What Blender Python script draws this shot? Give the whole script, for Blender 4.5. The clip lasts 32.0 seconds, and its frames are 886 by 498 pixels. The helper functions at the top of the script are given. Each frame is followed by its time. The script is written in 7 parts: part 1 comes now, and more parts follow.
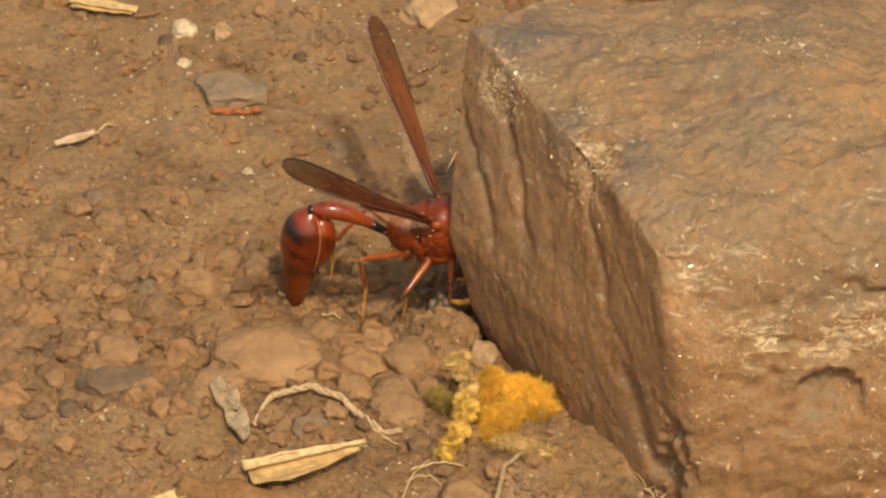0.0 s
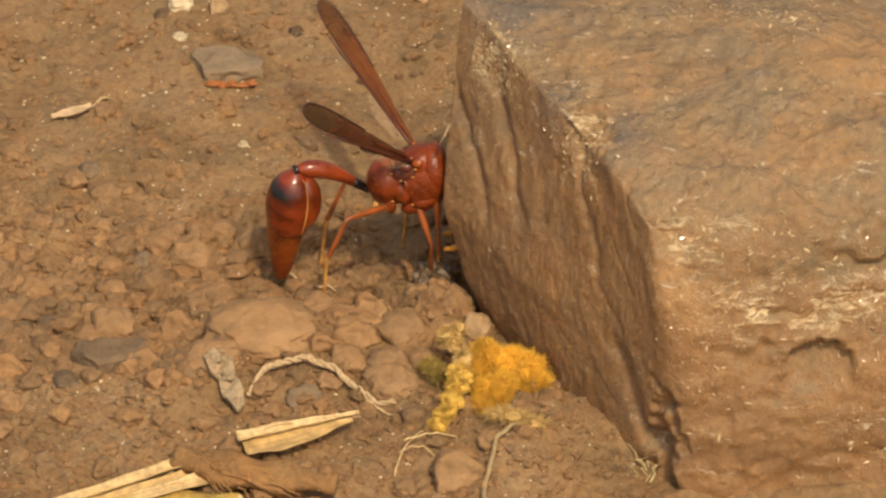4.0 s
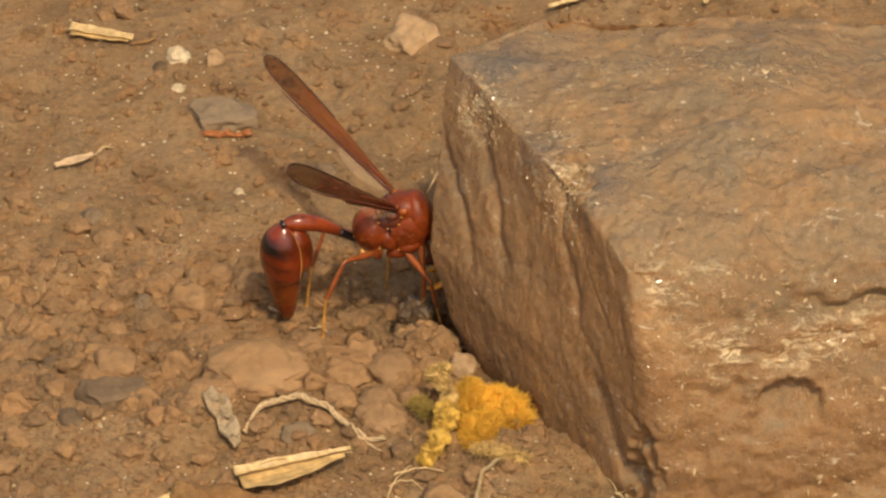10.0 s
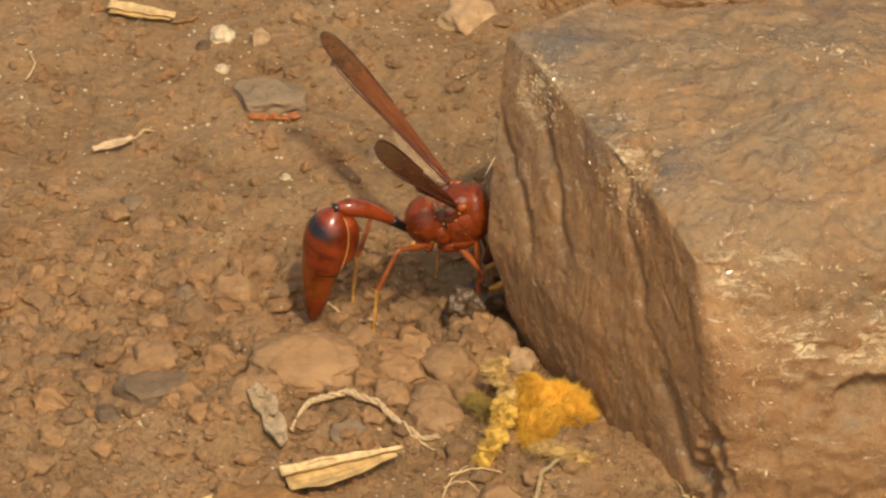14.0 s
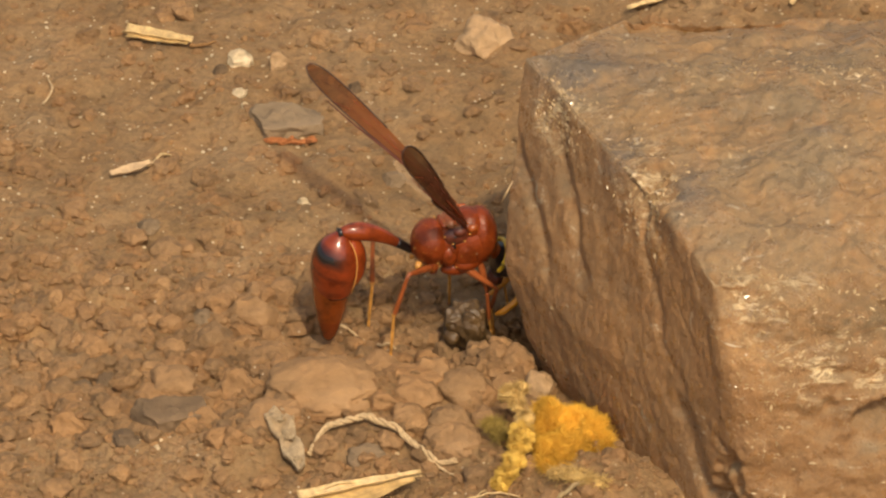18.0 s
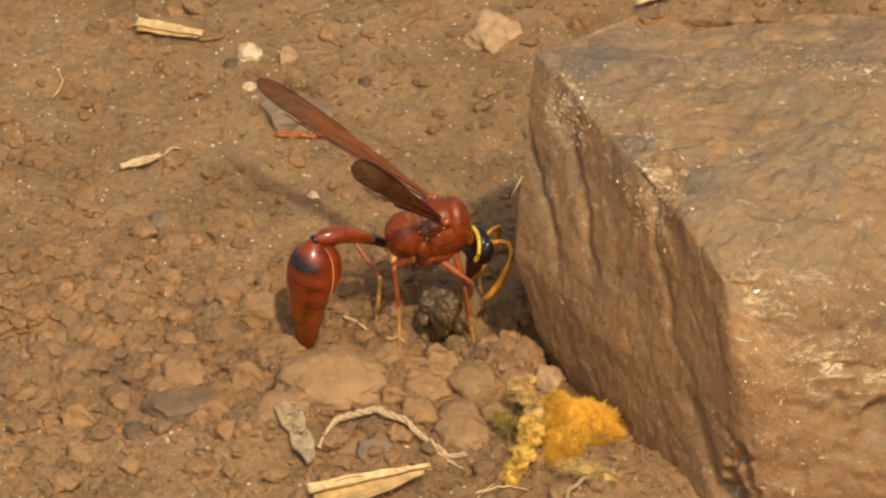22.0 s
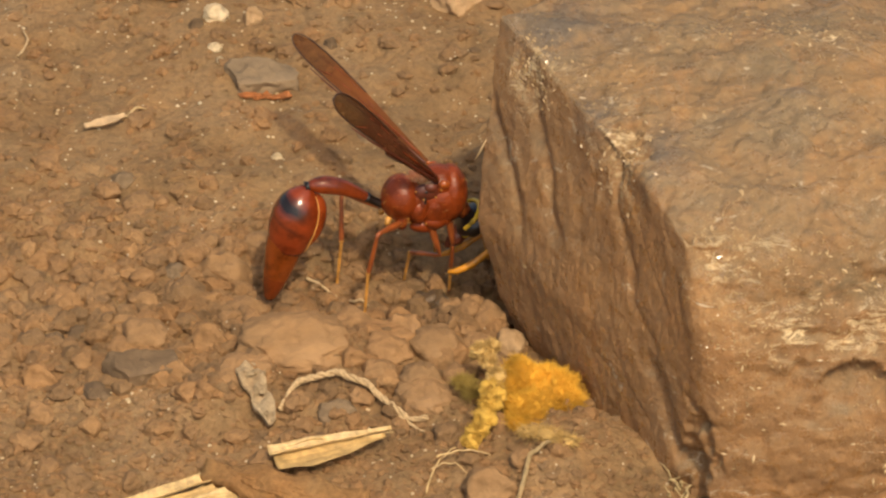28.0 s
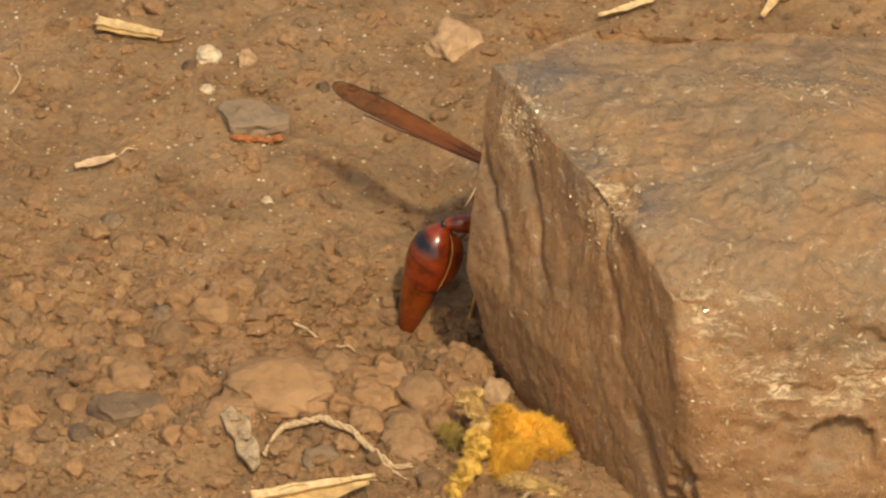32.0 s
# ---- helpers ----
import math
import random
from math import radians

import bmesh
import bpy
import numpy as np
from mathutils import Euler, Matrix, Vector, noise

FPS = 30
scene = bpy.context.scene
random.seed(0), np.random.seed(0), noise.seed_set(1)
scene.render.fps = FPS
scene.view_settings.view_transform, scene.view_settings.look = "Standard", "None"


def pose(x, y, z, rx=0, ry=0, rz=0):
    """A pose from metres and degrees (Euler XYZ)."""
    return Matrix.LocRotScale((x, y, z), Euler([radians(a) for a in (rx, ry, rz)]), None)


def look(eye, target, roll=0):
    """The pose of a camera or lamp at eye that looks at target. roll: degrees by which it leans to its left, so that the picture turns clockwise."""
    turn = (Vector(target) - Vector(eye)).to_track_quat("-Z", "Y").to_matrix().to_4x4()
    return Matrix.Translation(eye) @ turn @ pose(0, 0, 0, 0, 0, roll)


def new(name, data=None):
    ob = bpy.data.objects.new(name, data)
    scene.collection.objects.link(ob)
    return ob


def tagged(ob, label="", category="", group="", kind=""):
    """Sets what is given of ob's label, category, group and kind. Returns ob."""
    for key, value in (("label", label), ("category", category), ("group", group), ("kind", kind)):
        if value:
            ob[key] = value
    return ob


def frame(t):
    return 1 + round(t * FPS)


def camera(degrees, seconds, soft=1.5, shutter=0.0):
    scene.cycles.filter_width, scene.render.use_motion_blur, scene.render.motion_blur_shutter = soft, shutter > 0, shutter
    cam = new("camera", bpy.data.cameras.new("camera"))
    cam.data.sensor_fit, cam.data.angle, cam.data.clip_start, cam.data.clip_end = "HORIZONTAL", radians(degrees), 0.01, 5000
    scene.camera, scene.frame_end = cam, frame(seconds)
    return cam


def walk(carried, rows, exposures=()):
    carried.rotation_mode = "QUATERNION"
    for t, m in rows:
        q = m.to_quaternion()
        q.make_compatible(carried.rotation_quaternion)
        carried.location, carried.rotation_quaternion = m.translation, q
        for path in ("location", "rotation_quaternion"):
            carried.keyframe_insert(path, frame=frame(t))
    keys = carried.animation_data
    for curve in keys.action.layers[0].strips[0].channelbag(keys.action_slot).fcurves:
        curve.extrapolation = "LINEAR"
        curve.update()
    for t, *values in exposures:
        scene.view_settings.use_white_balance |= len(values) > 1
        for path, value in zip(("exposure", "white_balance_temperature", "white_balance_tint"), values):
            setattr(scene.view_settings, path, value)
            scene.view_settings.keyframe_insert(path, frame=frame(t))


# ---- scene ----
cam = camera(10, 32.0, soft=2.3)
PATH = [
    (0.0, pose(0.00087, -0.37634, 0.26500, 54.7887, 0.2981, 0.2639)),
    (0.5, pose(0.00070, -0.37566, 0.26554, 54.5653, 0.4434, 0.2571)),
    (1.0, pose(0.00141, -0.37575, 0.26543, 54.4825, 0.5019, 0.4653)),
    (1.5, pose(0.00162, -0.37509, 0.26515, 54.3663, 0.5310, 0.5156)),
    (2.0, pose(0.00108, -0.37562, 0.26557, 54.2736, 0.4272, 0.4104)),
    (2.5, pose(0.00183, -0.37598, 0.26465, 54.3660, 0.4205, 0.4029)),
    (3.0, pose(0.00134, -0.37550, 0.26545, 54.2929, 0.4165, 0.2676)),
    (3.5, pose(0.00159, -0.37567, 0.26430, 54.5100, 0.3241, 0.3764)),
    (5.5, pose(0.00279, -0.39524, 0.27684, 54.5977, 0.1506, 0.1798)),
    (6.0, pose(0.00251, -0.39561, 0.27769, 54.5296, 0.1226, 0.1163)),
    (6.5, pose(0.00258, -0.39494, 0.27814, 54.4285, 0.1827, 0.0653)),
    (7.0, pose(0.00201, -0.39527, 0.27809, 54.4870, 0.1187, 0.0549)),
    (7.5, pose(0.00210, -0.39587, 0.27733, 54.6544, 0.0758, 0.1269)),
    (8.0, pose(0.00185, -0.39514, 0.27857, 54.5750, 0.2067, 0.0543)),
    (8.5, pose(0.00139, -0.39580, 0.27778, 54.8190, 0.1187, 0.0804)),
    (9.0, pose(-0.00006, -0.39698, 0.27805, 54.9900, 0.0196, -0.0256)),
    (9.5, pose(0.00168, -0.39539, 0.27849, 54.9035, 0.2254, 0.0966)),
    (10.0, pose(0.00190, -0.39541, 0.27812, 55.0088, 0.2324, 0.1846)),
    (10.5, pose(0.00187, -0.39508, 0.27806, 55.0490, 0.2990, 0.2064)),
    (11.0, pose(0.00176, -0.38920, 0.27405, 55.0856, 0.3115, 0.2852)),
    (11.5, pose(0.00062, -0.37602, 0.26552, 54.9930, 0.3242, 0.2285)),
    (12.0, pose(0.00099, -0.37640, 0.26445, 55.0610, 0.3513, 0.4086)),
    (12.5, pose(0.00169, -0.37600, 0.26432, 54.9637, 0.4344, 0.5961)),
    (13.0, pose(0.00115, -0.37577, 0.26508, 54.8355, 0.4658, 0.6033)),
    (13.5, pose(0.00049, -0.37645, 0.26457, 54.9100, 0.4306, 0.6097)),
    (15.5, pose(0.00211, -0.37521, 0.26485, 54.8193, 0.6645, 0.8427)),
    (16.0, pose(0.00202, -0.37524, 0.26503, 54.8449, 0.6260, 0.8648)),
    (16.5, pose(0.00115, -0.37528, 0.26561, 54.8633, 0.6381, 0.7578)),
    (17.0, pose(0.00055, -0.37570, 0.26652, 54.8659, 0.6495, 0.6749)),
    (17.5, pose(0.00091, -0.37600, 0.26502, 55.0880, 0.6378, 0.7684)),
    (18.0, pose(0.00057, -0.37622, 0.26507, 55.1189, 0.5739, 0.7894)),
    (18.5, pose(0.00042, -0.37632, 0.26498, 55.1544, 0.5853, 0.7889)),
    (19.0, pose(0.00054, -0.37593, 0.26556, 55.0868, 0.6740, 0.7630)),
    (19.5, pose(0.00038, -0.37610, 0.26591, 55.0528, 0.6840, 0.7570)),
    (20.0, pose(-0.00029, -0.37640, 0.26614, 55.0524, 0.6264, 0.7290)),
    (20.5, pose(0.00055, -0.37603, 0.26578, 55.0466, 0.6719, 0.8577)),
    (21.0, pose(0.00037, -0.37624, 0.26562, 55.0713, 0.5684, 0.9080)),
    (21.5, pose(0.00019, -0.37580, 0.26626, 54.9359, 0.5993, 0.8625)),
    (22.0, pose(-0.00041, -0.37703, 0.26518, 55.0982, 0.4169, 0.8808)),
    (22.5, pose(0.00080, -0.37609, 0.26524, 54.9961, 0.4808, 1.0363)),
    (23.0, pose(0.00108, -0.37634, 0.26458, 55.0328, 0.3949, 1.1172)),
    (23.5, pose(0.00140, -0.37556, 0.26493, 54.9008, 0.4579, 1.1042)),
    (24.0, pose(0.00169, -0.37608, 0.26435, 54.9652, 0.3641, 1.1735)),
    (24.5, pose(0.00102, -0.37581, 0.26471, 54.8671, 0.2647, 1.0996)),
    (25.0, pose(0.00129, -0.37601, 0.26456, 54.8543, 0.2067, 1.0923)),
    (25.5, pose(0.00140, -0.37565, 0.26461, 54.7766, 0.1716, 1.0694)),
    (27.5, pose(0.00104, -0.37646, 0.26506, 54.6554, -0.0897, 0.9929)),
    (28.0, pose(0.00072, -0.37634, 0.26496, 54.6535, -0.1647, 0.9597)),
    (28.5, pose(0.00096, -0.37550, 0.26531, 54.5281, -0.1646, 0.9395)),
    (29.0, pose(0.00215, -0.37583, 0.26514, 54.5676, -0.4408, 1.2676)),
    (29.5, pose(0.00130, -0.37621, 0.26512, 54.7927, -0.5515, 1.2896)),
    (30.0, pose(0.00149, -0.37516, 0.26517, 54.8926, -0.6201, 1.2906)),
    (30.5, pose(0.00214, -0.37563, 0.26509, 54.9914, -0.7345, 1.4418)),
    (31.0, pose(0.00009, -0.37585, 0.26610, 54.9487, -0.9489, 1.2612)),
    (31.5, pose(0.00042, -0.37642, 0.26603, 55.0133, -0.9989, 1.3375)),
    (32.0, pose(0.00224, -0.37478, 0.26591, 54.9739, -0.9514, 1.5949)),
]
walk(cam, PATH, exposures=[(0, -0.25, 8000, 11), (3.5, -0.25, 8000, 11), (5.5, -0.31, 8000, 11), (10.5, -0.31, 8000, 11), (11.5, -0.26, 8000, 11), (15.5, -0.23, 8000, 11), (32, -0.24, 8000, 11)])

# ---- light ----
SUN_EL, SUN_AZ = radians(57), math.atan2(-0.93, 0.365)
TO_SUN = Vector((math.cos(SUN_EL) * math.cos(SUN_AZ), math.cos(SUN_EL) * math.sin(SUN_AZ), math.sin(SUN_EL)))
world = bpy.data.worlds.new("sky_light")
scene.world = world
world.use_nodes = True
sky = world.node_tree.nodes.new("ShaderNodeTexSky")
sky.sky_type, sky.sun_disc = "NISHITA", False
sky.dust_density = 4.0
sky.sun_elevation, sky.sun_rotation = SUN_EL, math.atan2(TO_SUN.x, TO_SUN.y)
world.node_tree.links.new(sky.outputs[0], world.node_tree.nodes["Background"].inputs[0])
world.node_tree.nodes["Background"].inputs[1].default_value = 0.21
sun = new("sun", bpy.data.lights.new("sun", "SUN"))
sun.data.energy, sun.data.angle, sun.data.color = 3.0, radians(2.2), (1.0, 0.92, 0.8)
sun.matrix_world = look(tuple(TO_SUN * 2), (0, 0, 0))

MM = 0.001
rng = np.random.default_rng(7)


# ---- noise on arrays ----
def lattice(x, y, z, seed):
    h = (x * 374761393 + y * 668265263 + z * 2147483647 + seed * 974711) & 0xFFFFFFFF
    h = ((h ^ (h >> 13)) * 1274126177) & 0xFFFFFFFF
    return ((h ^ (h >> 16)) & 0xFFFF) / 32767.5 - 1.0


def value_noise(p, seed=0):
    """Smooth noise in -1..1 at the points p (n x 3)."""
    i = np.floor(p).astype(np.int64)
    f = p - i
    f = f * f * f * (f * (f * 6 - 15) + 10)
    out = 0.0
    for a in (0, 1):
        for b in (0, 1):
            for c in (0, 1):
                w = (f[:, 0] if a else 1 - f[:, 0]) * (f[:, 1] if b else 1 - f[:, 1]) * (f[:, 2] if c else 1 - f[:, 2])
                out = out + w * lattice(i[:, 0] + a, i[:, 1] + b, i[:, 2] + c, seed)
    return out


def fbm(p, octaves=4, seed=0, gain=0.5):
    out, amp = 0.0, 1.0
    for k in range(octaves):
        out = out + amp * value_noise(p * 2.03 ** k + 17.3 * k, seed + k)
        amp *= gain
    return out


def grid_mesh(name, verts, faces, smooth=True):
    me = bpy.data.meshes.new(name)
    me.from_pydata(verts.tolist() if isinstance(verts, np.ndarray) else verts, [], faces.tolist() if isinstance(faces, np.ndarray) else faces)
    if smooth:
        me.shade_smooth()
    me.update()
    return me


def quads(rows, cols, wrap=False):
    r, c = np.meshgrid(np.arange(rows - 1), np.arange(cols if wrap else cols - 1), indexing="ij")
    r, c = r.ravel(), c.ravel()
    d = (c + 1) % cols
    return np.stack([r * cols + c, r * cols + d, (r + 1) * cols + d, (r + 1) * cols + c], 1)



# ---- materials ----
def material(name):
    m = bpy.data.materials.new(name)
    m.use_nodes = True
    nt = m.node_tree
    return m, nt, nt.nodes["Principled BSDF"]


def node(nt, kind, **values):
    n = nt.nodes.new(kind)
    for key, value in values.items():
        n.inputs[key].default_value = value
    return n


def noise_tex(nt, scale, detail=6.0, rough=0.6, distortion=0.0, stretch=None, lean=0.0):
    co = nt.nodes.new("ShaderNodeTexCoord")
    n = node(nt, "ShaderNodeTexNoise", Scale=scale, Detail=detail, Roughness=rough, Distortion=distortion)
    if stretch:
        turned = nt.nodes.new("ShaderNodeMapping")
        turned.inputs["Rotation"].default_value = (radians(lean), 0, 0)
        nt.links.new(co.outputs["Object"], turned.inputs[0])
        mp = nt.nodes.new("ShaderNodeMapping")
        mp.inputs["Scale"].default_value = stretch
        nt.links.new(turned.outputs[0], mp.inputs[0])
        nt.links.new(mp.outputs[0], n.inputs["Vector"])
    else:
        nt.links.new(co.outputs["Object"], n.inputs["Vector"])
    return n


def ramp(nt, source, stops):
    r = nt.nodes.new("ShaderNodeValToRGB")
    while len(r.color_ramp.elements) < len(stops):
        r.color_ramp.elements.new(0.5)
    for e, (at, c) in zip(r.color_ramp.elements, stops):
        e.position = at
        e.color = (*c, 1) if len(c) == 3 else c
    nt.links.new(source, r.inputs[0])
    return r


def mix(nt, factor, a, b, how="MIX"):
    n = nt.nodes.new("ShaderNodeMix")
    n.data_type, n.blend_type = "RGBA", how
    for socket, value in ((n.inputs[0], factor), (n.inputs[6], a), (n.inputs[7], b)):
        if isinstance(value, (int, float)):
            socket.default_value = value
        elif isinstance(value, tuple):
            socket.default_value = (*value, 1)
        else:
            nt.links.new(value, socket)
    return n.outputs[2]


def bump(nt, bsdf, height, strength, distance, below=None):
    b = node(nt, "ShaderNodeBump", Strength=strength, Distance=distance)
    nt.links.new(height, b.inputs["Height"])
    if below is not None:
        nt.links.new(below, b.inputs["Normal"])
    nt.links.new(b.outputs[0], bsdf.inputs["Normal"])
    return b.outputs[0]


def earthy(name, dark, mid, light, specks=True, rough=0.9, tint=None):
    """Dusty soil or stone: blotches, fine grain, pale mineral specks."""
    m, nt, b = material(name)
    big = noise_tex(nt, 90, 5, 0.6)
    fine = noise_tex(nt, 1500, 6, 0.7)
    col = ramp(nt, big.outputs[0], [(0.3, dark), (0.5, mid), (0.72, light)]).outputs[0]
    grain = ramp(nt, fine.outputs[0], [(0.25, (0.5, 0.5, 0.5)), (0.55, (1, 1, 1)), (0.75, (1.3, 1.28, 1.22))]).outputs[0]
    col = mix(nt, 0.75, col, grain, "MULTIPLY")
    patchy = ramp(nt, noise_tex(nt, 260, 5, 0.65, 0.6).outputs[0], [(0.28, (0.74, 0.79, 0.84)), (0.46, (1, 1, 1)), (0.6, (1.04, 0.98, 0.92)), (0.74, (1.22, 1.08, 0.92))]).outputs[0]
    col = mix(nt, 0.8, col, patchy, "MULTIPLY")
    if tint:
        info = nt.nodes.new("ShaderNodeObjectInfo")
        geo = nt.nodes.new("ShaderNodeNewGeometry")
        add = nt.nodes.new("ShaderNodeMath")
        add.operation = "FRACT"
        total = nt.nodes.new("ShaderNodeMath")
        nt.links.new(info.outputs["Random"], total.inputs[0])
        nt.links.new(geo.outputs["Random Per Island"], total.inputs[1])
        nt.links.new(total.outputs[0], add.inputs[0])
        t = ramp(nt, add.outputs[0], tint).outputs[0]
        col = mix(nt, 0.85, col, t, "MULTIPLY")
    if specks:
        vor = node(nt, "ShaderNodeTexVoronoi", Scale=1100.0)
        co = nt.nodes.new("ShaderNodeTexCoord")
        nt.links.new(co.outputs["Object"], vor.inputs["Vector"])
        dots = ramp(nt, vor.outputs["Distance"], [(0.10, (1, 1, 1)), (0.16, (0, 0, 0))]).outputs[0]
        some = ramp(nt, noise_tex(nt, 350, 2).outputs[0], [(0.56, (0, 0, 0)), (0.62, (1, 1, 1))]).outputs[0]
        spot = mix(nt, 1.0, dots, some, "MULTIPLY")
        col = mix(nt, spot, col, (0.62, 0.5, 0.34))
    nt.links.new(col, b.inputs["Base Color"])
    b.inputs["Roughness"].default_value = rough
    b.inputs["Specular IOR Level"].default_value = 0.25
    first = bump(nt, b, fine.outputs[0], 0.8, 0.0006)
    bump(nt, b, noise_tex(nt, 420, 6, 0.7).outputs[0], 0.7, 0.0011, first)
    return m


SOIL = earthy("soil", (0.228, 0.136, 0.063), (0.318, 0.197, 0.095), (0.378, 0.242, 0.124))
CLOD_TINT = [(0.0, (0.72, 0.7, 0.68)), (0.2, (0.98, 0.93, 0.87)), (0.45, (1.14, 0.99, 0.84)), (0.7, (0.88, 0.84, 0.8)), (0.88, (1.08, 1.0, 0.92)), (1.0, (1.3, 1.18, 1.02))]
CLOD = earthy("clod_soil", (0.24, 0.148, 0.074), (0.31, 0.193, 0.099), (0.38, 0.25, 0.137), tint=CLOD_TINT)
GREY = earthy("grey_stone", (0.18, 0.125, 0.073), (0.235, 0.163, 0.096), (0.285, 0.2, 0.12))
DARK = earthy("dark_stone", (0.11, 0.075, 0.045), (0.165, 0.11, 0.064), (0.24, 0.16, 0.09), specks=False)
SLAB = earthy("blue_grey_stone", (0.19, 0.136, 0.083), (0.245, 0.174, 0.105), (0.3, 0.213, 0.13))
PALE = earthy("pale_quartz", (0.55, 0.4, 0.22), (0.68, 0.54, 0.34), (0.78, 0.66, 0.46), specks=False, rough=0.6)
BUFF = earthy("buff_stone", (0.36, 0.225, 0.112), (0.46, 0.3, 0.16), (0.58, 0.41, 0.25))
ORANGE = earthy("orange_crust", (0.5, 0.16, 0.05), (0.6, 0.22, 0.08), (0.65, 0.3, 0.13), specks=False)


def plain(name, color, rough=0.5, vary=0.25, scale=900, coat=0.0, trans=0.0, alpha=1.0, stretch=None, sss=0.0):
    m, nt, b = material(name)
    n = noise_tex(nt, scale, 4, 0.6, stretch=stretch)
    lo = tuple(c * (1 - vary) for c in color)
    hi = tuple(min(1, c * (1 + vary)) for c in color)
    nt.links.new(ramp(nt, n.outputs[0], [(0.3, lo), (0.7, hi)]).outputs[0], b.inputs["Base Color"])
    b.inputs["Roughness"].default_value = rough
    b.inputs["Coat Weight"].default_value = coat
    b.inputs["Coat Roughness"].default_value = 0.12
    b.inputs["Transmission Weight"].default_value = trans
    b.inputs["Alpha"].default_value = alpha
    bump(nt, b, n.outputs[0], 0.15, 0.0001)
    return m


# ---- ground ----
def soft_bump(x, y, cx, cy, rx, ry, turn=0.0):
    c, s = math.cos(turn), math.sin(turn)
    u, v = ((x - cx) * c + (y - cy) * s) / rx, (-(x - cx) * s + (y - cy) * c) / ry
    return np.exp(-(u * u + v * v))


def ground_height(x, y):
    """Height of the soil in mm at x, y in mm."""
    x, y = np.atleast_1d(np.asarray(x, float)), np.atleast_1d(np.asarray(y, float))
    p = np.stack([x, y, 0 * x], 1)
    near = np.exp(-((x / 140) ** 2 + (y / 140) ** 2))
    z = 1.0 * fbm(p / 23, 3, 3) * near + 6 * fbm(p / 400, 3, 9) * (1 - near)
    far = np.clip((y - 2) / 12, 0, 1)
    z += 0.55 * fbm(p / 4.2, 4, 21) + (0.24 - 0.13 * far) * np.abs(fbm(p / 1.5, 3, 41)) + (0.1 - 0.04 * far) * fbm(p / 0.7, 2, 45)
    z -= 2.6 * soft_bump(x, y, -8, -7, 11, 5.5)
    z -= 1.5 * soft_bump(x, y, -18, -9.6, 5.5, 3.0, 0.5)
    z -= 4.4 * soft_bump(x, y, 0.6, -8.6, 4.0, 3.6)
    z -= 1.3 * soft_bump(x, y, 1.5, -13.2, 1.7, 5.5, math.atan2(-0.36, -0.93))
    z += 1.9 * soft_bump(x, y, -1.8, -12.8, 3.0, 1.9)
    z += 2.8 * soft_bump(x, y, -15.0, -20.5, 6.5, 3.8, 0.1)
    z += 1.3 * soft_bump(x, y, 3.5, -32, 7, 6, -0.5)
    z += 1.9 * soft_bump(x, y, 9.0, -33.5, 4.5, 3.8, -0.6)
    z += 1.2 * soft_bump(x, y, 4.5, -37.5, 3.5, 2.2, 0.0)
    z += 1.3 * soft_bump(x, y, -25.5, -29.0, 3.6, 2.0, 0.2)
    z += 1.6 * soft_bump(x, y, -22.5, -27, 6, 3.2, 0.3)
    z += 1.2 * soft_bump(x, y, -5, -26, 4.5, 2.6, 0.0)
    return z


axis = np.linspace(-1, 1, 561)
spread = lambda u, fine, far: fine * u + (far - fine) * np.sign(u) * np.abs(u) ** 25
gx, gy = np.meshgrid(spread(axis, 75, 30000), 5 + spread(axis, 85, 30000), indexing="xy")
gz = ground_height(gx.ravel(), gy.ravel())
ground = new("ground", grid_mesh("ground", np.stack([gx.ravel(), gy.ravel(), gz], 1) * MM, quads(561, 561)))
ground.data.materials.append(SOIL)
tagged(ground, "dry dusty brown soil with fine grit", "ground", kind="structure")

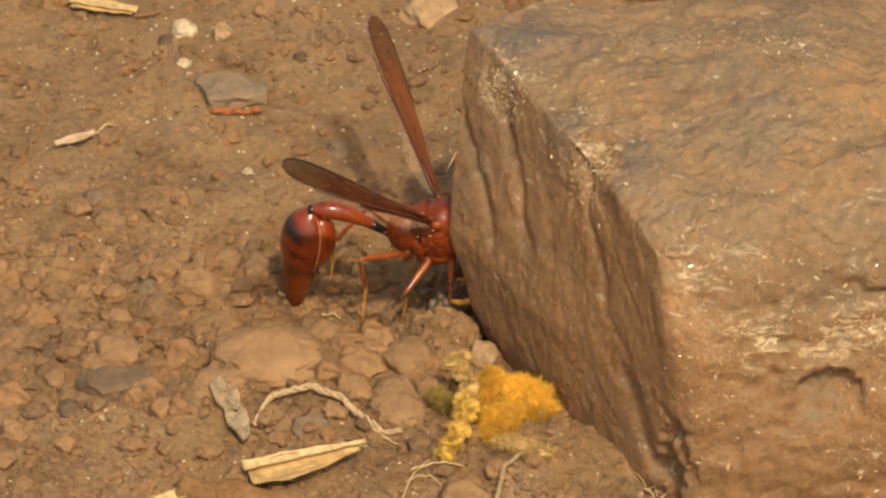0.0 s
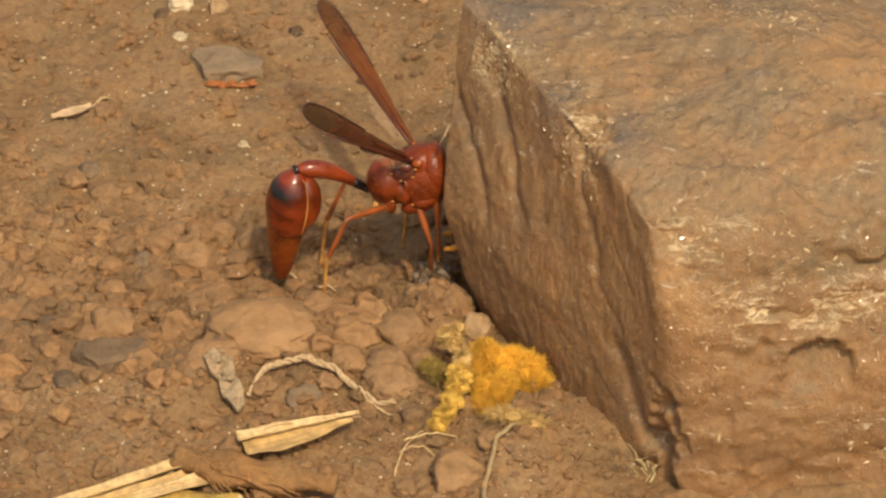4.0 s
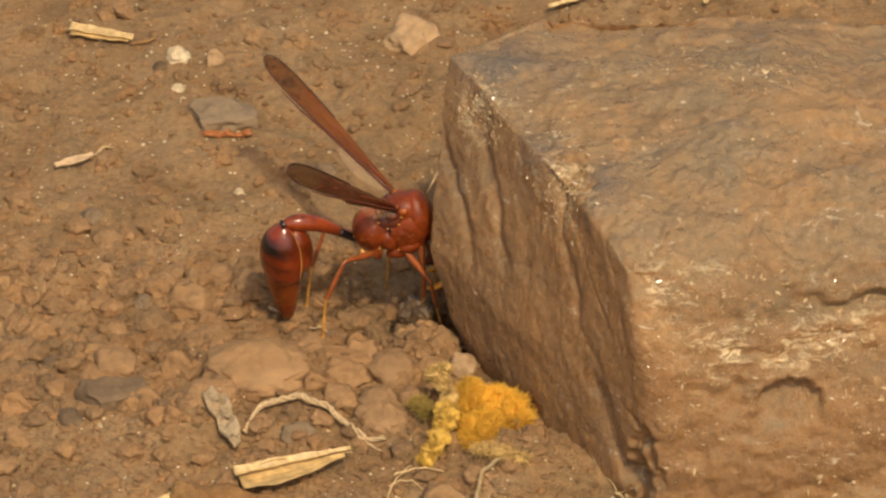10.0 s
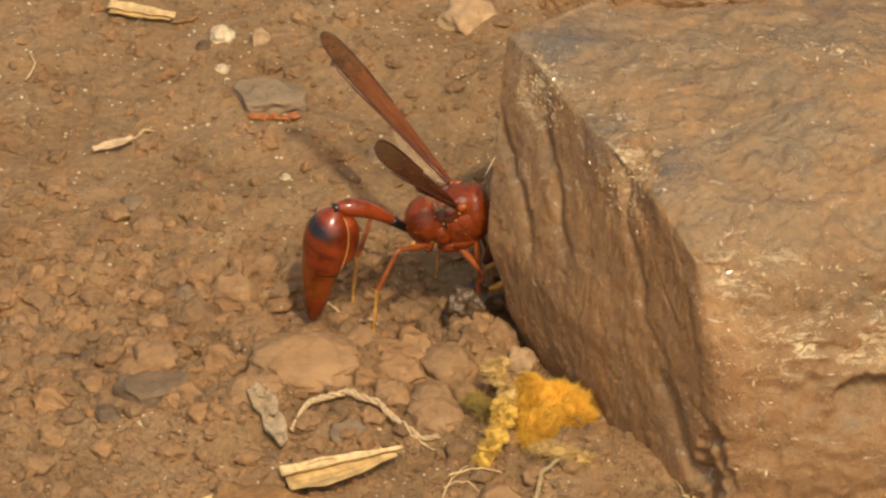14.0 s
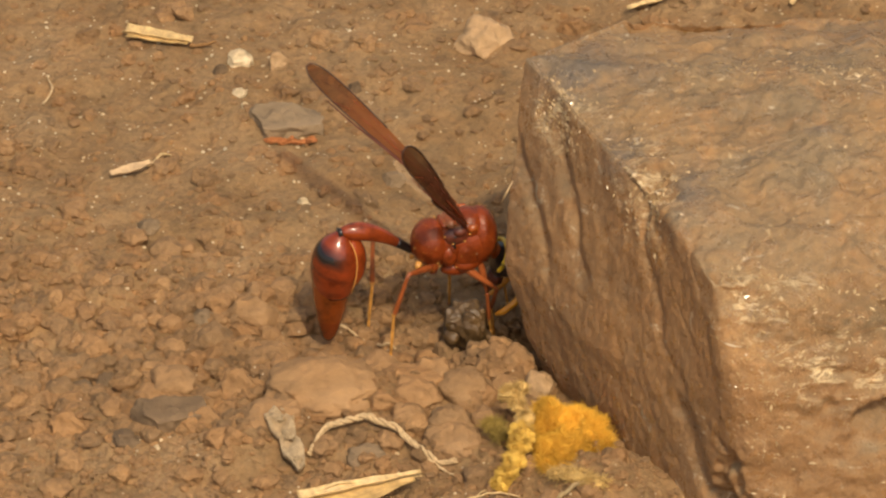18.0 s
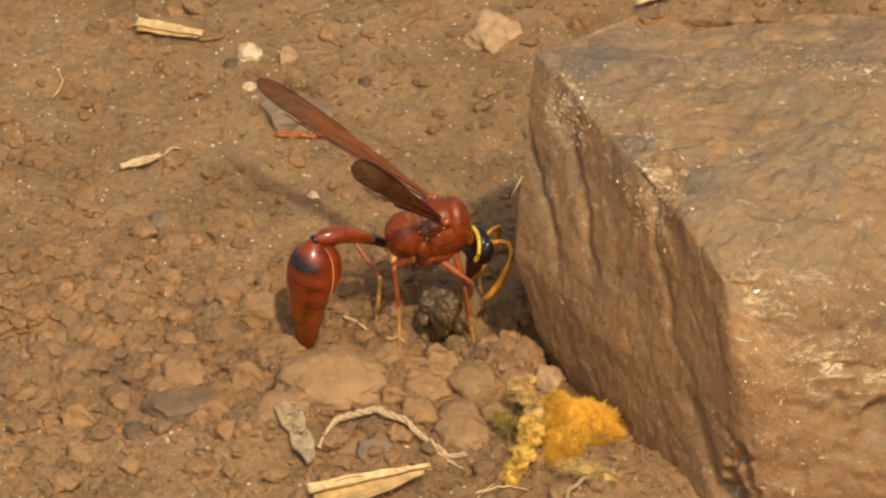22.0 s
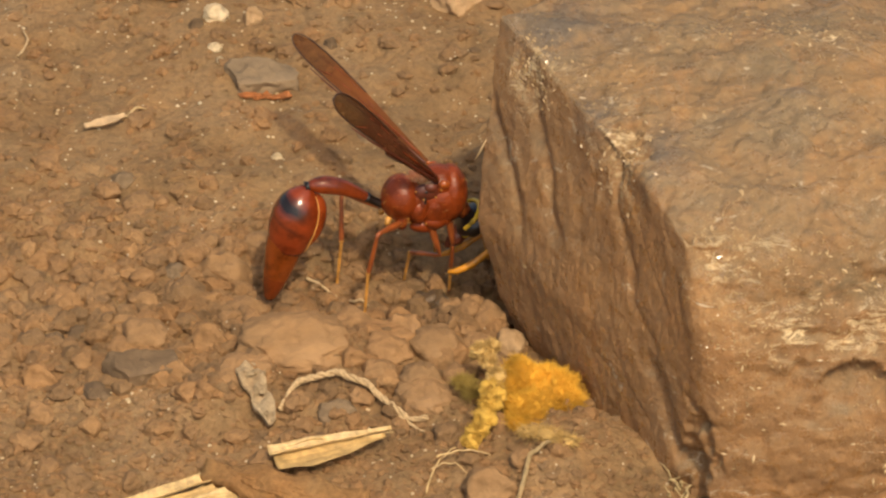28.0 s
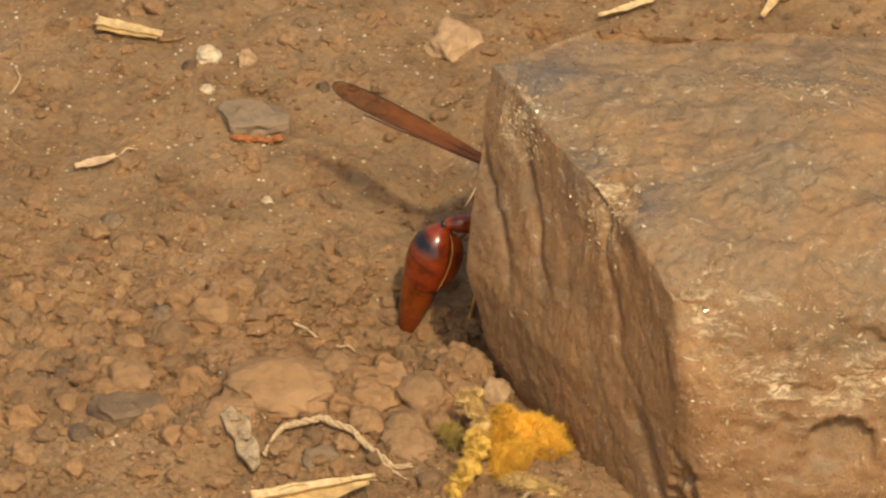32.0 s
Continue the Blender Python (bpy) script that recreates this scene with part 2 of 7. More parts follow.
# ---- the stone ----
STONE, _nt, _b = material("weathered_schist")
def fill_stone():
    nt, b = _nt, _b
    co = nt.nodes.new("ShaderNodeTexCoord")

    def patch(center, radii, soft=0.5):
        """1 inside an uneven ellipsoid of the given place and size (mm), 0 outside."""
        mp = nt.nodes.new("ShaderNodeMapping")
        mp.inputs["Scale"].default_value = tuple(1000 / r for r in radii)
        mp.inputs["Location"].default_value = tuple(-c / r for c, r in zip(center, radii))
        nt.links.new(co.outputs["Object"], mp.inputs[0])
        ln = nt.nodes.new("ShaderNodeVectorMath")
        ln.operation = "LENGTH"
        nt.links.new(mp.outputs[0], ln.inputs[0])
        wob = nt.nodes.new("ShaderNodeMath")
        wob.operation = "MULTIPLY_ADD"
        nt.links.new(noise_tex(nt, 300, 5, 0.7).outputs[0], wob.inputs[0])
        wob.inputs[1].default_value = 1.6
        nt.links.new(ln.outputs["Value"], wob.inputs[2])
        return ramp(nt, wob.outputs[0], [(0.0, (1, 1, 1)), (0.0, (1, 1, 1)), (1.0, (0, 0, 0))]), wob

    big = noise_tex(nt, 48, 6, 0.62)
    mid = noise_tex(nt, 170, 6, 0.7, 0.8)
    streak = noise_tex(nt, 330, 7, 0.72, 0.5, stretch=(1, 1.2, 0.13), lean=45)
    fine = noise_tex(nt, 1400, 6, 0.75)
    col = ramp(nt, big.outputs[0], [(0.3, (0.19, 0.124, 0.06)), (0.44, (0.25, 0.157, 0.073)), (0.56, (0.29, 0.172, 0.074)), (0.7, (0.33, 0.178, 0.068))]).outputs[0]
    soft = ramp(nt, mid.outputs[0], [(0.28, (0.55, 0.57, 0.6)), (0.47, (1, 1, 1)), (0.7, (1.3, 1.2, 1.05))]).outputs[0]
    col = mix(nt, 0.85, col, soft, "MULTIPLY")
    rust = ramp(nt, noise_tex(nt, 140, 7, 0.75, 1.0).outputs[0], [(0.5, (0, 0, 0)), (0.62, (0.7, 0.7, 0.7))]).outputs[0]
    col = mix(nt, rust, col, (0.34, 0.178, 0.07))
    olive = ramp(nt, noise_tex(nt, 105, 7, 0.72, 1.3).outputs[0], [(0.34, (0.6, 0.6, 0.6)), (0.45, (0, 0, 0))]).outputs[0]
    col = mix(nt, olive, col, (0.165, 0.122, 0.066))
    lines = ramp(nt, noise_tex(nt, 420, 6, 0.7, 0.4, stretch=(1, 1, 0.16), lean=45).outputs[0], [(0.32, (0.62, 0.6, 0.58)), (0.46, (1, 1, 1)), (0.68, (1.12, 1.1, 1.05))]).outputs[0]
    col = mix(nt, 0.1, col, lines, "MULTIPLY")
    # grey weathered skin, mostly on the upper face
    geo = nt.nodes.new("ShaderNodeNewGeometry")
    xyz = nt.nodes.new("ShaderNodeSeparateXYZ")
    nt.links.new(geo.outputs["Normal"], xyz.inputs[0])
    upward = ramp(nt, xyz.outputs["Z"], [(0.35, (0.1, 0.1, 0.1)), (0.8, (1, 1, 1))]).outputs[0]
    sideways = ramp(nt, xyz.outputs["Z"], [(0.2, (0.9, 0.9, 0.9)), (0.75, (0.1, 0.1, 0.1))]).outputs[0]
    col = mix(nt, sideways, col, mix(nt, 0.58, col, (0.305, 0.142, 0.051)))
    grey = ramp(nt, noise_tex(nt, 75, 6, 0.7, 0.7).outputs[0], [(0.42, (0, 0, 0)), (0.6, (0.7, 0.7, 0.7))]).outputs[0]
    grey = mix(nt, 1.0, grey, upward, "MULTIPLY")
    col = mix(nt, grey, col, (0.225, 0.165, 0.092))
    blue = ramp(nt, noise_tex(nt, 110, 5, 0.7, 1.2, stretch=(0.6, 1.5, 1)).outputs[0], [(0.6, (0, 0, 0)), (0.68, (0.6, 0.6, 0.6))]).outputs[0]
    col = mix(nt, mix(nt, 1.0, blue, upward, "MULTIPLY"), col, (0.19, 0.155, 0.12))
    # pale streaks and flecks: mineral bits, plus painted glints and lit ridges
    pale = ramp(nt, noise_tex(nt, 330, 6, 0.75, 1.4, stretch=(0.6, 1, 1.5)).outputs[0], [(0.61, (0, 0, 0)), (0.66, (0.85, 0.85, 0.85))]).outputs[0]
    col = mix(nt, pale, col, (0.56, 0.45, 0.3))
    fleck = ramp(nt, noise_tex(nt, 800, 4, 0.7, 0.3).outputs[0], [(0.66, (0, 0, 0)), (0.69, (1, 1, 1))]).outputs[0]
    some = ramp(nt, noise_tex(nt, 85, 3, 0.6).outputs[0], [(0.46, (0, 0, 0)), (0.62, (1, 1, 1))]).outputs[0]
    fleck = mix(nt, 1.0, mix(nt, 1.0, fleck, some, "MULTIPLY"), upward, "MULTIPLY")
    col = mix(nt, fleck, col, (0.64, 0.54, 0.38))
    # crystal patches; highlights of the lit edge chips and front glints painted in
    for center, radii in (((2.9, -10.2, 24.1), (3.6, 4.5, 4)), ((11.4, -22.2, 23.3), (4.2, 6.5, 4.5)), ((25, -37, 17), (7, 5, 4)), ((34, -35.5, 17), (7, 5, 4)), ((19.5, -35.5, 22.5), (5, 4, 4))):
        mask, wob = patch(center, radii)
        mask.color_ramp.elements[1].position, mask.color_ramp.elements[2].position = 0.0, 1.0
        sub = nt.nodes.new("ShaderNodeMath")
        sub.operation = "SUBTRACT"
        nt.links.new(wob.outputs[0], sub.inputs[0])
        sub.inputs[1].default_value = 0.95
        nt.links.new(sub.outputs[0], mask.inputs[0])
        flakes = ramp(nt, noise_tex(nt, 620, 6, 0.75, 0.8, stretch=(0.6, 1, 1.5)).outputs[0], [(0.52, (0, 0, 0)), (0.6, (0.95, 0.95, 0.95))]).outputs[0]
        col = mix(nt, mix(nt, 1.0, mask.outputs[0], flakes, "MULTIPLY"), col, (0.68, 0.53, 0.31))
    # dark grey skin left along the upper rim, and darker olive patches on the front
    for center, radii, tone in (((5.5, -6.2, 26.1), (6.5, 5, 3.5), (0.125, 0.1, 0.074)), ((14.2, -23.4, 24.8), (2.6, 5.5, 2.6), (0.135, 0.11, 0.082)), ((8.4, -17.2, 24.3), (2.0, 3.2, 2.2), (0.1, 0.085, 0.07)), ((28, -36, 20), (9, 6, 2.6), (0.17, 0.115, 0.055)), ((37, -33, 21), (7, 5, 2.6), (0.18, 0.12, 0.06)), ((39, -35, 14), (6, 4, 3), (0.19, 0.12, 0.055))):
        mask, wob = patch(center, radii)
        sub = nt.nodes.new("ShaderNodeMath")
        sub.operation = "SUBTRACT"
        nt.links.new(wob.outputs[0], sub.inputs[0])
        sub.inputs[1].default_value = 0.95
        nt.links.new(sub.outputs[0], mask.inputs[0])
        worn = ramp(nt, noise_tex(nt, 520, 6, 0.75, 0.6, stretch=(0.6, 1, 1.4)).outputs[0], [(0.38, (0.15, 0.15, 0.15)), (0.52, (0.9, 0.9, 0.9))]).outputs[0]
        col = mix(nt, mix(nt, 1.0, mask.outputs[0], worn, "MULTIPLY"), col, tone)
    grain = ramp(nt, fine.outputs[0], [(0.25, (0.55, 0.55, 0.55)), (0.52, (1, 1, 1)), (0.75, (1.35, 1.3, 1.2))]).outputs[0]
    col = mix(nt, 0.75, col, grain, "MULTIPLY")
    nt.links.new(col, b.inputs["Base Color"])
    # mica glints
    glint = ramp(nt, noise_tex(nt, 900, 3, 0.6).outputs[0], [(0.5, (0.75, 0.75, 0.75)), (0.6, (0.22, 0.22, 0.22))]).outputs[0]
    nt.links.new(glint, b.inputs["Roughness"])
    b.inputs["Specular IOR Level"].default_value = 0.6
    first = bump(nt, b, fine.outputs[0], 0.55, 0.0006)
    second = bump(nt, b, streak.outputs[0], 0.04, 0.0009, first)
    third = bump(nt, b, noise_tex(nt, 600, 6, 0.75, 0.5).outputs[0], 0.3, 0.0012, second)
    bump(nt, b, mid.outputs[0], 0.28, 0.0016, third)


fill_stone()


def build_stone():
    # rings of corners from the buried foot to the rim: back-left tip, along the left face, front edge, far right, back
    levels = [
        [(2.9, -14.4, -3.5), (9.5, -28.4, -3.5), (19.0, -41.3, -3.5), (70, -40, -3.5), (74, 8, -3.5), (18, 3, -3.5)],
        [(0.4, -12.9, 2.5), (8.9, -27.6, 2), (18.8, -41.0, 2), (70, -37.4, 2), (73, 7, 2), (17, 2.5, 2)],
        [(-1.6, -11.6, 9.5), (8.7, -26.9, 9), (18.6, -40.4, 9), (69, -35.2, 9), (72, 6, 9), (16, 2, 9)],
        [(-1.2, -9.3, 15.7), (9.2, -24.1, 16.3), (17.4, -38.8, 16.6), (67, -31.8, 16.4), (70, 6, 16.5), (14, 3.0, 16)],
        [(0.3, -4.9, 26.7), (9.3, -20.9, 24.6), (15.9, -34.8, 23.2), (64, -31.2, 22.7), (66, 7.4, 22.2), (9.0, 3.2, 25.6)],
    ]
    sides = (150, 130, 150, 60, 120, 90)
    rings = []
    hs = np.linspace(0, 1, 100)
    for h in hs:
        k = min(int(h * 4), 3)
        f = h * 4 - k
        ring = []
        for a in range(6):
            b = (a + 1) % 6
            p0 = np.array(levels[k][a]) * (1 - f) + np.array(levels[k + 1][a]) * f
            p1 = np.array(levels[k][b]) * (1 - f) + np.array(levels[k + 1][b]) * f
            u = np.linspace(0, 1, sides[a], endpoint=False)[:, None]
            ring.append(p0 * (1 - u) + p1 * u)
        rings.append(np.concatenate(ring))
    n = len(rings[0])
    rim, mid = rings[-1], np.array([36.0, -12.5, 26.2])
    for s in np.linspace(0, 1, 95)[1:] ** 1.15:
        q = rim * (1 - s) + mid * s
        q[:, 2] += 1.6 * np.sin(min(s * 2.2, 1) * math.pi / 2) * 0.5
        rings.append(q)
    v = np.array(rings)
    # round the rim and corners a little
    for _ in range(2):
        v[1:-1] = 0.5 * v[1:-1] + 0.25 * (v[:-2] + v[2:])
        v = 0.6 * v + 0.2 * (np.roll(v, 1, 1) + np.roll(v, -1, 1))
    blunt = np.clip((v[..., 0] - 16.5) / 8, 0, 1) * np.clip((-24 - v[..., 1]) / 5, 0, 1)
    for _ in range(60):
        w = v.copy()
        w[1:-1] = 0.5 * v[1:-1] + 0.25 * (v[:-2] + v[2:])
        v += (w - v) * blunt[..., None]
    # the edge between the left and the front face is worn round
    worn = np.clip(1.6 - np.hypot(v[..., 0] - 18.3, v[..., 1] + 39.5) / 4.5, 0, 1)
    for _ in range(110):
        v += (0.5 * v + 0.25 * (np.roll(v, 1, 1) + np.roll(v, -1, 1)) - v) * worn[..., None]
    p = v.reshape(-1, 3)
    du = np.roll(v, -1, 1) - np.roll(v, 1, 1)
    dv = np.gradient(v, axis=0)
    nrm = np.cross(du, dv).reshape(-1, 3)
    nrm /= np.linalg.norm(nrm, axis=1, keepdims=True) + 1e-9
    up = np.clip(nrm[:, 2], 0, 1)
    left = np.clip(-nrm[:, 0] * 0.87 - nrm[:, 1] * 0.3, 0, 1)
    # cleavage: sheets along the left face, steeply dipping streaks
    across, along = (-p[:, 1] + p[:, 2]) * 0.707, (p[:, 1] + p[:, 2]) * 0.707
    sheet = np.stack([p[:, 0] / 14, across / 4.2, along / 20], 1)
    d = left * (0.05 * fbm(sheet, 2, 61) + 0.2 * fbm(p / 7.5, 2, 63) + 0.05 * fbm(p / 2.2, 3, 66))
    step = fbm(np.stack([p[:, 0] / 22, across / 8.5, along / 26], 1), 3, 68)
    d += 0.06 * left * np.tanh(4 * step)
    crack = np.abs(fbm(np.stack([p[:, 0] / 30, across / 7.5, along / 40], 1), 2, 91))
    d -= 0.13 * left * np.exp(-(crack / 0.035) ** 2) * np.clip(fbm(p / 9, 2, 95) + 0.3, 0, 1)
    # long dark flutes running down the left face
    run = (p - np.array((-1.2, -10.0, 16.2))) @ np.array((0.575, -0.818, 0.03))
    for at, z0, lo, hi, wide, deep in ((4.1, 23.4, 12, 24, 1.0, 0.6), (0.3, 19.3, 10, 21, 0.9, 0.6), (9.4, 22.0, 15, 23, 0.8, 0.12), (17.6, 23.2, 12, 25, 0.7, 0.35), (34.2, 0.0, -5, 11, 1.0, 0.7), (21.0, 10.0, 5, 15, 0.8, 0.1)):
        line = run - at - (z0 - p[:, 2]) * 0.7 + 1.1 * fbm(p / 5, 3, 141)
        d -= deep * left * np.exp(-(line / wide) ** 2) * np.clip((p[:, 2] - lo) / 3, 0, 1) * np.clip((hi - p[:, 2]) / 2, 0, 1)
    lay = np.stack([p[:, 0] / 16, p[:, 1] / 9, p[:, 2] / 4.0], 1)
    d += (1 - left) * (0.45 * fbm(lay, 3, 71) + 0.8 * fbm(p / 13, 3, 75))
    d += (1 - left) * 0.3 * np.tanh(4 * fbm(p / 6.5, 4, 79, 0.6))
    front = np.clip(-nrm[:, 1] - 0.35, 0, 0.4) / 0.4 * (1 - left)
    wobble = 1.3 * fbm(p / 8, 3, 101) + 0.7 * fbm(p / 1.8, 3, 105)
    for z0, x0, x1, deep in ((16.8, 21, 36, 0.55), (13.9, 18.5, 30, 0.35), (20.4, 30, 52, 1.0), (17.6, 26, 50, 0.5)):
        span = np.clip((p[:, 0] - x0) / 4, 0, 1) * np.clip((x1 - p[:, 0]) / 4, 0, 1)
        off = p[:, 2] - z0 - wobble
        d += front * span * deep * (0.6 * np.exp(-((off - 0.8) / 0.7) ** 2) - np.exp(-(off / 0.45) ** 2))
    d += (0.19 - 0.12 * left) * fbm(p / 1.7, 3, 81, 0.6) + (0.09 - 0.06 * left) * fbm(p / 0.55, 2, 85)
    # chips broken out of the upper left edge
    for c, rad, deep in (((10.6, -22.0, 24.1), (2.8, 5.2, 2.8), 1.0), ((2.6, -10.2, 24.1), (2.0, 3.0, 2.6), 0.4), ((17.0, -38.4, 3.0), (2.2, 2.6, 6.5), 1.7)):
        q = np.linalg.norm((p - np.array(c)) / np.array(rad), axis=1) + 0.35 * fbm(p / 1.6, 3, 111)
        d -= deep * np.clip((1 - q) / 0.7, 0, 1)
    d += 0.3 * np.clip(nrm[:, 2] - 0.6, 0, 0.4) / 0.4 * np.tanh(6 * fbm(np.stack([p[:, 0] / 12, p[:, 1] / 5, p[:, 2] / 5], 1), 3, 115))
    p = p + nrm * d[:, None]
    # arched flake scar on the front face
    u, w = (p[:, 0] - 30.3) / 2.9 + 0.12 * fbm(p / 1.5, 2, 131), (p[:, 2] - 11.3) / 2.4 + 0.15 * fbm(p / 1.1, 2, 135)
    scar = (np.hypot(u, np.maximum(w, 0)) < 1) & (w > -1.6) & (nrm[:, 1] < -0.3)
    p[:, 1] += np.where(scar, 1.5 * np.clip(0.65 + w / 1.2, 0, 1), 0)
    faces = quads(len(rings), n, wrap=True)
    return grid_mesh("stone_block", p * MM, faces), p, nrm


def crystals(count, p, nrm, seed):
    """Tiny glinting mineral flakes set in the skin of the stone."""
    r = np.random.default_rng(seed)
    seen = np.where((p[:, 0] < 48) & (p[:, 2] > 0) & ((nrm[:, 1] < 0.2) | (nrm[:, 2] > 0.5)))[0]
    facing = (nrm[seen][:, 1] < -0.4) & (nrm[seen][:, 0] > -0.45)
    dense = np.clip(fbm(p[seen] / 7, 4, 97, 0.7) - 0.1, 0.01, 1) * (0.02 + 0.98 * facing + 0.15 * (nrm[seen][:, 2] > 0.6)) + 0.5 * np.exp(-((p[seen][:, 2] - 18) / 4) ** 2) * facing
    for c in ((11, -22.2, 23.3), (2.8, -10.2, 24.3), (19.5, -35.5, 22.5)):
        dense += 1.6 * np.exp(-(((p[seen] - np.array(c)) / np.array((2.2, 3.4, 2.0))) ** 2).sum(1))
    pick = r.choice(seen, count, p=dense / dense.sum())
    vs, fs = [], []
    for k in pick:
        n = nrm[k] + r.normal(size=3) * 0.35
        n /= np.linalg.norm(n)
        a = np.cross(n, r.normal(size=3))
        a /= np.linalg.norm(a)
        b = np.cross(n, a)
        s, t = 0.05 + 0.42 * r.random() ** 5, r.uniform(0.15, 0.5)
        c = p[k] + nrm[k] * 0.03
        o = len(vs)
        vs += [c + a * s, c + b * s * t, c - a * s * r.uniform(0.6, 1), c - b * s * t * r.uniform(0.6, 1), c + n * 0.09]
        fs += [(o, o + 1, o + 4), (o + 1, o + 2, o + 4), (o + 2, o + 3, o + 4), (o + 3, o, o + 4)]
    me = grid_mesh("mineral_glitter", np.array(vs) * MM, fs, smooth=False)
    me.materials.append(CRYSTAL)
    return me


CRYSTAL, _cn, _cb = material("pale_crystal")
_cn.links.new(ramp(_cn, noise_tex(_cn, 60, 3).outputs[0], [(0.35, (0.40, 0.27, 0.13)), (0.65, (0.58, 0.44, 0.25))]).outputs[0], _cb.inputs["Base Color"])
_cb.inputs["Roughness"].default_value = 0.25
_cb.inputs["Specular IOR Level"].default_value = 0.8
stone_mesh, stone_p, stone_n = build_stone()
boulder = new("stone_block", stone_mesh)
boulder.data.materials.append(STONE)
tagged(boulder, "angular brown schist stone half sunk in the soil", "stone")
flakes = new("mineral_glitter", crystals(3600, stone_p, stone_n, 77))
flakes.parent = boulder
tagged(flakes, "tiny pale glinting mineral flakes", kind="stuff")


# ---- clods, pebbles and grit ----
def part(name, bm, mat, parent, label=""):
    """Links a bmesh (or mesh) as one mesh object under a thing or a part."""
    me = bm
    if isinstance(bm, bmesh.types.BMesh):
        me = bpy.data.meshes.new(name)
        bm.to_mesh(me)
        bm.free()
        me.shade_smooth()
    ob = new(name, me)
    if mat and not me.materials:
        me.materials.append(mat)
    ob.parent = parent
    if label:
        tagged(ob, label)
    return ob


def lump(seed, mat, name, cuts=9, subdiv=3, rough=0.1, size=1.0, planes=()):
    """A broken clod or pebble about 1 mm across: a ball cut by random planes, with a rough skin."""
    r = np.random.default_rng(seed)
    bm = bmesh.new()
    bmesh.ops.create_icosphere(bm, subdivisions=subdiv, radius=0.62)
    p = np.array([v.co[:] for v in bm.verts])
    for _ in range(cuts):
        n = r.normal(size=3)
        n /= np.linalg.norm(n)
        over = np.maximum(p @ n - r.uniform(0.36, 0.52), 0)
        p = p - np.outer(over * r.uniform(0.55, 0.95), n)
    for n, at in planes:
        n = np.array(n) / np.linalg.norm(n)
        p = p - np.outer(np.maximum(p @ n - at, 0), n)
    n = p / (np.linalg.norm(p, axis=1, keepdims=True) + 1e-9)
    p = p + n * (rough * (fbm(p * 2.3 + seed, 4, seed, 0.6) - (0.3 if cuts > 6 else 0.0) * np.exp(-(fbm(p * 2.0 + 3 * seed, 2, seed + 7) / 0.12) ** 2) + 0.3 * fbm(p * 10 + seed, 2, seed + 3)))[:, None]
    for v, q in zip(bm.verts, p):
        v.co = q * MM * size
    me = bpy.data.meshes.new(name)
    bm.to_mesh(me)
    bm.free()
    me.shade_smooth()
    me.materials.append(mat)
    return me


def rest(name, me, x, y, w, d, h, turn, label, category, group, sink=0.3, tilt=0.0):
    ob = new(name, me)
    z = float(ground_height(x, y)[0])
    ob.matrix_basis = Matrix.Translation((x * MM, y * MM, (z + h * (0.5 - sink)) * MM)) @ Euler((tilt, tilt * 0.6, turn)).to_matrix().to_4x4() @ Matrix.Diagonal((w, d, h, 1))
    return tagged(ob, label, category, group)


# the last pebble's dark colour stands in for the shade of a small pit
DARK_AT = [(-34.2, -26.0, 2.6, 1.3), (-38.8, -17.3, 2.0, 1.5), (-37.0, -15.8, 2.0, 1.1), (-29.3, 33.7, 1.4, 1.0), (-16.1, 30.7, 1.3, 1.2)]
GREY_AT = [(-28.5, -7.5, 2.5, 1.8), (-13.4, -28.6, 3.4, 1.8), (-34.4, 6.9, 2.2, 1.2), (-12.4, 15.3, 2.5, 1.4)]
CLOD_AT = [(-30.9, -17.5, 5.2, 2.7), (-25.1, -18.5, 3.6, 3.3), (-27.7, -11.5, 3.1, 2.3), (-24.3, -6.6, 4.6, 3.1), (-22.4, -12.4, 4.0, 2.2), (-17.4, -14.6, 3.3, 1.5), (-32.6, -19.2, 3.3, 1.6), (-39.7, -23.7, 3.4, 2.3), (-12.9, -15.0, 4.2, 2.2), (-7.6, -16.1, 4.4, 3.0), (-4.9, -18.2, 5.1, 2.7), (-9.6, -20.6, 4.6, 2.2)]
CLOD_AT += [(-2.0, -12.2, 3.2, 2.8), (-8.7, -12.1, 2.7, 2.2), (-19.0, -3.9, 3.3, 2.0), (-0.5, -6.0, 2.2, 1.6), (1.2, -7.0, 2.4, 1.8), (-2.2, -4.6, 2.0, 1.4), (0.8, -4.4, 2.2, 1.6), (-3.8, -6.4, 1.8, 1.2), (-5.4, -4.4, 1.9, 1.3), (-1.6, -2.4, 1.8, 1.2), (-2.6, -6.6, 2.2, 1.6), (-6.9, -8.0, 2.5, 2.0), (0.3, -14.6, 2.5, 2.6), (-0.2, -11.4, 2.6, 2.0), (-0.7, -13.8, 2.9, 2.2), (1.2, -15.6, 2.6, 2.0), (-2.5, -11.4, 2.8, 2.2), (-4.2, -12.4, 2.5, 1.9), (-2.2, -13.4, 2.4, 1.8), (1.0, -9.6, 2.0, 1.4), (-1.4, -8.0, 1.8, 1.3), (-3.6, -12.4, 3.3, 2.7), (-6.2, -24.3, 4.2, 3.3), (-3.2, -23.8, 3.3, 2.5), (-10.1, -23.6, 3.8, 2.2), (-0.6, -38.8, 5.0, 3.2), (-38.3, -12.1, 3.3, 2.2), (-35.3, -10.6, 2.7, 2.0), (-30.9, -12.0, 2.7, 2.0), (-21.3, -15.7, 2.7, 2.2), (-19.0, -19.5, 3.8, 2.7), (-27.7, -23.6, 3.3, 2.2)]
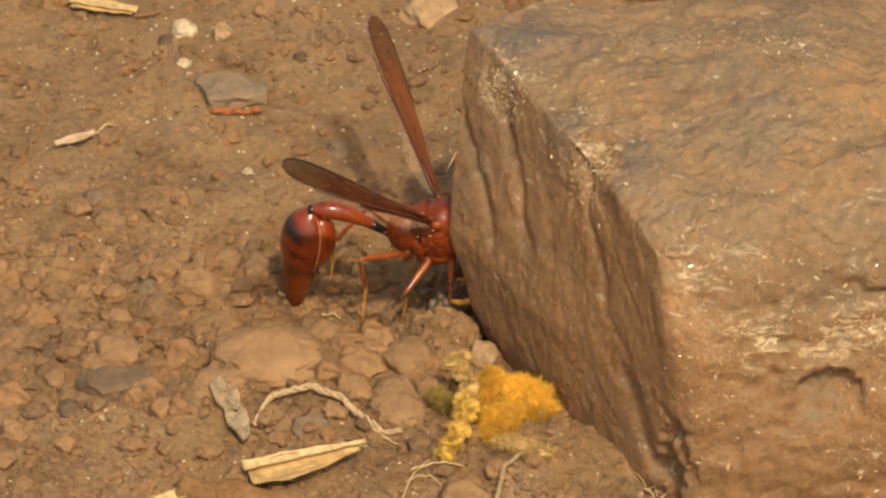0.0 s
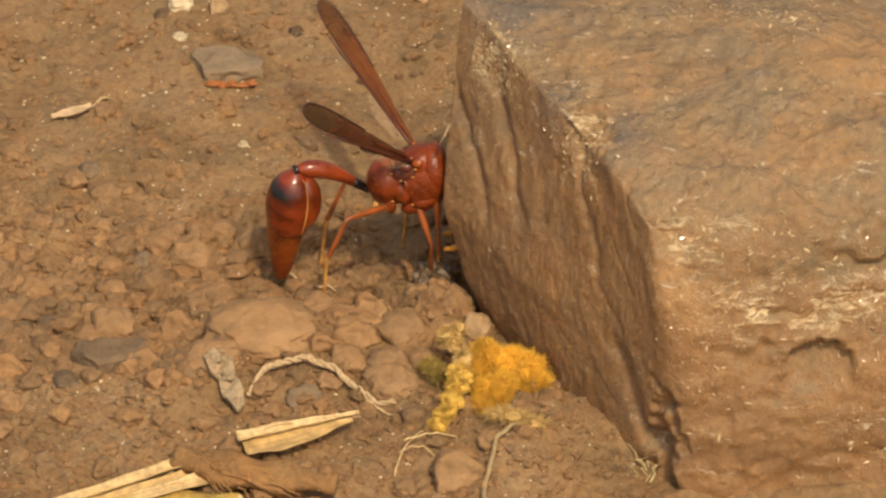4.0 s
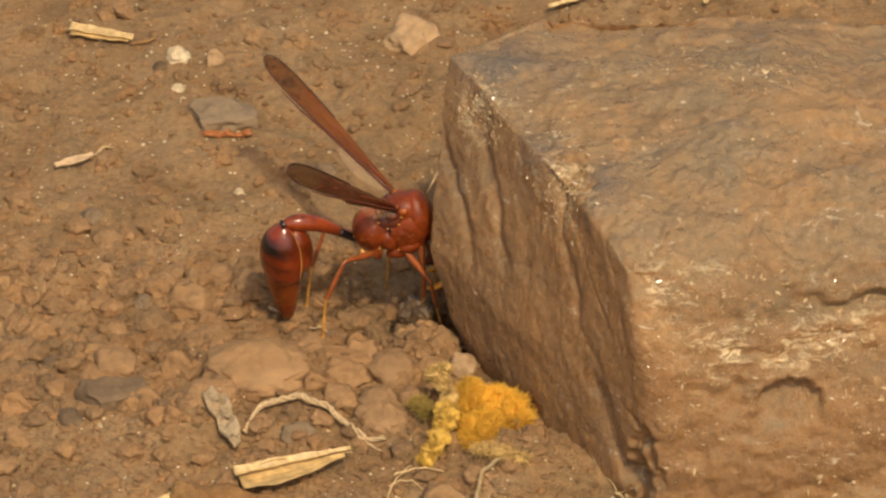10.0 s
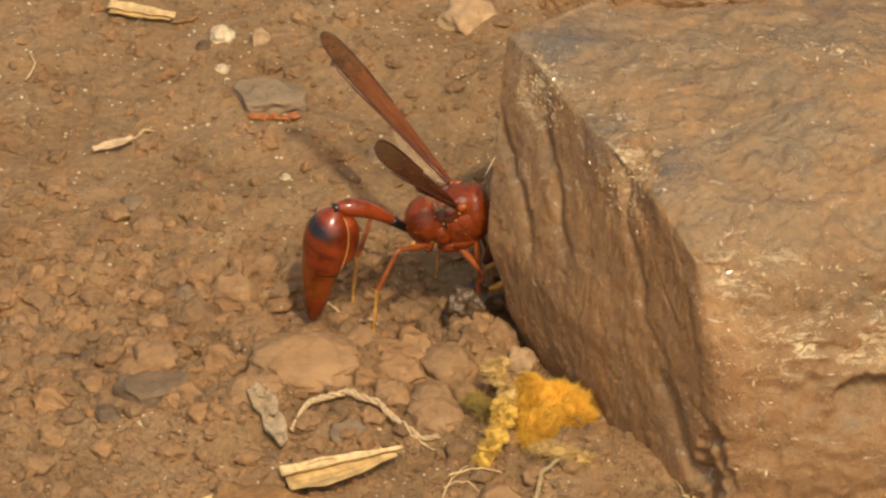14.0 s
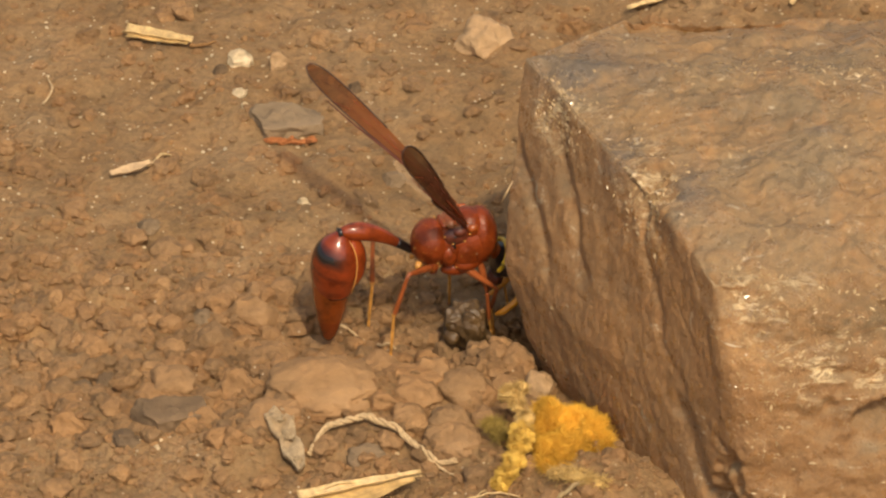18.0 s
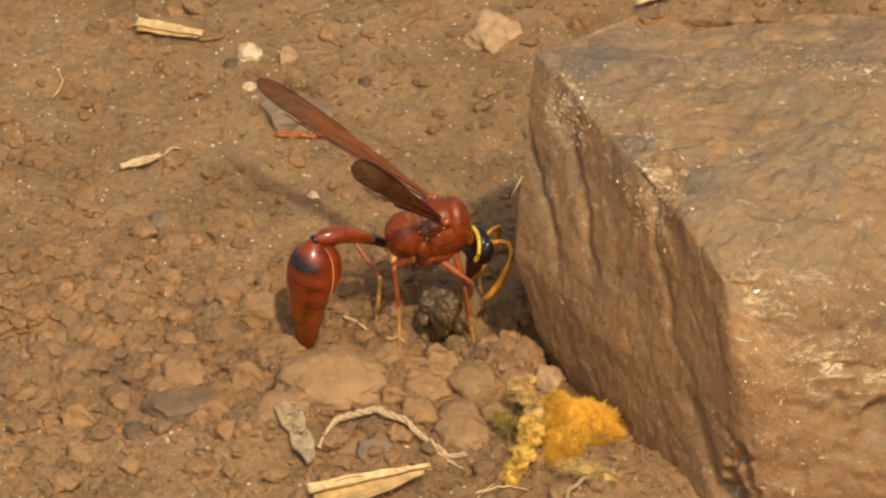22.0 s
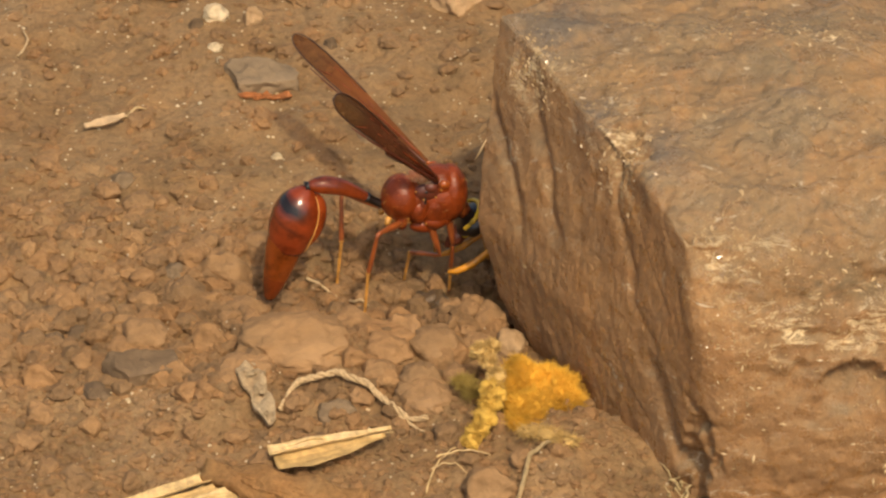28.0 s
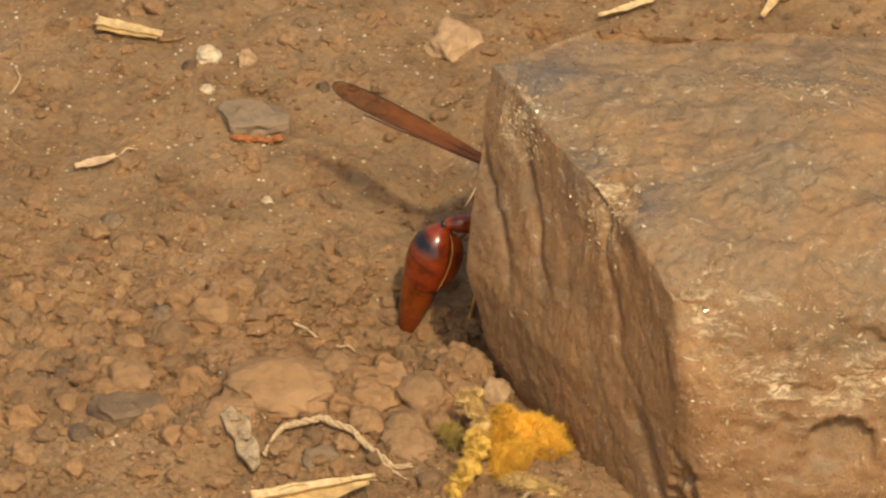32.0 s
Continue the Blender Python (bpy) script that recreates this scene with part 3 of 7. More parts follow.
BIG_AT = [(-17.4, -20.6, 8.0, 3.0), (-21.5, -24.5, 5.0, 2.2), (-9.5, -17.5, 5.0, 2.2), (-6.0, -26.4, 4.2, 2.2)]
BUFF_AT = [(1.4, -17.3, 3.4, 2.7), (-23.8, 34.6, 2.0, 1.6), (-3.9, 39.6, 5.1, 3.1)]
PALE_AT = [(-27.2, 35.1, 2.5, 1.6), (-26.5, 26.8, 0.7, 0.7), (-27.2, 29.6, 1.4, 0.8), (-20.5, 11.2, 1.0, 0.7), (-31.7, -27.0, 0.7, 0.5)]
SHAPES = {}
BIG = [lump(1500 + k, CLOD, "earth_lump", cuts=3, subdiv=5, rough=0.09) for k in range(3)]
for kind, mat in (("dark_pebble", DARK), ("grey_pebble", GREY), ("soil_clod", CLOD), ("buff_clod", BUFF), ("pale_pebble", PALE)):
    SHAPES[kind] = [lump(100 + 13 * k + len(kind), mat, kind, subdiv=4) for k in range(6)]
for kind, spots, label, category in (
    ("dark_pebble", DARK_AT, "small dark brown pebble lying in the soil", "pebble"),
    ("grey_pebble", GREY_AT, "flat dusty grey pebble set in the soil", "pebble"),
    ("soil_clod", CLOD_AT, "crumbly brown clod of dry earth", "clod"),
    ("buff_clod", BUFF_AT, "pale buff angular lump of earth", "clod"),
    ("pale_pebble", PALE_AT, "whitish quartz pebble on the soil", "pebble"),
):
    for k, (x, y, w, h) in enumerate(spots):
        rest(kind, SHAPES[kind][k % 6], x, y, w * 0.9, w * rng.uniform(0.7, 0.95), h * 1.25, rng.uniform(-0.4, 0.4), label, category, category + "s on the soil", sink={"grey_pebble": 0.76, "soil_clod": 0.52, "dark_pebble": 0.55}.get(kind, 0.48))
for k, (x, y, w, h) in enumerate(BIG_AT):
    rest("earth_lump", BIG[k % 3], x, y, w, w * 0.75, h * 1.25, rng.uniform(-0.2, 0.2), "large dusty lump of brown earth", "clod", "clods on the soil", sink=0.62)
rest("chipped_pebble", lump(77, DARK, "chipped_pebble", cuts=3, subdiv=5, rough=0.06, planes=(((0.1, -0.25, 1), 0.2), ((0.3, -1, -0.1), 0.3), ((-1, -0.6, 0), 0.42), ((0, 1, 0.4), 0.35))), -30.7, -23.8, 5.4, 4.4, 5.4, 0.15, "chipped dark brown stone with a broken face", "pebble", "pebbles on the soil", sink=0.36)
rest("grey_stone_piece", lump(83, SLAB, "grey_stone_piece", cuts=5, subdiv=5, rough=0.07, planes=(((0, -0.15, 1), 0.26), ((0.1, -1, 0.1), 0.42))), -22.4, 24.4, 6.2, 4.6, 3.6, 0.1, "rough blue-grey stone set flush in the soil", "pebble", "pebbles on the soil", sink=0.55)
# smaller clods round the dig, thinning out away from it
for k in range(215):
    while True:
        x, y = rng.uniform(-46, 12), rng.uniform(-44, 6)
        if x < 3.2 + (-18 - y) * 0.62 - 1 and not (-17 < x < 1 and -11 < y < -1) and ((x + 18) / 5) ** 2 + ((y + 9.6) / 3.2) ** 2 > 1 and not (-20.5 < x < -9.5 and -25 < y < -17.5 and rng.random() < 0.6) and rng.random() < math.exp(-((y + 17) / 15) ** 2) + 0.12:
            break
    w = rng.uniform(0.9, 2.6)
    rest("soil_clod", SHAPES["soil_clod"][k % 6], x, y, w, w * rng.uniform(0.7, 1.1), w * rng.uniform(0.55, 0.85), rng.uniform(-3, 3), "small crumb of dry brown earth", "clod", "clods on the soil", sink=0.42, tilt=rng.uniform(-0.4, 0.4))

# crumbs in the dig under the wasp
for k in range(70):
    x, y = rng.uniform(-15, 1.5), rng.uniform(-11.5, 1)
    w = rng.uniform(0.7, 2.2)
    rest("soil_clod", SHAPES["soil_clod"][k % 6], x, y, w, w * rng.uniform(0.7, 1.1), w * rng.uniform(0.55, 0.8), rng.uniform(-3, 3), "small crumb of dry brown earth", "clod", "clods on the soil", sink=0.45, tilt=rng.uniform(-0.4, 0.4))


def scatter(name, count, size_range, area, mat, seed, thin, fine=1, sink=0.05):
    """Countless grains joined into one mesh."""
    r = np.random.default_rng(seed)
    base = []
    for k in range(5):
        me = lump(seed + 31 * k, mat, name, cuts=9, subdiv=fine, rough=0.16, size=1.0)
        base.append((np.array([v.co[:] for v in me.vertices]), np.array([f.vertices[:] for f in me.polygons])))
        bpy.data.meshes.remove(me)
    x = r.uniform(area[0], area[1], count)
    y = r.uniform(area[2], area[3], count)
    keep = r.random(count) < thin(x, y)
    x, y = x[keep], y[keep]
    z = ground_height(x, y)
    s = size_range[0] + (size_range[1] - size_range[0]) * r.random(len(x)) ** 2.2
    vs, fs, off = [], [], 0
    for k in range(len(x)):
        v, f = base[k % 5]
        a = r.uniform(0, 6.28)
        c, sn = math.cos(a), math.sin(a)
        q = v * (s[k] * np.array([1.0, r.uniform(0.7, 1.1), r.uniform(0.4, 0.75)]))
        q = np.stack([q[:, 0] * c - q[:, 1] * sn, q[:, 0] * sn + q[:, 1] * c, q[:, 2]], 1)
        vs.append(q + np.array([x[k], y[k], z[k] + sink * s[k]]) * MM)
        fs.append(f + off)
        off += len(v)
    me = grid_mesh(name, np.concatenate(vs), np.concatenate(fs), smooth=False)
    me.materials.append(mat)
    return new(name, me)


outside = lambda x, y: (x < 3.0 + (-18 - y) * 0.62) | (y > 3)
tagged(scatter("grit", 9000, (0.25, 1.1), (-52, 52, -46, 70), CLOD, 501, lambda x, y: (0.9 - 0.35 * (y > 8)) * outside(x, y)), "loose brown soil grit and crumbs", "grit", kind="stuff")
tagged(scatter("gravel", 5600, (0.4, 1.7), (-52, 52, -46, 70), CLOD, 601, lambda x, y: (0.25 + 0.6 * np.exp(-((y + 15) / 16) ** 2)) * outside(x, y), sink=-0.02), "small loose earth crumbs", "gravel", kind="stuff")
tagged(scatter("quartz_grains", 2300, (0.1, 0.45), (-52, 40, -46, 60), PALE, 701, lambda x, y: 0.9 * outside(x, y)), "scattered tiny pale mineral grains", "grit", kind="stuff")
tagged(scatter("fine_crumbs", 7500, (0.3, 1.15), (-48, 14, -48, 4), CLOD, 901, lambda x, y: 0.9 * outside(x, y), sink=-0.03), "fine pebbly crumbs lying on the dug soil", "gravel", kind="stuff")
tagged(scatter("earth_crumbs", 420, (0.7, 2.8), (-52, 52, 0, 70), CLOD, 801, lambda x, y: 0.9 * outside(x, y), fine=3, sink=-0.02), "low dusty crumbs of earth set in the soil", "gravel", kind="stuff")
tagged(scatter("rubble", 3400, (0.7, 2.3), (-50, 4, -42, 2), CLOD, 951, lambda x, y: np.clip(1.1 * np.exp(-((y + 14) / 9) ** 2) * (0.55 + 0.45 * np.exp(-((x + 22) / 14) ** 2)), 0, 1) * outside(x, y) * (((x + 6) / 9) ** 2 + ((y + 6) / 4.5) ** 2 > 1) * (((x + 16) / 5) ** 2 + ((y + 20.5) / 2.2) ** 2 > 1), fine=2, sink=0.12), "heaped rounded crumbs of dug earth", "gravel", kind="stuff")


# ---- the wasp ----
def sweep(points, radii, seg=18, flat=1.0, up=(0, 0, 1), closed=True):
    """A tube along points (mm) with the given radii; flat squeezes it sideways."""
    pts = [Vector(p) for p in points]
    bm = bmesh.new()
    rings = []
    up = Vector(up)
    for k, (p, r) in enumerate(zip(pts, radii)):
        d = (pts[min(k + 1, len(pts) - 1)] - pts[max(k - 1, 0)]).normalized()
        side = d.cross(up)
        side = side.normalized() if side.length > 1e-4 else d.orthogonal().normalized()
        top = side.cross(d)
        ring = []
        for a in range(seg):
            t = 2 * math.pi * a / seg
            ring.append(bm.verts.new((p + side * (r * flat * math.cos(t)) + top * (r * math.sin(t))) * MM))
        rings.append(ring)
    for a, b in zip(rings, rings[1:]):
        for k in range(seg):
            bm.faces.new((a[k], a[(k + 1) % seg], b[(k + 1) % seg], b[k]))
    if closed:
        bm.faces.new(list(reversed(rings[0])))
        bm.faces.new(rings[-1])
    bmesh.ops.recalc_face_normals(bm, faces=bm.faces)
    return bm


def smooth_profile(keys, n):
    """Smooth (position, value) keys to n samples."""
    k = np.array(keys, float)
    s = np.linspace(k[0, 0], k[-1, 0], n)
    out = []
    for c in range(1, k.shape[1]):
        y = np.interp(s, k[:, 0], k[:, c])
        for _ in range(3):
            y[1:-1] = 0.5 * y[1:-1] + 0.25 * (y[2:] + y[:-2])
        out.append(y)
    return s, out


def ball(center, radii, seg=20):
    bm = bmesh.new()
    bmesh.ops.create_uvsphere(bm, u_segments=seg, v_segments=seg * 2 // 3, radius=1.0)
    for v in bm.verts:
        v.co = Vector((center[0] + v.co.x * radii[0], center[1] + v.co.y * radii[1], center[2] + v.co.z * radii[2])) * MM
    return bm


def chitin(name, color, band=None, rough=0.3, pits=0.0):
    """Shiny insect shell; band: (from, to) in mm along x, where a black mark lies on the upper side."""
    m, nt, b = material(name)
    n = noise_tex(nt, 700, 4, 0.6)
    col = ramp(nt, n.outputs[0], [(0.3, tuple(c * 0.5 for c in color)), (0.5, color), (0.7, tuple(min(1, c * 1.3) for c in color))]).outputs[0]
    if band:
        co = nt.nodes.new("ShaderNodeTexCoord")
        xyz = nt.nodes.new("ShaderNodeSeparateXYZ")
        wob = noise_tex(nt, 260, 2)
        nt.links.new(co.outputs["Object"], xyz.inputs[0])
        add = nt.nodes.new("ShaderNodeMath")
        add.operation = "MULTIPLY_ADD"
        nt.links.new(wob.outputs[0], add.inputs[0])
        add.inputs[1].default_value = 0.0018
        slant = nt.nodes.new("ShaderNodeMath")
        slant.operation = "MULTIPLY_ADD"
        nt.links.new(xyz.outputs["Z"], slant.inputs[0])
        slant.inputs[1].default_value = 0.35
        nt.links.new(xyz.outputs["X"], slant.inputs[2])
        nt.links.new(slant.outputs[0], add.inputs[2])
        lo, hi, top = (v * MM for v in band)
        along = nt.nodes.new("ShaderNodeMapRange")
        nt.links.new(add.outputs[0], along.inputs[0])
        along.inputs[1].default_value, along.inputs[2].default_value = lo, hi
        strip = ramp(nt, along.outputs[0], [(0.1, (0, 0, 0)), (0.3, (1, 1, 1)), (0.46, (1, 1, 1)), (0.62, (0.15, 0.15, 0.15)), (0.8, (0.15, 0.15, 0.15)), (0.9, (0.5, 0.5, 0.5)), (1.0, (0.1, 0.1, 0.1))])
        high = nt.nodes.new("ShaderNodeMapRange")
        nt.links.new(xyz.outputs["Z"], high.inputs[0])
        high.inputs[1].default_value, high.inputs[2].default_value = top - 0.0006, top + 0.0013
        mask = mix(nt, 1.0, strip.outputs[0], high.outputs[0], "MULTIPLY")
        col = mix(nt, mask, col, (0.012, 0.009, 0.008))
    nt.links.new(col, b.inputs["Base Color"])
    b.inputs["Roughness"].default_value = rough
    b.inputs["Specular IOR Level"].default_value = 0.3 if pits else 0.4
    b.inputs["Coat Roughness"].default_value = 0.15
    b.inputs["Coat Weight"].default_value = 0.3 if not pits else 0.05
    bump(nt, b, noise_tex(nt, 4000 if not pits else 2600, 4).outputs[0], 0.12 + pits, 0.0001 + 0.0003 * pits)
    return m


RED = chitin("red_shell", (0.185, 0.032, 0.007), rough=0.29, pits=0.35)
RED_DARK = chitin("dark_red_shell", (0.10, 0.022, 0.01), rough=0.5)
RED_GLOSS = chitin("red_glossy_shell", (0.24, 0.04, 0.009), rough=0.22)
GASTER_MAT = chitin("banded_gaster_shell", (0.2, 0.031, 0.008), band=(1.7, 5.3, -0.35), rough=0.2)
AMBER = chitin("amber_shell", (0.29, 0.065, 0.012), rough=0.3)
LEG = chitin("orange_brown_leg", (0.28, 0.072, 0.02), rough=0.35)
TARSUS = chitin("pale_orange_leg", (0.55, 0.26, 0.06), rough=0.4)
GASTER_END = chitin("amber_brown_shell", (0.18, 0.038, 0.007), rough=0.22)
AMBER_DARK = chitin("brown_red_shell", (0.15, 0.028, 0.006), rough=0.25)
BLACK = chitin("black_shell", (0.012, 0.009, 0.008), rough=0.3)
YELLOW = chitin("yellow_shell", (0.75, 0.5, 0.04), rough=0.4)
ANTENNA = chitin("orange_antenna_shell", (0.62, 0.25, 0.02), rough=0.4)


def wing_material(name, tint, dark, shine=0.35, clearness=0.28):
    m, nt, b = material(name)
    n = noise_tex(nt, 500, 3, stretch=(0.3, 1, 1))
    co = nt.nodes.new("ShaderNodeTexCoord")
    xyz = nt.nodes.new("ShaderNodeSeparateXYZ")
    nt.links.new(co.outputs["Object"], xyz.inputs[0])
    along = nt.nodes.new("ShaderNodeMapRange")
    nt.links.new(xyz.outputs["X"], along.inputs[0])
    along.inputs[1].default_value, along.inputs[2].default_value = 14.0 * MM, 16.5 * MM
    base = ramp(nt, n.outputs[0], [(0.3, tuple(c * 0.62 for c in tint)), (0.5, tint), (0.72, tuple(c * 1.25 for c in tint))]).outputs[0]
    col = mix(nt, along.outputs[0], base, dark)
    nt.links.new(col, b.inputs["Base Color"])
    b.inputs["Roughness"].default_value = 0.22
    bump(nt, b, noise_tex(nt, 1100, 3, stretch=(0.35, 1, 1)).outputs[0], 0.35, 0.0004)
    out = nt.nodes["Material Output"]
    clear, trans, m1, m2 = (nt.nodes.new(k) for k in ("ShaderNodeBsdfTransparent", "ShaderNodeBsdfTranslucent", "ShaderNodeMixShader", "ShaderNodeMixShader"))
    clear.inputs[0].default_value = (0.75, 0.5, 0.32, 1)
    nt.links.new(col, trans.inputs[0])
    m1.inputs[0].default_value = shine
    thin = nt.nodes.new("ShaderNodeMath")
    thin.operation = "MULTIPLY_ADD"
    nt.links.new(along.outputs[0], thin.inputs[0])
    thin.inputs[1].default_value, thin.inputs[2].default_value = 0.2, clearness
    nt.links.new(thin.outputs[0], m2.inputs[0])
    nt.links.new(b.outputs[0], m1.inputs[1])
    nt.links.new(trans.outputs[0], m1.inputs[2])
    nt.links.new(m1.outputs[0], m2.inputs[1])
    nt.links.new(clear.outputs[0], m2.inputs[2])
    nt.links.new(m2.outputs[0], out.inputs[0])
    return m


WING = wing_material("amber_wing", (0.2, 0.064, 0.018), (0.095, 0.046, 0.022))
# near wing: same membrane, with its grazing light and self-shadow painted darker
WING_SHADED = wing_material("shaded_brown_wing", (0.068, 0.019, 0.009), (0.06, 0.034, 0.017), 0.2, 0.07)
WING_EDGE = plain("wing_edge", (0.035, 0.014, 0.008), 0.6)
HINDWING = plain("clear_hind_wing", (0.6, 0.42, 0.25), 0.15, alpha=0.2)

wasp = new("wasp")
tagged(wasp, "rust-red potter wasp with amber wings digging beside the stone", "wasp")
_, (r0,) = smooth_profile([(-3.7, 0.35), (-3.4, 1.0), (-2.6, 1.6), (-1.6, 2.15), (-0.6, 2.15), (0.1, 2.1), (0.7, 2.25), (1.4, 2.5), (2.6, 2.5), (3.4, 2.1), (3.9, 1.4), (4.2, 0.7)], 34)
xs = np.linspace(-3.7, 4.2, 34)
thorax = part("thorax", sweep([(x, 0, 0.3 * math.sin((x + 3.7) * 0.5) - 0.55) for x in xs], r0, 28, 0.84), RED, wasp, "punctured red thorax")
part("propodeum", ball((-1.8, 0, -0.1), (1.85, 2.05, 2.2), 28), RED, wasp, "glossy rounded rear of the thorax")
part("scutellum", ball((-0.1, 0, 1.85), (0.75, 1.3, 0.65)), RED, wasp)
part("postscutellum", ball((-0.75, 0, 1.75), (0.4, 1.2, 0.5)), RED, wasp)
part("pronotum", ball((2.75, 0, 0.0), (1.5, 2.15, 2.6), 28), RED, wasp)
part("mesonotum", ball((1.55, 0, 1.2), (1.75, 1.85, 1.5), 24), RED, wasp)
part("thorax_groove", sweep([(-0.3 + 0.2 * math.cos(a) ** 2, 1.95 * math.cos(a), 2.2 * math.sin(a) - 0.2) for a in np.linspace(0.1, 3.04, 18)], [0.12] * 18, 8), BLACK, wasp, "dark seam across the thorax")
for s in (-1, 1):
    part("tegula", ball((1.6, s * 1.85, 1.75), (0.5, 0.35, 0.4)), AMBER, wasp)
    part("pleuron", ball((1.2, s * 1.15, -0.9), (1.5, 0.95, 1.7), 20), RED, wasp)
    part("lower_pleuron", ball((1.1, s * 1.05, -2.15), (1.25, 0.95, 0.85), 18), RED, wasp)
    part("hind_pleuron", ball((-0.55, s * 1.5, -0.95), (0.75, 0.6, 1.05), 18), RED, wasp)
    part("wing_root", ball((0.45, s * 1.75, 1.55), (0.65, 0.45, 0.5)), RED_DARK, wasp)
    # no hollow is modelled: a dark red ball paints the shade between the lobes
    part("wing_socket", ball((0.2, s * 1.42, 0.95), (1.25, 0.55, 0.85), 20), RED_DARK, wasp, "dark lobe painting the shaded gap at the wings")
    part("epimeron", ball((-0.1, s * 1.5, -0.35), (0.55, 0.5, 0.8), 18), RED, wasp)
    part("sternum_lobe", ball((0.4, s * 0.75, -2.7), (1.6, 0.75, 0.75), 18), RED, wasp)
    # pale tufts added for golden flecks and glints by wing hinge and leg joints
    for k, (x, y, z) in enumerate(((-0.9, 1.62, 1.15), (-0.2, 1.78, 0.35), (0.9, 1.75, 0.45), (1.35, 1.9, 1.2), (-1.5, 1.5, -1.55), (0.2, 1.45, -2.3), (2.1, 1.6, -1.7))):
        part("golden_glint_tuft", sweep([(x, s * y, z), (x - 0.08, s * (y + 0.16), z + 0.12), (x - 0.2, s * (y + 0.26), z + 0.2)], [0.1, 0.08, 0.02], 8), TARSUS, wasp)
    for k, (x, z, r) in enumerate(((0.0, 1.1, 0.3), (0.75, 0.95, 0.26), (-0.4, 0.55, 0.24), (0.3, 0.5, 0.22), (1.1, 2.2, 0.22))):
        part("hinge_plate", ball((x, s * (1.8 - 0.06 * k), z), (r, r * 0.6, r * 0.8), 10), (BLACK, AMBER, RED_DARK, BLACK, AMBER)[k], wasp)
    part("yellow_hair_tuft", sweep([(-3.1, s * 0.8, -1.5), (-3.3, s * 1.0, -1.9), (-3.4, s * 1.05, -2.2)], [0.28, 0.3, 0.12], 10), TARSUS, wasp, "pale bristly hip joint")

t = np.linspace(0, 1, 26)
arch = [(-7.2 * u, 0, 0.95 * math.sin(math.pi * u) ** 0.9 * (0.4 + 0.6 * u)) for u in t]
_, (rp,) = smooth_profile([(0, 0.34), (0.12, 0.36), (0.3, 0.5), (0.55, 0.75), (0.78, 0.86), (0.92, 0.72), (0.97, 0.45), (1.0, 0.4)], 26)
petiole = part("petiole", sweep(arch, rp, 18), RED_GLOSS, wasp, "slender red waist with black ends")
part("petiole_collar", sweep(arch[:7], rp[:7] + 0.02, 18), BLACK, petiole, "black collar")
part("petiole_neck", sweep([(-7.0, 0, 0.05), (-7.2, 0, 0.0), (-7.45, 0, -0.12)], [0.46, 0.44, 0.5], 14), BLACK, petiole, "black neck")

_, (rg,) = smooth_profile([(0, 0.35), (0.35, 0.95), (0.9, 1.6), (1.7, 2.15), (2.8, 2.42), (4.0, 2.42), (5.0, 2.24), (5.7, 2.04), (6.2, 1.9)], 30)
rg = rg * 0.91
xs = np.linspace(0, 6.2, 30)
gaster = part("gaster", sweep([(x, 0, 0.15 * math.sin(x * 0.5)) for x in xs], rg, 32, 0.94), GASTER_MAT, wasp, "glossy red abdomen with a black band")
tail = lambda x: float(np.interp(x, (5.0, 6.0, 7.2, 8.4, 9.6, 10.5, 11.2, 11.6), (1.78, 1.73, 1.56, 1.33, 1.07, 0.85, 0.6, 0.3)))
cuts = (5.2, 6.9, 8.1, 9.2, 10.2, 11.6)
for k, (x0, x1) in enumerate(zip(cuts, cuts[1:])):
    span = np.linspace(x0 - (0.2 if k else 0), x1, 8)
    part("tergite", sweep([(x, 0, 0.28 - 0.05 * (x - 5.2)) for x in span], [tail(x) + 0.03 * (x - x0) / (x1 - x0) for x in span], 28, 0.9, closed=k == 4), GASTER_END if k < 3 else AMBER_DARK, gaster)
part("sternite", ball((3.3, 0, -1.0), (2.8, 1.5, 1.65), 24), RED_GLOSS, gaster, "red underside plate")
for s in (-1, 1):
    skin = [(x, float(np.interp(x, xs, rg))) for x in np.linspace(0.5, 5.9, 16)]
    # pale colour paints the bright highlight along this margin
    part("fold_rim", sweep([(x, s * r * 0.94 * math.cos(0.82), 0.15 * math.sin(x * 0.5) - r * math.sin(0.82)) for x, r in skin], [0.03 + 0.05 * math.sin(math.pi * k / 15) for k in range(16)], 8), TARSUS, gaster, "rim where the plates meet, painted pale as its highlight")


def wing_blade(length, profile, fold, n=40, m=7):
    """A wing folded lengthwise into a narrow blade with a raised leading edge."""
    s, (front, back) = smooth_profile(profile, n)
    bm = bmesh.new()
    rows = []
    for x, f, b in zip(s, front, back):
        row = []
        for k in range(m):
            u = k / (m - 1)
            y = f + (b - f) * u
            z = fold * math.sin(math.pi * u) * (f - b) + 0.035 * math.sin(x * 2.4 + 3 * u) - 0.004 * (x - length / 2) ** 2 * 0.25
            row.append(bm.verts.new((x * MM, y * MM, z * MM)))
        rows.append(row)
    for a, b in zip(rows, rows[1:]):
        for k in range(m - 1):
            bm.faces.new((a[k], a[k + 1], b[k + 1], b[k]))
    return bm


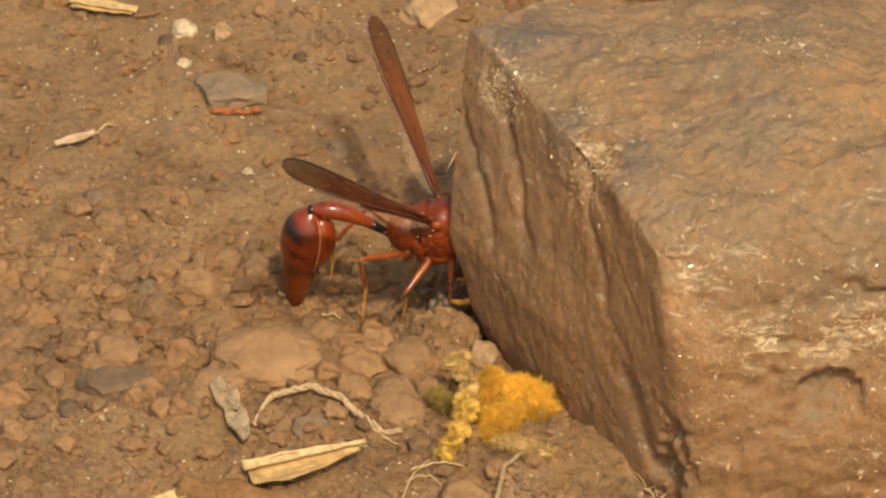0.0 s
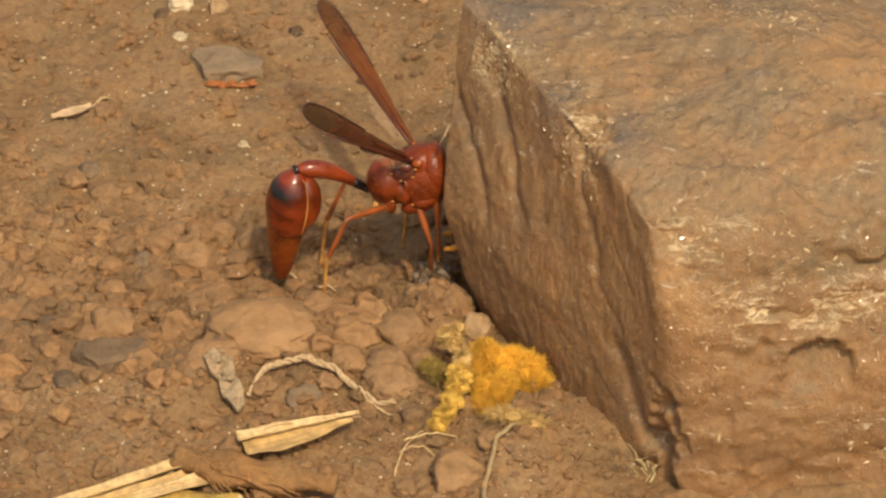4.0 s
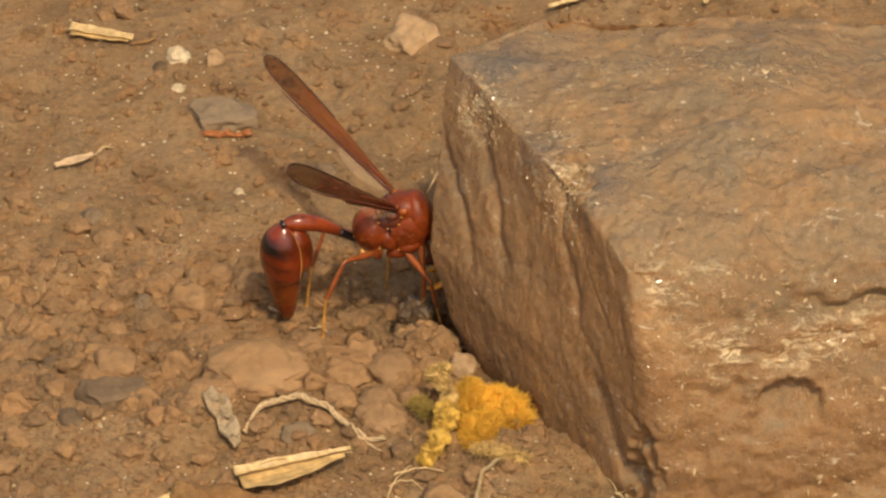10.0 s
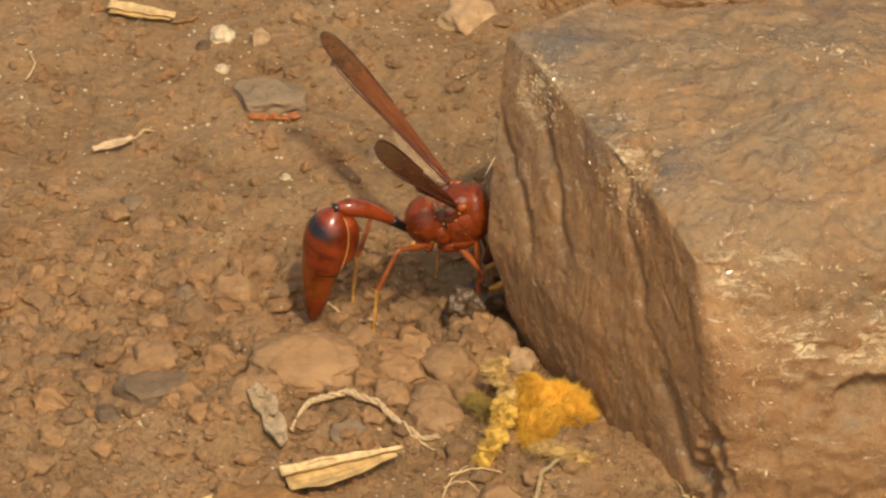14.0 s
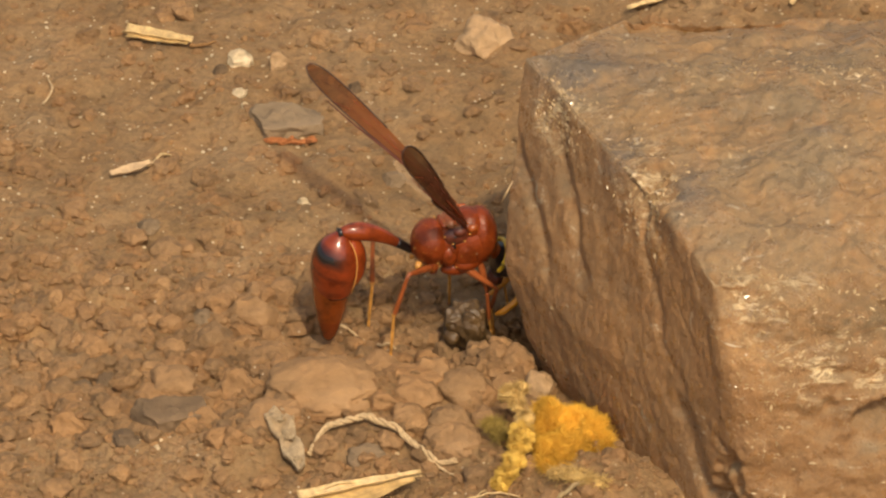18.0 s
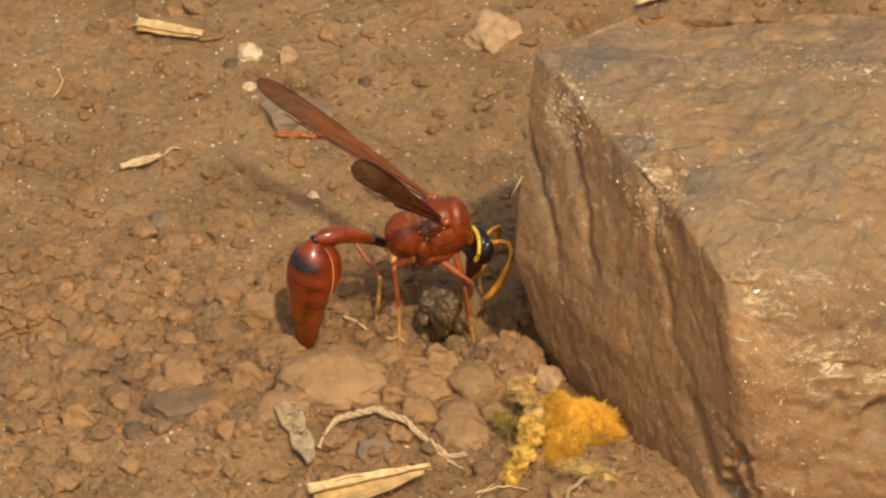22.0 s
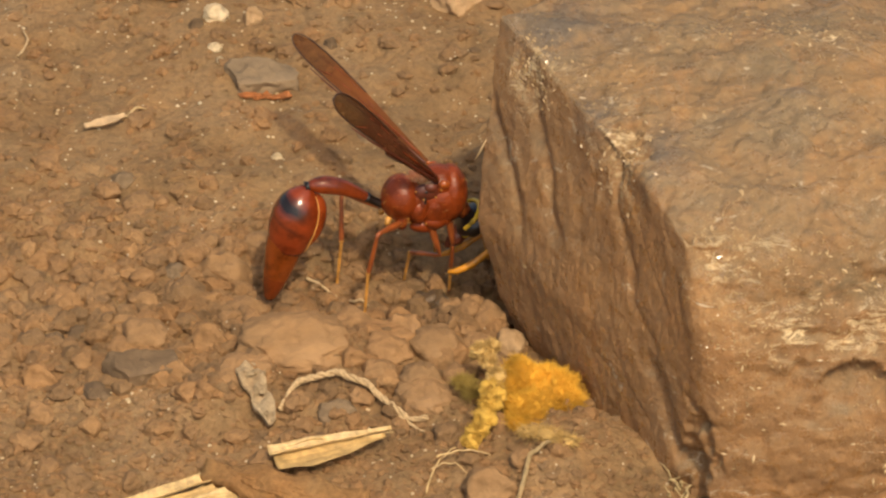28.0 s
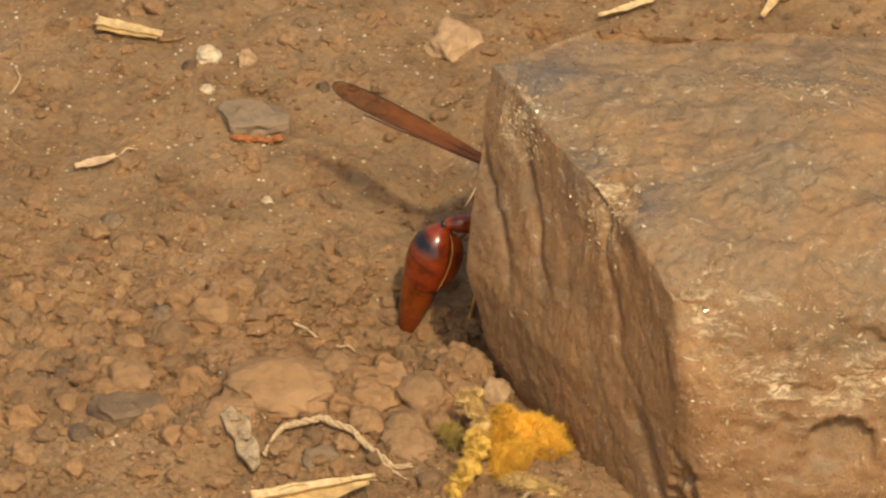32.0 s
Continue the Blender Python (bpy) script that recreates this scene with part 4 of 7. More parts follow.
def build_wing(side):
    f = [(0, 0.4, -0.4), (3, 0.55, -0.7), (7, 0.72, -1.0), (9.6, 0.85, -1.3), (10.2, 0.9, -1.3), (10.5, 0.92, -0.95), (12, 1.0, -0.95), (15, 1.15, -1.1), (18.0, 1.2, -1.15), (20.0, 1.05, -1.05), (21.0, 0.85, -0.85), (21.6, 0.6, -0.6), (22, 0.25, -0.25)]
    if side > 0:
        f = [(0, 0.4, -0.35), (3, 0.5, -0.5), (7, 0.7, -0.8), (11, 0.95, -1.05), (15, 1.15, -1.2), (18, 1.2, -1.2), (20, 1.08, -1.05), (21, 0.88, -0.85), (21.6, 0.6, -0.6), (22, 0.25, -0.25)]
    if side < 0:
        f = [(a, -c, -b) for a, b, c in f]
    slim = 0.76 if side > 0 else 0.85
    f = [(a * 20.5 / 22, b * slim, c * slim) for a, b, c in f]
    w = part("wing", wing_blade(20.5, f, 0.14), WING if side > 0 else WING_SHADED, wasp, "folded amber wing with a smoky tip")
    hind = [(0.4, 0.6, 0.2), (2, 1.2, 0.4), (4, 1.6, 0.6), (6, 1.5, 0.7), (7.4, 1.1, 0.8)]
    h = part("hind_wing", wing_blade(7.4, hind, 0.05), HINDWING, w, "clear pale hind wing")
    h.location = (0, 0, -0.06 * MM)
    edge = [(a, b) for a, b, _ in f[2:]] + [(a, c) for a, _, c in reversed(f[3:])]
    part("wing_rim", sweep([(x, y, 0.02) for x, y in edge], [0.065] * len(edge), 6), WING_EDGE, w, "dark brown rim of the wing")
    part("vein", sweep([(x, y, 0.05 + 0.1 * math.sin(x / 22 * 3)) for x, y in ((0, 0.2), (4, 0.45), (9, 0.78), (13, 1.12), (16.3, 1.22))], [0.16, 0.13, 0.1, 0.08, 0.05], 8), RED_DARK, w)
    part("vein", sweep([(x, y, 0.16) for x, y in ((1, -0.05), (6, 0.0), (11, 0.1), (14, 0.3), (15.8, 0.9))], [0.08, 0.07, 0.05, 0.04, 0.03], 8), RED, w)
    part("vein", sweep([(x, y, 0.12) for x, y in ((7, -0.1), (11, -0.5), (14, -0.5), (17, -0.2))], [0.05, 0.04, 0.04, 0.03], 8), RED, w)
    return w


near_wing, far_wing = build_wing(-1), build_wing(1)

head = part("head", ball((0.2, 0, 0), (0.95, 2.0, 1.75), 26), BLACK, wasp, "black head with yellow markings")
head.matrix_basis = pose(4.6 * MM, 0, -2.9 * MM, 0, 15, 0)
part("neck", sweep([(3.3, 0, -1.0), (3.9, 0, -1.9), (4.4, 0, -2.7)], [0.9, 0.7, 0.6], 14), AMBER, wasp)
part("yellow_rim", sweep([(-0.35, 1.72 * math.cos(a), 1.52 * math.sin(a)) for a in np.linspace(-0.5, 3.64, 30)], [0.2] * 30, 10), YELLOW, head, "yellow stripe behind the eyes")
part("face", ball((0.75, 0, -0.75), (0.55, 0.95, 1.1)), YELLOW, head, "yellow face shield")
part("mandible", sweep([(0.5, 0.2, -1.3), (0.55, 0.1, -2.3), (0.35, 0, -3.5)], [0.75, 0.6, 0.22], 14, 1.3), RED_DARK, head, "dark red beak-like jaws")
for s in (-1, 1):
    part("eye", ball((0.45, s * 1.45, 0.15), (0.75, 0.62, 1.25)), BLACK, head)
    tip = [(1.0, s * 0.6, 0.6), (1.9, s * 1.0, 1.1), (2.5, s * 1.3, 1.15), (2.9, s * 1.5, 0.5), (2.95, s * 1.7, -1.2), (2.6, s * 1.8, -2.9), (2.0, s * 1.75, -4.2), (1.5, s * 1.6, -4.8)]
    a = part("antenna", sweep(tip, [0.22, 0.19, 0.22, 0.27, 0.32, 0.35, 0.3, 0.16], 12), ANTENNA, head, "bent orange antenna")

# legs: hip on the thorax and lengths of thigh, shin and foot
LEGS = {
    "front": ((2.3, 1.2, -2.0), 3.6, 3.4, 3.2), "middle": ((0.5, 1.3, -2.2), 4.2, 4.2, 4.0), "hind": ((-2.1, 1.2, -2.0), 5.2, 4.6, 4.8),
}
leg_parts = {}
for row, (hip, lf, lt, ls) in LEGS.items():
    for s in (-1, 1):
        part("coxa", ball((hip[0] * 0.95, s * hip[1] * 0.85, hip[2] + 0.2), (0.62, 0.6, 1.05), 14), RED, wasp)
        part("trochanter", ball((hip[0], s * hip[1], hip[2] - 0.35), (0.26, 0.26, 0.3), 12), TARSUS, wasp, "pale hip joint")
        femur = part("femur", sweep([(lf * u, 0, 0) for u in (0, 0.1, 0.3, 0.6, 0.9, 1)], [0.2, 0.28, 0.34, 0.29, 0.2, 0.17], 12), LEG, wasp)
        tibia = part("tibia", sweep([(lt * u, 0, 0) for u in (0, 0.1, 0.5, 0.9, 1)], [0.15, 0.18, 0.21, 0.25, 0.18], 12), LEG, wasp)
        part("knob", ball((lt * 0.97, 0, 0), (0.3, 0.23, 0.23), 10), TARSUS, tibia, "pale yellow end of the shin")
        tarsus = part("tarsus", sweep([(ls * u, 0, 0) for u in (0, 0.05, 0.3, 0.32, 0.34, 0.55, 0.57, 0.59, 0.75, 0.77, 0.79, 0.95, 1)], [0.13, 0.16, 0.16, 0.11, 0.16, 0.15, 0.1, 0.14, 0.14, 0.09, 0.13, 0.15, 0.08], 10), TARSUS, wasp, "pale jointed foot")
        for k in (-1, 1):
            part("claw", sweep([(ls, 0, 0), (ls + 0.2, k * 0.2, 0.1), (ls + 0.35, k * 0.3, -0.05)], [0.08, 0.06, 0.02], 6), LEG, tarsus)
            part("spur", sweep([(lt * 0.95, 0, 0), (lt * 1.08, k * 0.25, 0)], [0.07, 0.02], 6), TARSUS, tibia)
        leg_parts[row, s] = (femur, tibia, tarsus)
WASP_PATH = [
    (0, pose(-3.63 * MM, -8.76 * MM, 7.90 * MM, 3.6, -7.4, -12.0)),
    (0.5, pose(-4.29 * MM, -8.34 * MM, 8.36 * MM, 0.2, -4.8, -5.5)),
    (1, pose(-3.96 * MM, -8.38 * MM, 8.62 * MM, 4.2, -6.3, -5.5)),
    (1.5, pose(-4.48 * MM, -8.45 * MM, 9.86 * MM, -2.0, -12.2, -8.2)),
    (2, pose(-4.14 * MM, -8.52 * MM, 9.42 * MM, -4.1, -8.3, -9.3)),
    (2.5, pose(-5.59 * MM, -8.57 * MM, 10.22 * MM, -9.2, -16.1, -12.0)),
    (3, pose(-5.62 * MM, -7.67 * MM, 9.92 * MM, -13.6, -14.3, 3.3)),
    (3.5, pose(-4.93 * MM, -7.97 * MM, 10.03 * MM, -10.1, -13.6, -1.3)),
    (5.5, pose(-4.48 * MM, -7.71 * MM, 9.75 * MM, -8.8, -18.2, 3.4)),
    (6, pose(-4.06 * MM, -7.30 * MM, 9.37 * MM, -7.6, -11.7, 10.6)),
    (6.5, pose(-4.76 * MM, -7.43 * MM, 9.86 * MM, -10.0, -13.7, 8.0)),
    (7, pose(-4.90 * MM, -7.44 * MM, 9.41 * MM, -7.9, -14.3, 8.2)),
    (7.5, pose(-4.87 * MM, -7.65 * MM, 9.40 * MM, -8.9, -12.6, 4.4)),
    (8, pose(-4.71 * MM, -8.18 * MM, 9.39 * MM, -3.7, -10.8, -3.7)),
    (8.5, pose(-4.95 * MM, -7.88 * MM, 9.65 * MM, -6.1, -16.0, 1.1)),
    (9, pose(-4.57 * MM, -7.58 * MM, 9.58 * MM, -6.8, -15.6, 6.0)),
    (9.5, pose(-5.09 * MM, -7.55 * MM, 9.83 * MM, -7.0, -15.6, 6.5)),
    (10, pose(-5.35 * MM, -7.52 * MM, 9.62 * MM, -6.6, -14.0, 7.0)),
    (10.5, pose(-5.55 * MM, -7.78 * MM, 9.48 * MM, -8.1, -13.8, 2.2)),
    (11, pose(-5.70 * MM, -7.85 * MM, 8.97 * MM, -9.9, -13.5, 0.8)),
    (11.5, pose(-5.54 * MM, -8.15 * MM, 9.23 * MM, -6.3, -14.1, -3.7)),
    (12, pose(-4.93 * MM, -8.20 * MM, 8.97 * MM, -2.7, -12.2, -3.9)),
    (12.5, pose(-5.79 * MM, -7.59 * MM, 8.97 * MM, -5.3, -10.8, 5.5)),
    (13, pose(-5.78 * MM, -7.14 * MM, 8.33 * MM, 5.2, 0.3, 14.7)),
    (13.5, pose(-5.25 * MM, -7.54 * MM, 9.09 * MM, -0.7, -8.5, 7.3)),
    (15.5, pose(-5.62 * MM, -7.52 * MM, 8.75 * MM, -1.9, -5.8, 7.5)),
    (16, pose(-6.23 * MM, -7.50 * MM, 8.91 * MM, -0.7, -0.8, 7.8)),
    (16.5, pose(-6.02 * MM, -7.47 * MM, 9.30 * MM, -2.1, -4.5, 8.3)),
    (17, pose(-5.94 * MM, -7.08 * MM, 8.39 * MM, -3.0, 0.2, 14.3)),
    (17.5, pose(-6.01 * MM, -7.14 * MM, 8.83 * MM, -3.2, -3.7, 13.6)),
    (18, pose(-6.43 * MM, -6.97 * MM, 8.88 * MM, -3.0, 0.0, 16.1)),
    (18.5, pose(-6.18 * MM, -7.15 * MM, 9.06 * MM, -3.2, 0.1, 13.1)),
    (19, pose(-7.18 * MM, -7.21 * MM, 8.77 * MM, -5.4, 0.1, 11.7)),
    (19.5, pose(-6.82 * MM, -7.20 * MM, 8.81 * MM, -3.5, -0.9, 12.3)),
    (20, pose(-6.66 * MM, -7.46 * MM, 7.95 * MM, -0.6, 7.1, 8.5)),
    (20.5, pose(-8.45 * MM, -7.00 * MM, 8.53 * MM, -3.7, -2.7, 15.8)),
    (21, pose(-9.28 * MM, -6.62 * MM, 7.89 * MM, -3.5, 3.9, 21.7)),
    (21.5, pose(-9.22 * MM, -6.70 * MM, 8.66 * MM, -2.8, -1.9, 20.9)),
    (22, pose(-9.63 * MM, -6.91 * MM, 8.99 * MM, 1.5, -2.8, 18.0)),
    (22.5, pose(-10.45 * MM, -6.53 * MM, 9.40 * MM, -3.0, -5.7, 24.3)),
    (23, pose(-11.08 * MM, -6.33 * MM, 9.21 * MM, -3.1, -5.4, 27.8)),
    (23.5, pose(-11.43 * MM, -6.25 * MM, 9.52 * MM, -6.2, -11.6, 30.0)),
    (24, pose(-10.85 * MM, -6.40 * MM, 9.28 * MM, -4.9, -8.0, 26.5)),
    (24.5, pose(-11.57 * MM, -6.33 * MM, 9.50 * MM, -7.2, -14.5, 28.9)),
    (25, pose(-11.19 * MM, -6.14 * MM, 9.13 * MM, -6.4, -8.9, 31.4)),
    (25.5, pose(-11.39 * MM, -6.16 * MM, 9.35 * MM, -6.6, -10.3, 31.1)),
    (27.5, pose(-11.74 * MM, -6.09 * MM, 8.93 * MM, -5.2, -1.4, 31.4)),
    (28, pose(-6.72 * MM, -6.89 * MM, 8.85 * MM, -5.9, 3.2, 16.9)),
    (28.5, pose(-5.03 * MM, -5.62 * MM, 9.11 * MM, -5.3, -4.0, 21.9)),
    (29, pose(-3.48 * MM, -5.60 * MM, 11.38 * MM, -9.6, -26.4, 5.8)),
    (29.5, pose(0.16 * MM, -2.03 * MM, 10.33 * MM, -22.0, -43.0, 19.6)),
    (30, pose(3.49 * MM, -1.79 * MM, 10.30 * MM, 15.7, -45.4, -3.6)),
    (31, pose(4.48 * MM, -1.30 * MM, 9.05 * MM, 13.1, -54.0, 3.1)),
    (32, pose(4.64 * MM, -0.91 * MM, 8.80 * MM, 10.2, -55.2, 7.1)),
]
PETIOLE = [
    (0, pose(-3.60 * MM, 0.00 * MM, -0.60 * MM, 0.0, 29.0, 12.3)),
    (0.5, pose(-3.60 * MM, 0.00 * MM, -0.60 * MM, 0.0, 28.9, 21.9)),
    (1, pose(-3.60 * MM, 0.00 * MM, -0.60 * MM, 0.0, 27.6, 19.8)),
    (1.5, pose(-3.60 * MM, 0.00 * MM, -0.60 * MM, 0.0, 31.8, 31.6)),
    (2, pose(-3.60 * MM, 0.00 * MM, -0.60 * MM, 0.0, 28.2, 28.5)),
    (2.5, pose(-3.60 * MM, 0.00 * MM, -0.60 * MM, 0.0, 36.7, 36.7)),
    (3, pose(-3.60 * MM, 0.00 * MM, -0.60 * MM, 0.0, 30.8, 16.9)),
    (3.5, pose(-3.60 * MM, 0.00 * MM, -0.60 * MM, 0.0, 35.2, 22.3)),
    (5.5, pose(-3.60 * MM, 0.00 * MM, -0.60 * MM, 0.0, 40.7, 17.7)),
    (6, pose(-3.60 * MM, 0.00 * MM, -0.60 * MM, 0.0, 34.2, 11.9)),
    (6.5, pose(-3.60 * MM, 0.00 * MM, -0.60 * MM, 0.0, 38.7, 14.1)),
    (7, pose(-3.60 * MM, 0.00 * MM, -0.60 * MM, -0.0, 36.7, -2.2)),
    (7.5, pose(-3.60 * MM, 0.00 * MM, -0.60 * MM, 0.0, 36.2, 9.3)),
    (8, pose(-3.60 * MM, 0.00 * MM, -0.60 * MM, 0.0, 29.0, 11.4)),
    (8.5, pose(-3.60 * MM, 0.00 * MM, -0.60 * MM, 0.0, 35.0, 8.1)),
    (9, pose(-3.60 * MM, 0.00 * MM, -0.60 * MM, -0.0, 25.4, -7.8)),
    (9.5, pose(-3.60 * MM, 0.00 * MM, -0.60 * MM, 0.0, 35.4, 11.7)),
    (10, pose(-3.60 * MM, 0.00 * MM, -0.60 * MM, 0.0, 34.1, 11.5)),
    (10.5, pose(-3.60 * MM, 0.00 * MM, -0.60 * MM, 0.0, 34.8, 18.5)),
    (11, pose(-3.60 * MM, 0.00 * MM, -0.60 * MM, 0.0, 30.0, 13.3)),
    (11.5, pose(-3.60 * MM, 0.00 * MM, -0.60 * MM, 0.0, 35.3, 26.2)),
    (12, pose(-3.60 * MM, 0.00 * MM, -0.60 * MM, 0.0, 33.8, 17.9)),
    (12.5, pose(-3.60 * MM, 0.00 * MM, -0.60 * MM, 0.0, 36.7, 16.2)),
    (13, pose(-3.60 * MM, 0.00 * MM, -0.60 * MM, 0.0, 30.4, 1.0)),
    (13.5, pose(-3.60 * MM, 0.00 * MM, -0.60 * MM, 0.0, 36.7, 11.2)),
    (15.5, pose(-3.60 * MM, 0.00 * MM, -0.60 * MM, 0.0, 32.8, 5.9)),
    (16, pose(-3.60 * MM, 0.00 * MM, -0.60 * MM, 0.0, 27.3, 10.8)),
    (16.5, pose(-3.60 * MM, 0.00 * MM, -0.60 * MM, 0.0, 29.3, 12.2)),
    (17, pose(-3.60 * MM, 0.00 * MM, -0.60 * MM, 0.0, 27.3, 2.5)),
    (17.5, pose(-3.60 * MM, 0.00 * MM, -0.60 * MM, 0.0, 30.8, 2.7)),
    (18, pose(-3.60 * MM, 0.00 * MM, -0.60 * MM, 0.0, 26.2, 3.3)),
    (18.5, pose(-3.60 * MM, 0.00 * MM, -0.60 * MM, 0.0, 25.8, 5.4)),
    (19, pose(-3.60 * MM, 0.00 * MM, -0.60 * MM, 0.0, 21.3, 7.1)),
    (19.5, pose(-3.60 * MM, 0.00 * MM, -0.60 * MM, 0.0, 25.0, 3.7)),
    (20, pose(-3.60 * MM, 0.00 * MM, -0.60 * MM, 0.0, 16.5, 4.6)),
    (20.5, pose(-3.60 * MM, 0.00 * MM, -0.60 * MM, 0.0, 28.5, 7.4)),
    (21, pose(-3.60 * MM, 0.00 * MM, -0.60 * MM, 0.0, 20.3, 1.9)),
    (21.5, pose(-3.60 * MM, 0.00 * MM, -0.60 * MM, 0.0, 27.6, 4.7)),
    (22, pose(-3.60 * MM, 0.00 * MM, -0.60 * MM, 0.0, 22.7, 6.9)),
    (22.5, pose(-3.60 * MM, 0.00 * MM, -0.60 * MM, 0.0, 23.2, 4.6)),
    (23, pose(-3.60 * MM, 0.00 * MM, -0.60 * MM, -0.0, 19.2, -0.0)),
    (23.5, pose(-3.60 * MM, 0.00 * MM, -0.60 * MM, 0.0, 31.9, 4.4)),
    (24, pose(-3.60 * MM, 0.00 * MM, -0.60 * MM, 0.0, 30.4, 9.9)),
    (24.5, pose(-3.60 * MM, 0.00 * MM, -0.60 * MM, 0.0, 35.6, 10.5)),
    (25, pose(-3.60 * MM, 0.00 * MM, -0.60 * MM, 0.0, 28.2, 5.7)),
    (25.5, pose(-3.60 * MM, 0.00 * MM, -0.60 * MM, 0.0, 31.4, 8.3)),
    (27.5, pose(-3.60 * MM, 0.00 * MM, -0.60 * MM, 0.0, 16.9, 3.3)),
    (28, pose(-3.60 * MM, 0.00 * MM, -0.60 * MM, -0.0, 20.7, -1.5)),
    (28.5, pose(-3.60 * MM, 0.00 * MM, -0.60 * MM, -0.0, 37.1, -6.0)),
    (29, pose(-3.60 * MM, 0.00 * MM, -0.60 * MM, 0.0, 50.1, 29.0)),
    (29.5, pose(-3.60 * MM, 0.00 * MM, -0.60 * MM, 0.0, 58.1, 23.8)),
    (30, pose(-3.60 * MM, 0.00 * MM, -0.60 * MM, -0.0, 62.7, -7.8)),
    (31, pose(-3.60 * MM, 0.00 * MM, -0.60 * MM, -0.0, 70.2, -15.9)),
    (32, pose(-3.60 * MM, 0.00 * MM, -0.60 * MM, -0.0, 71.1, -17.4)),
]
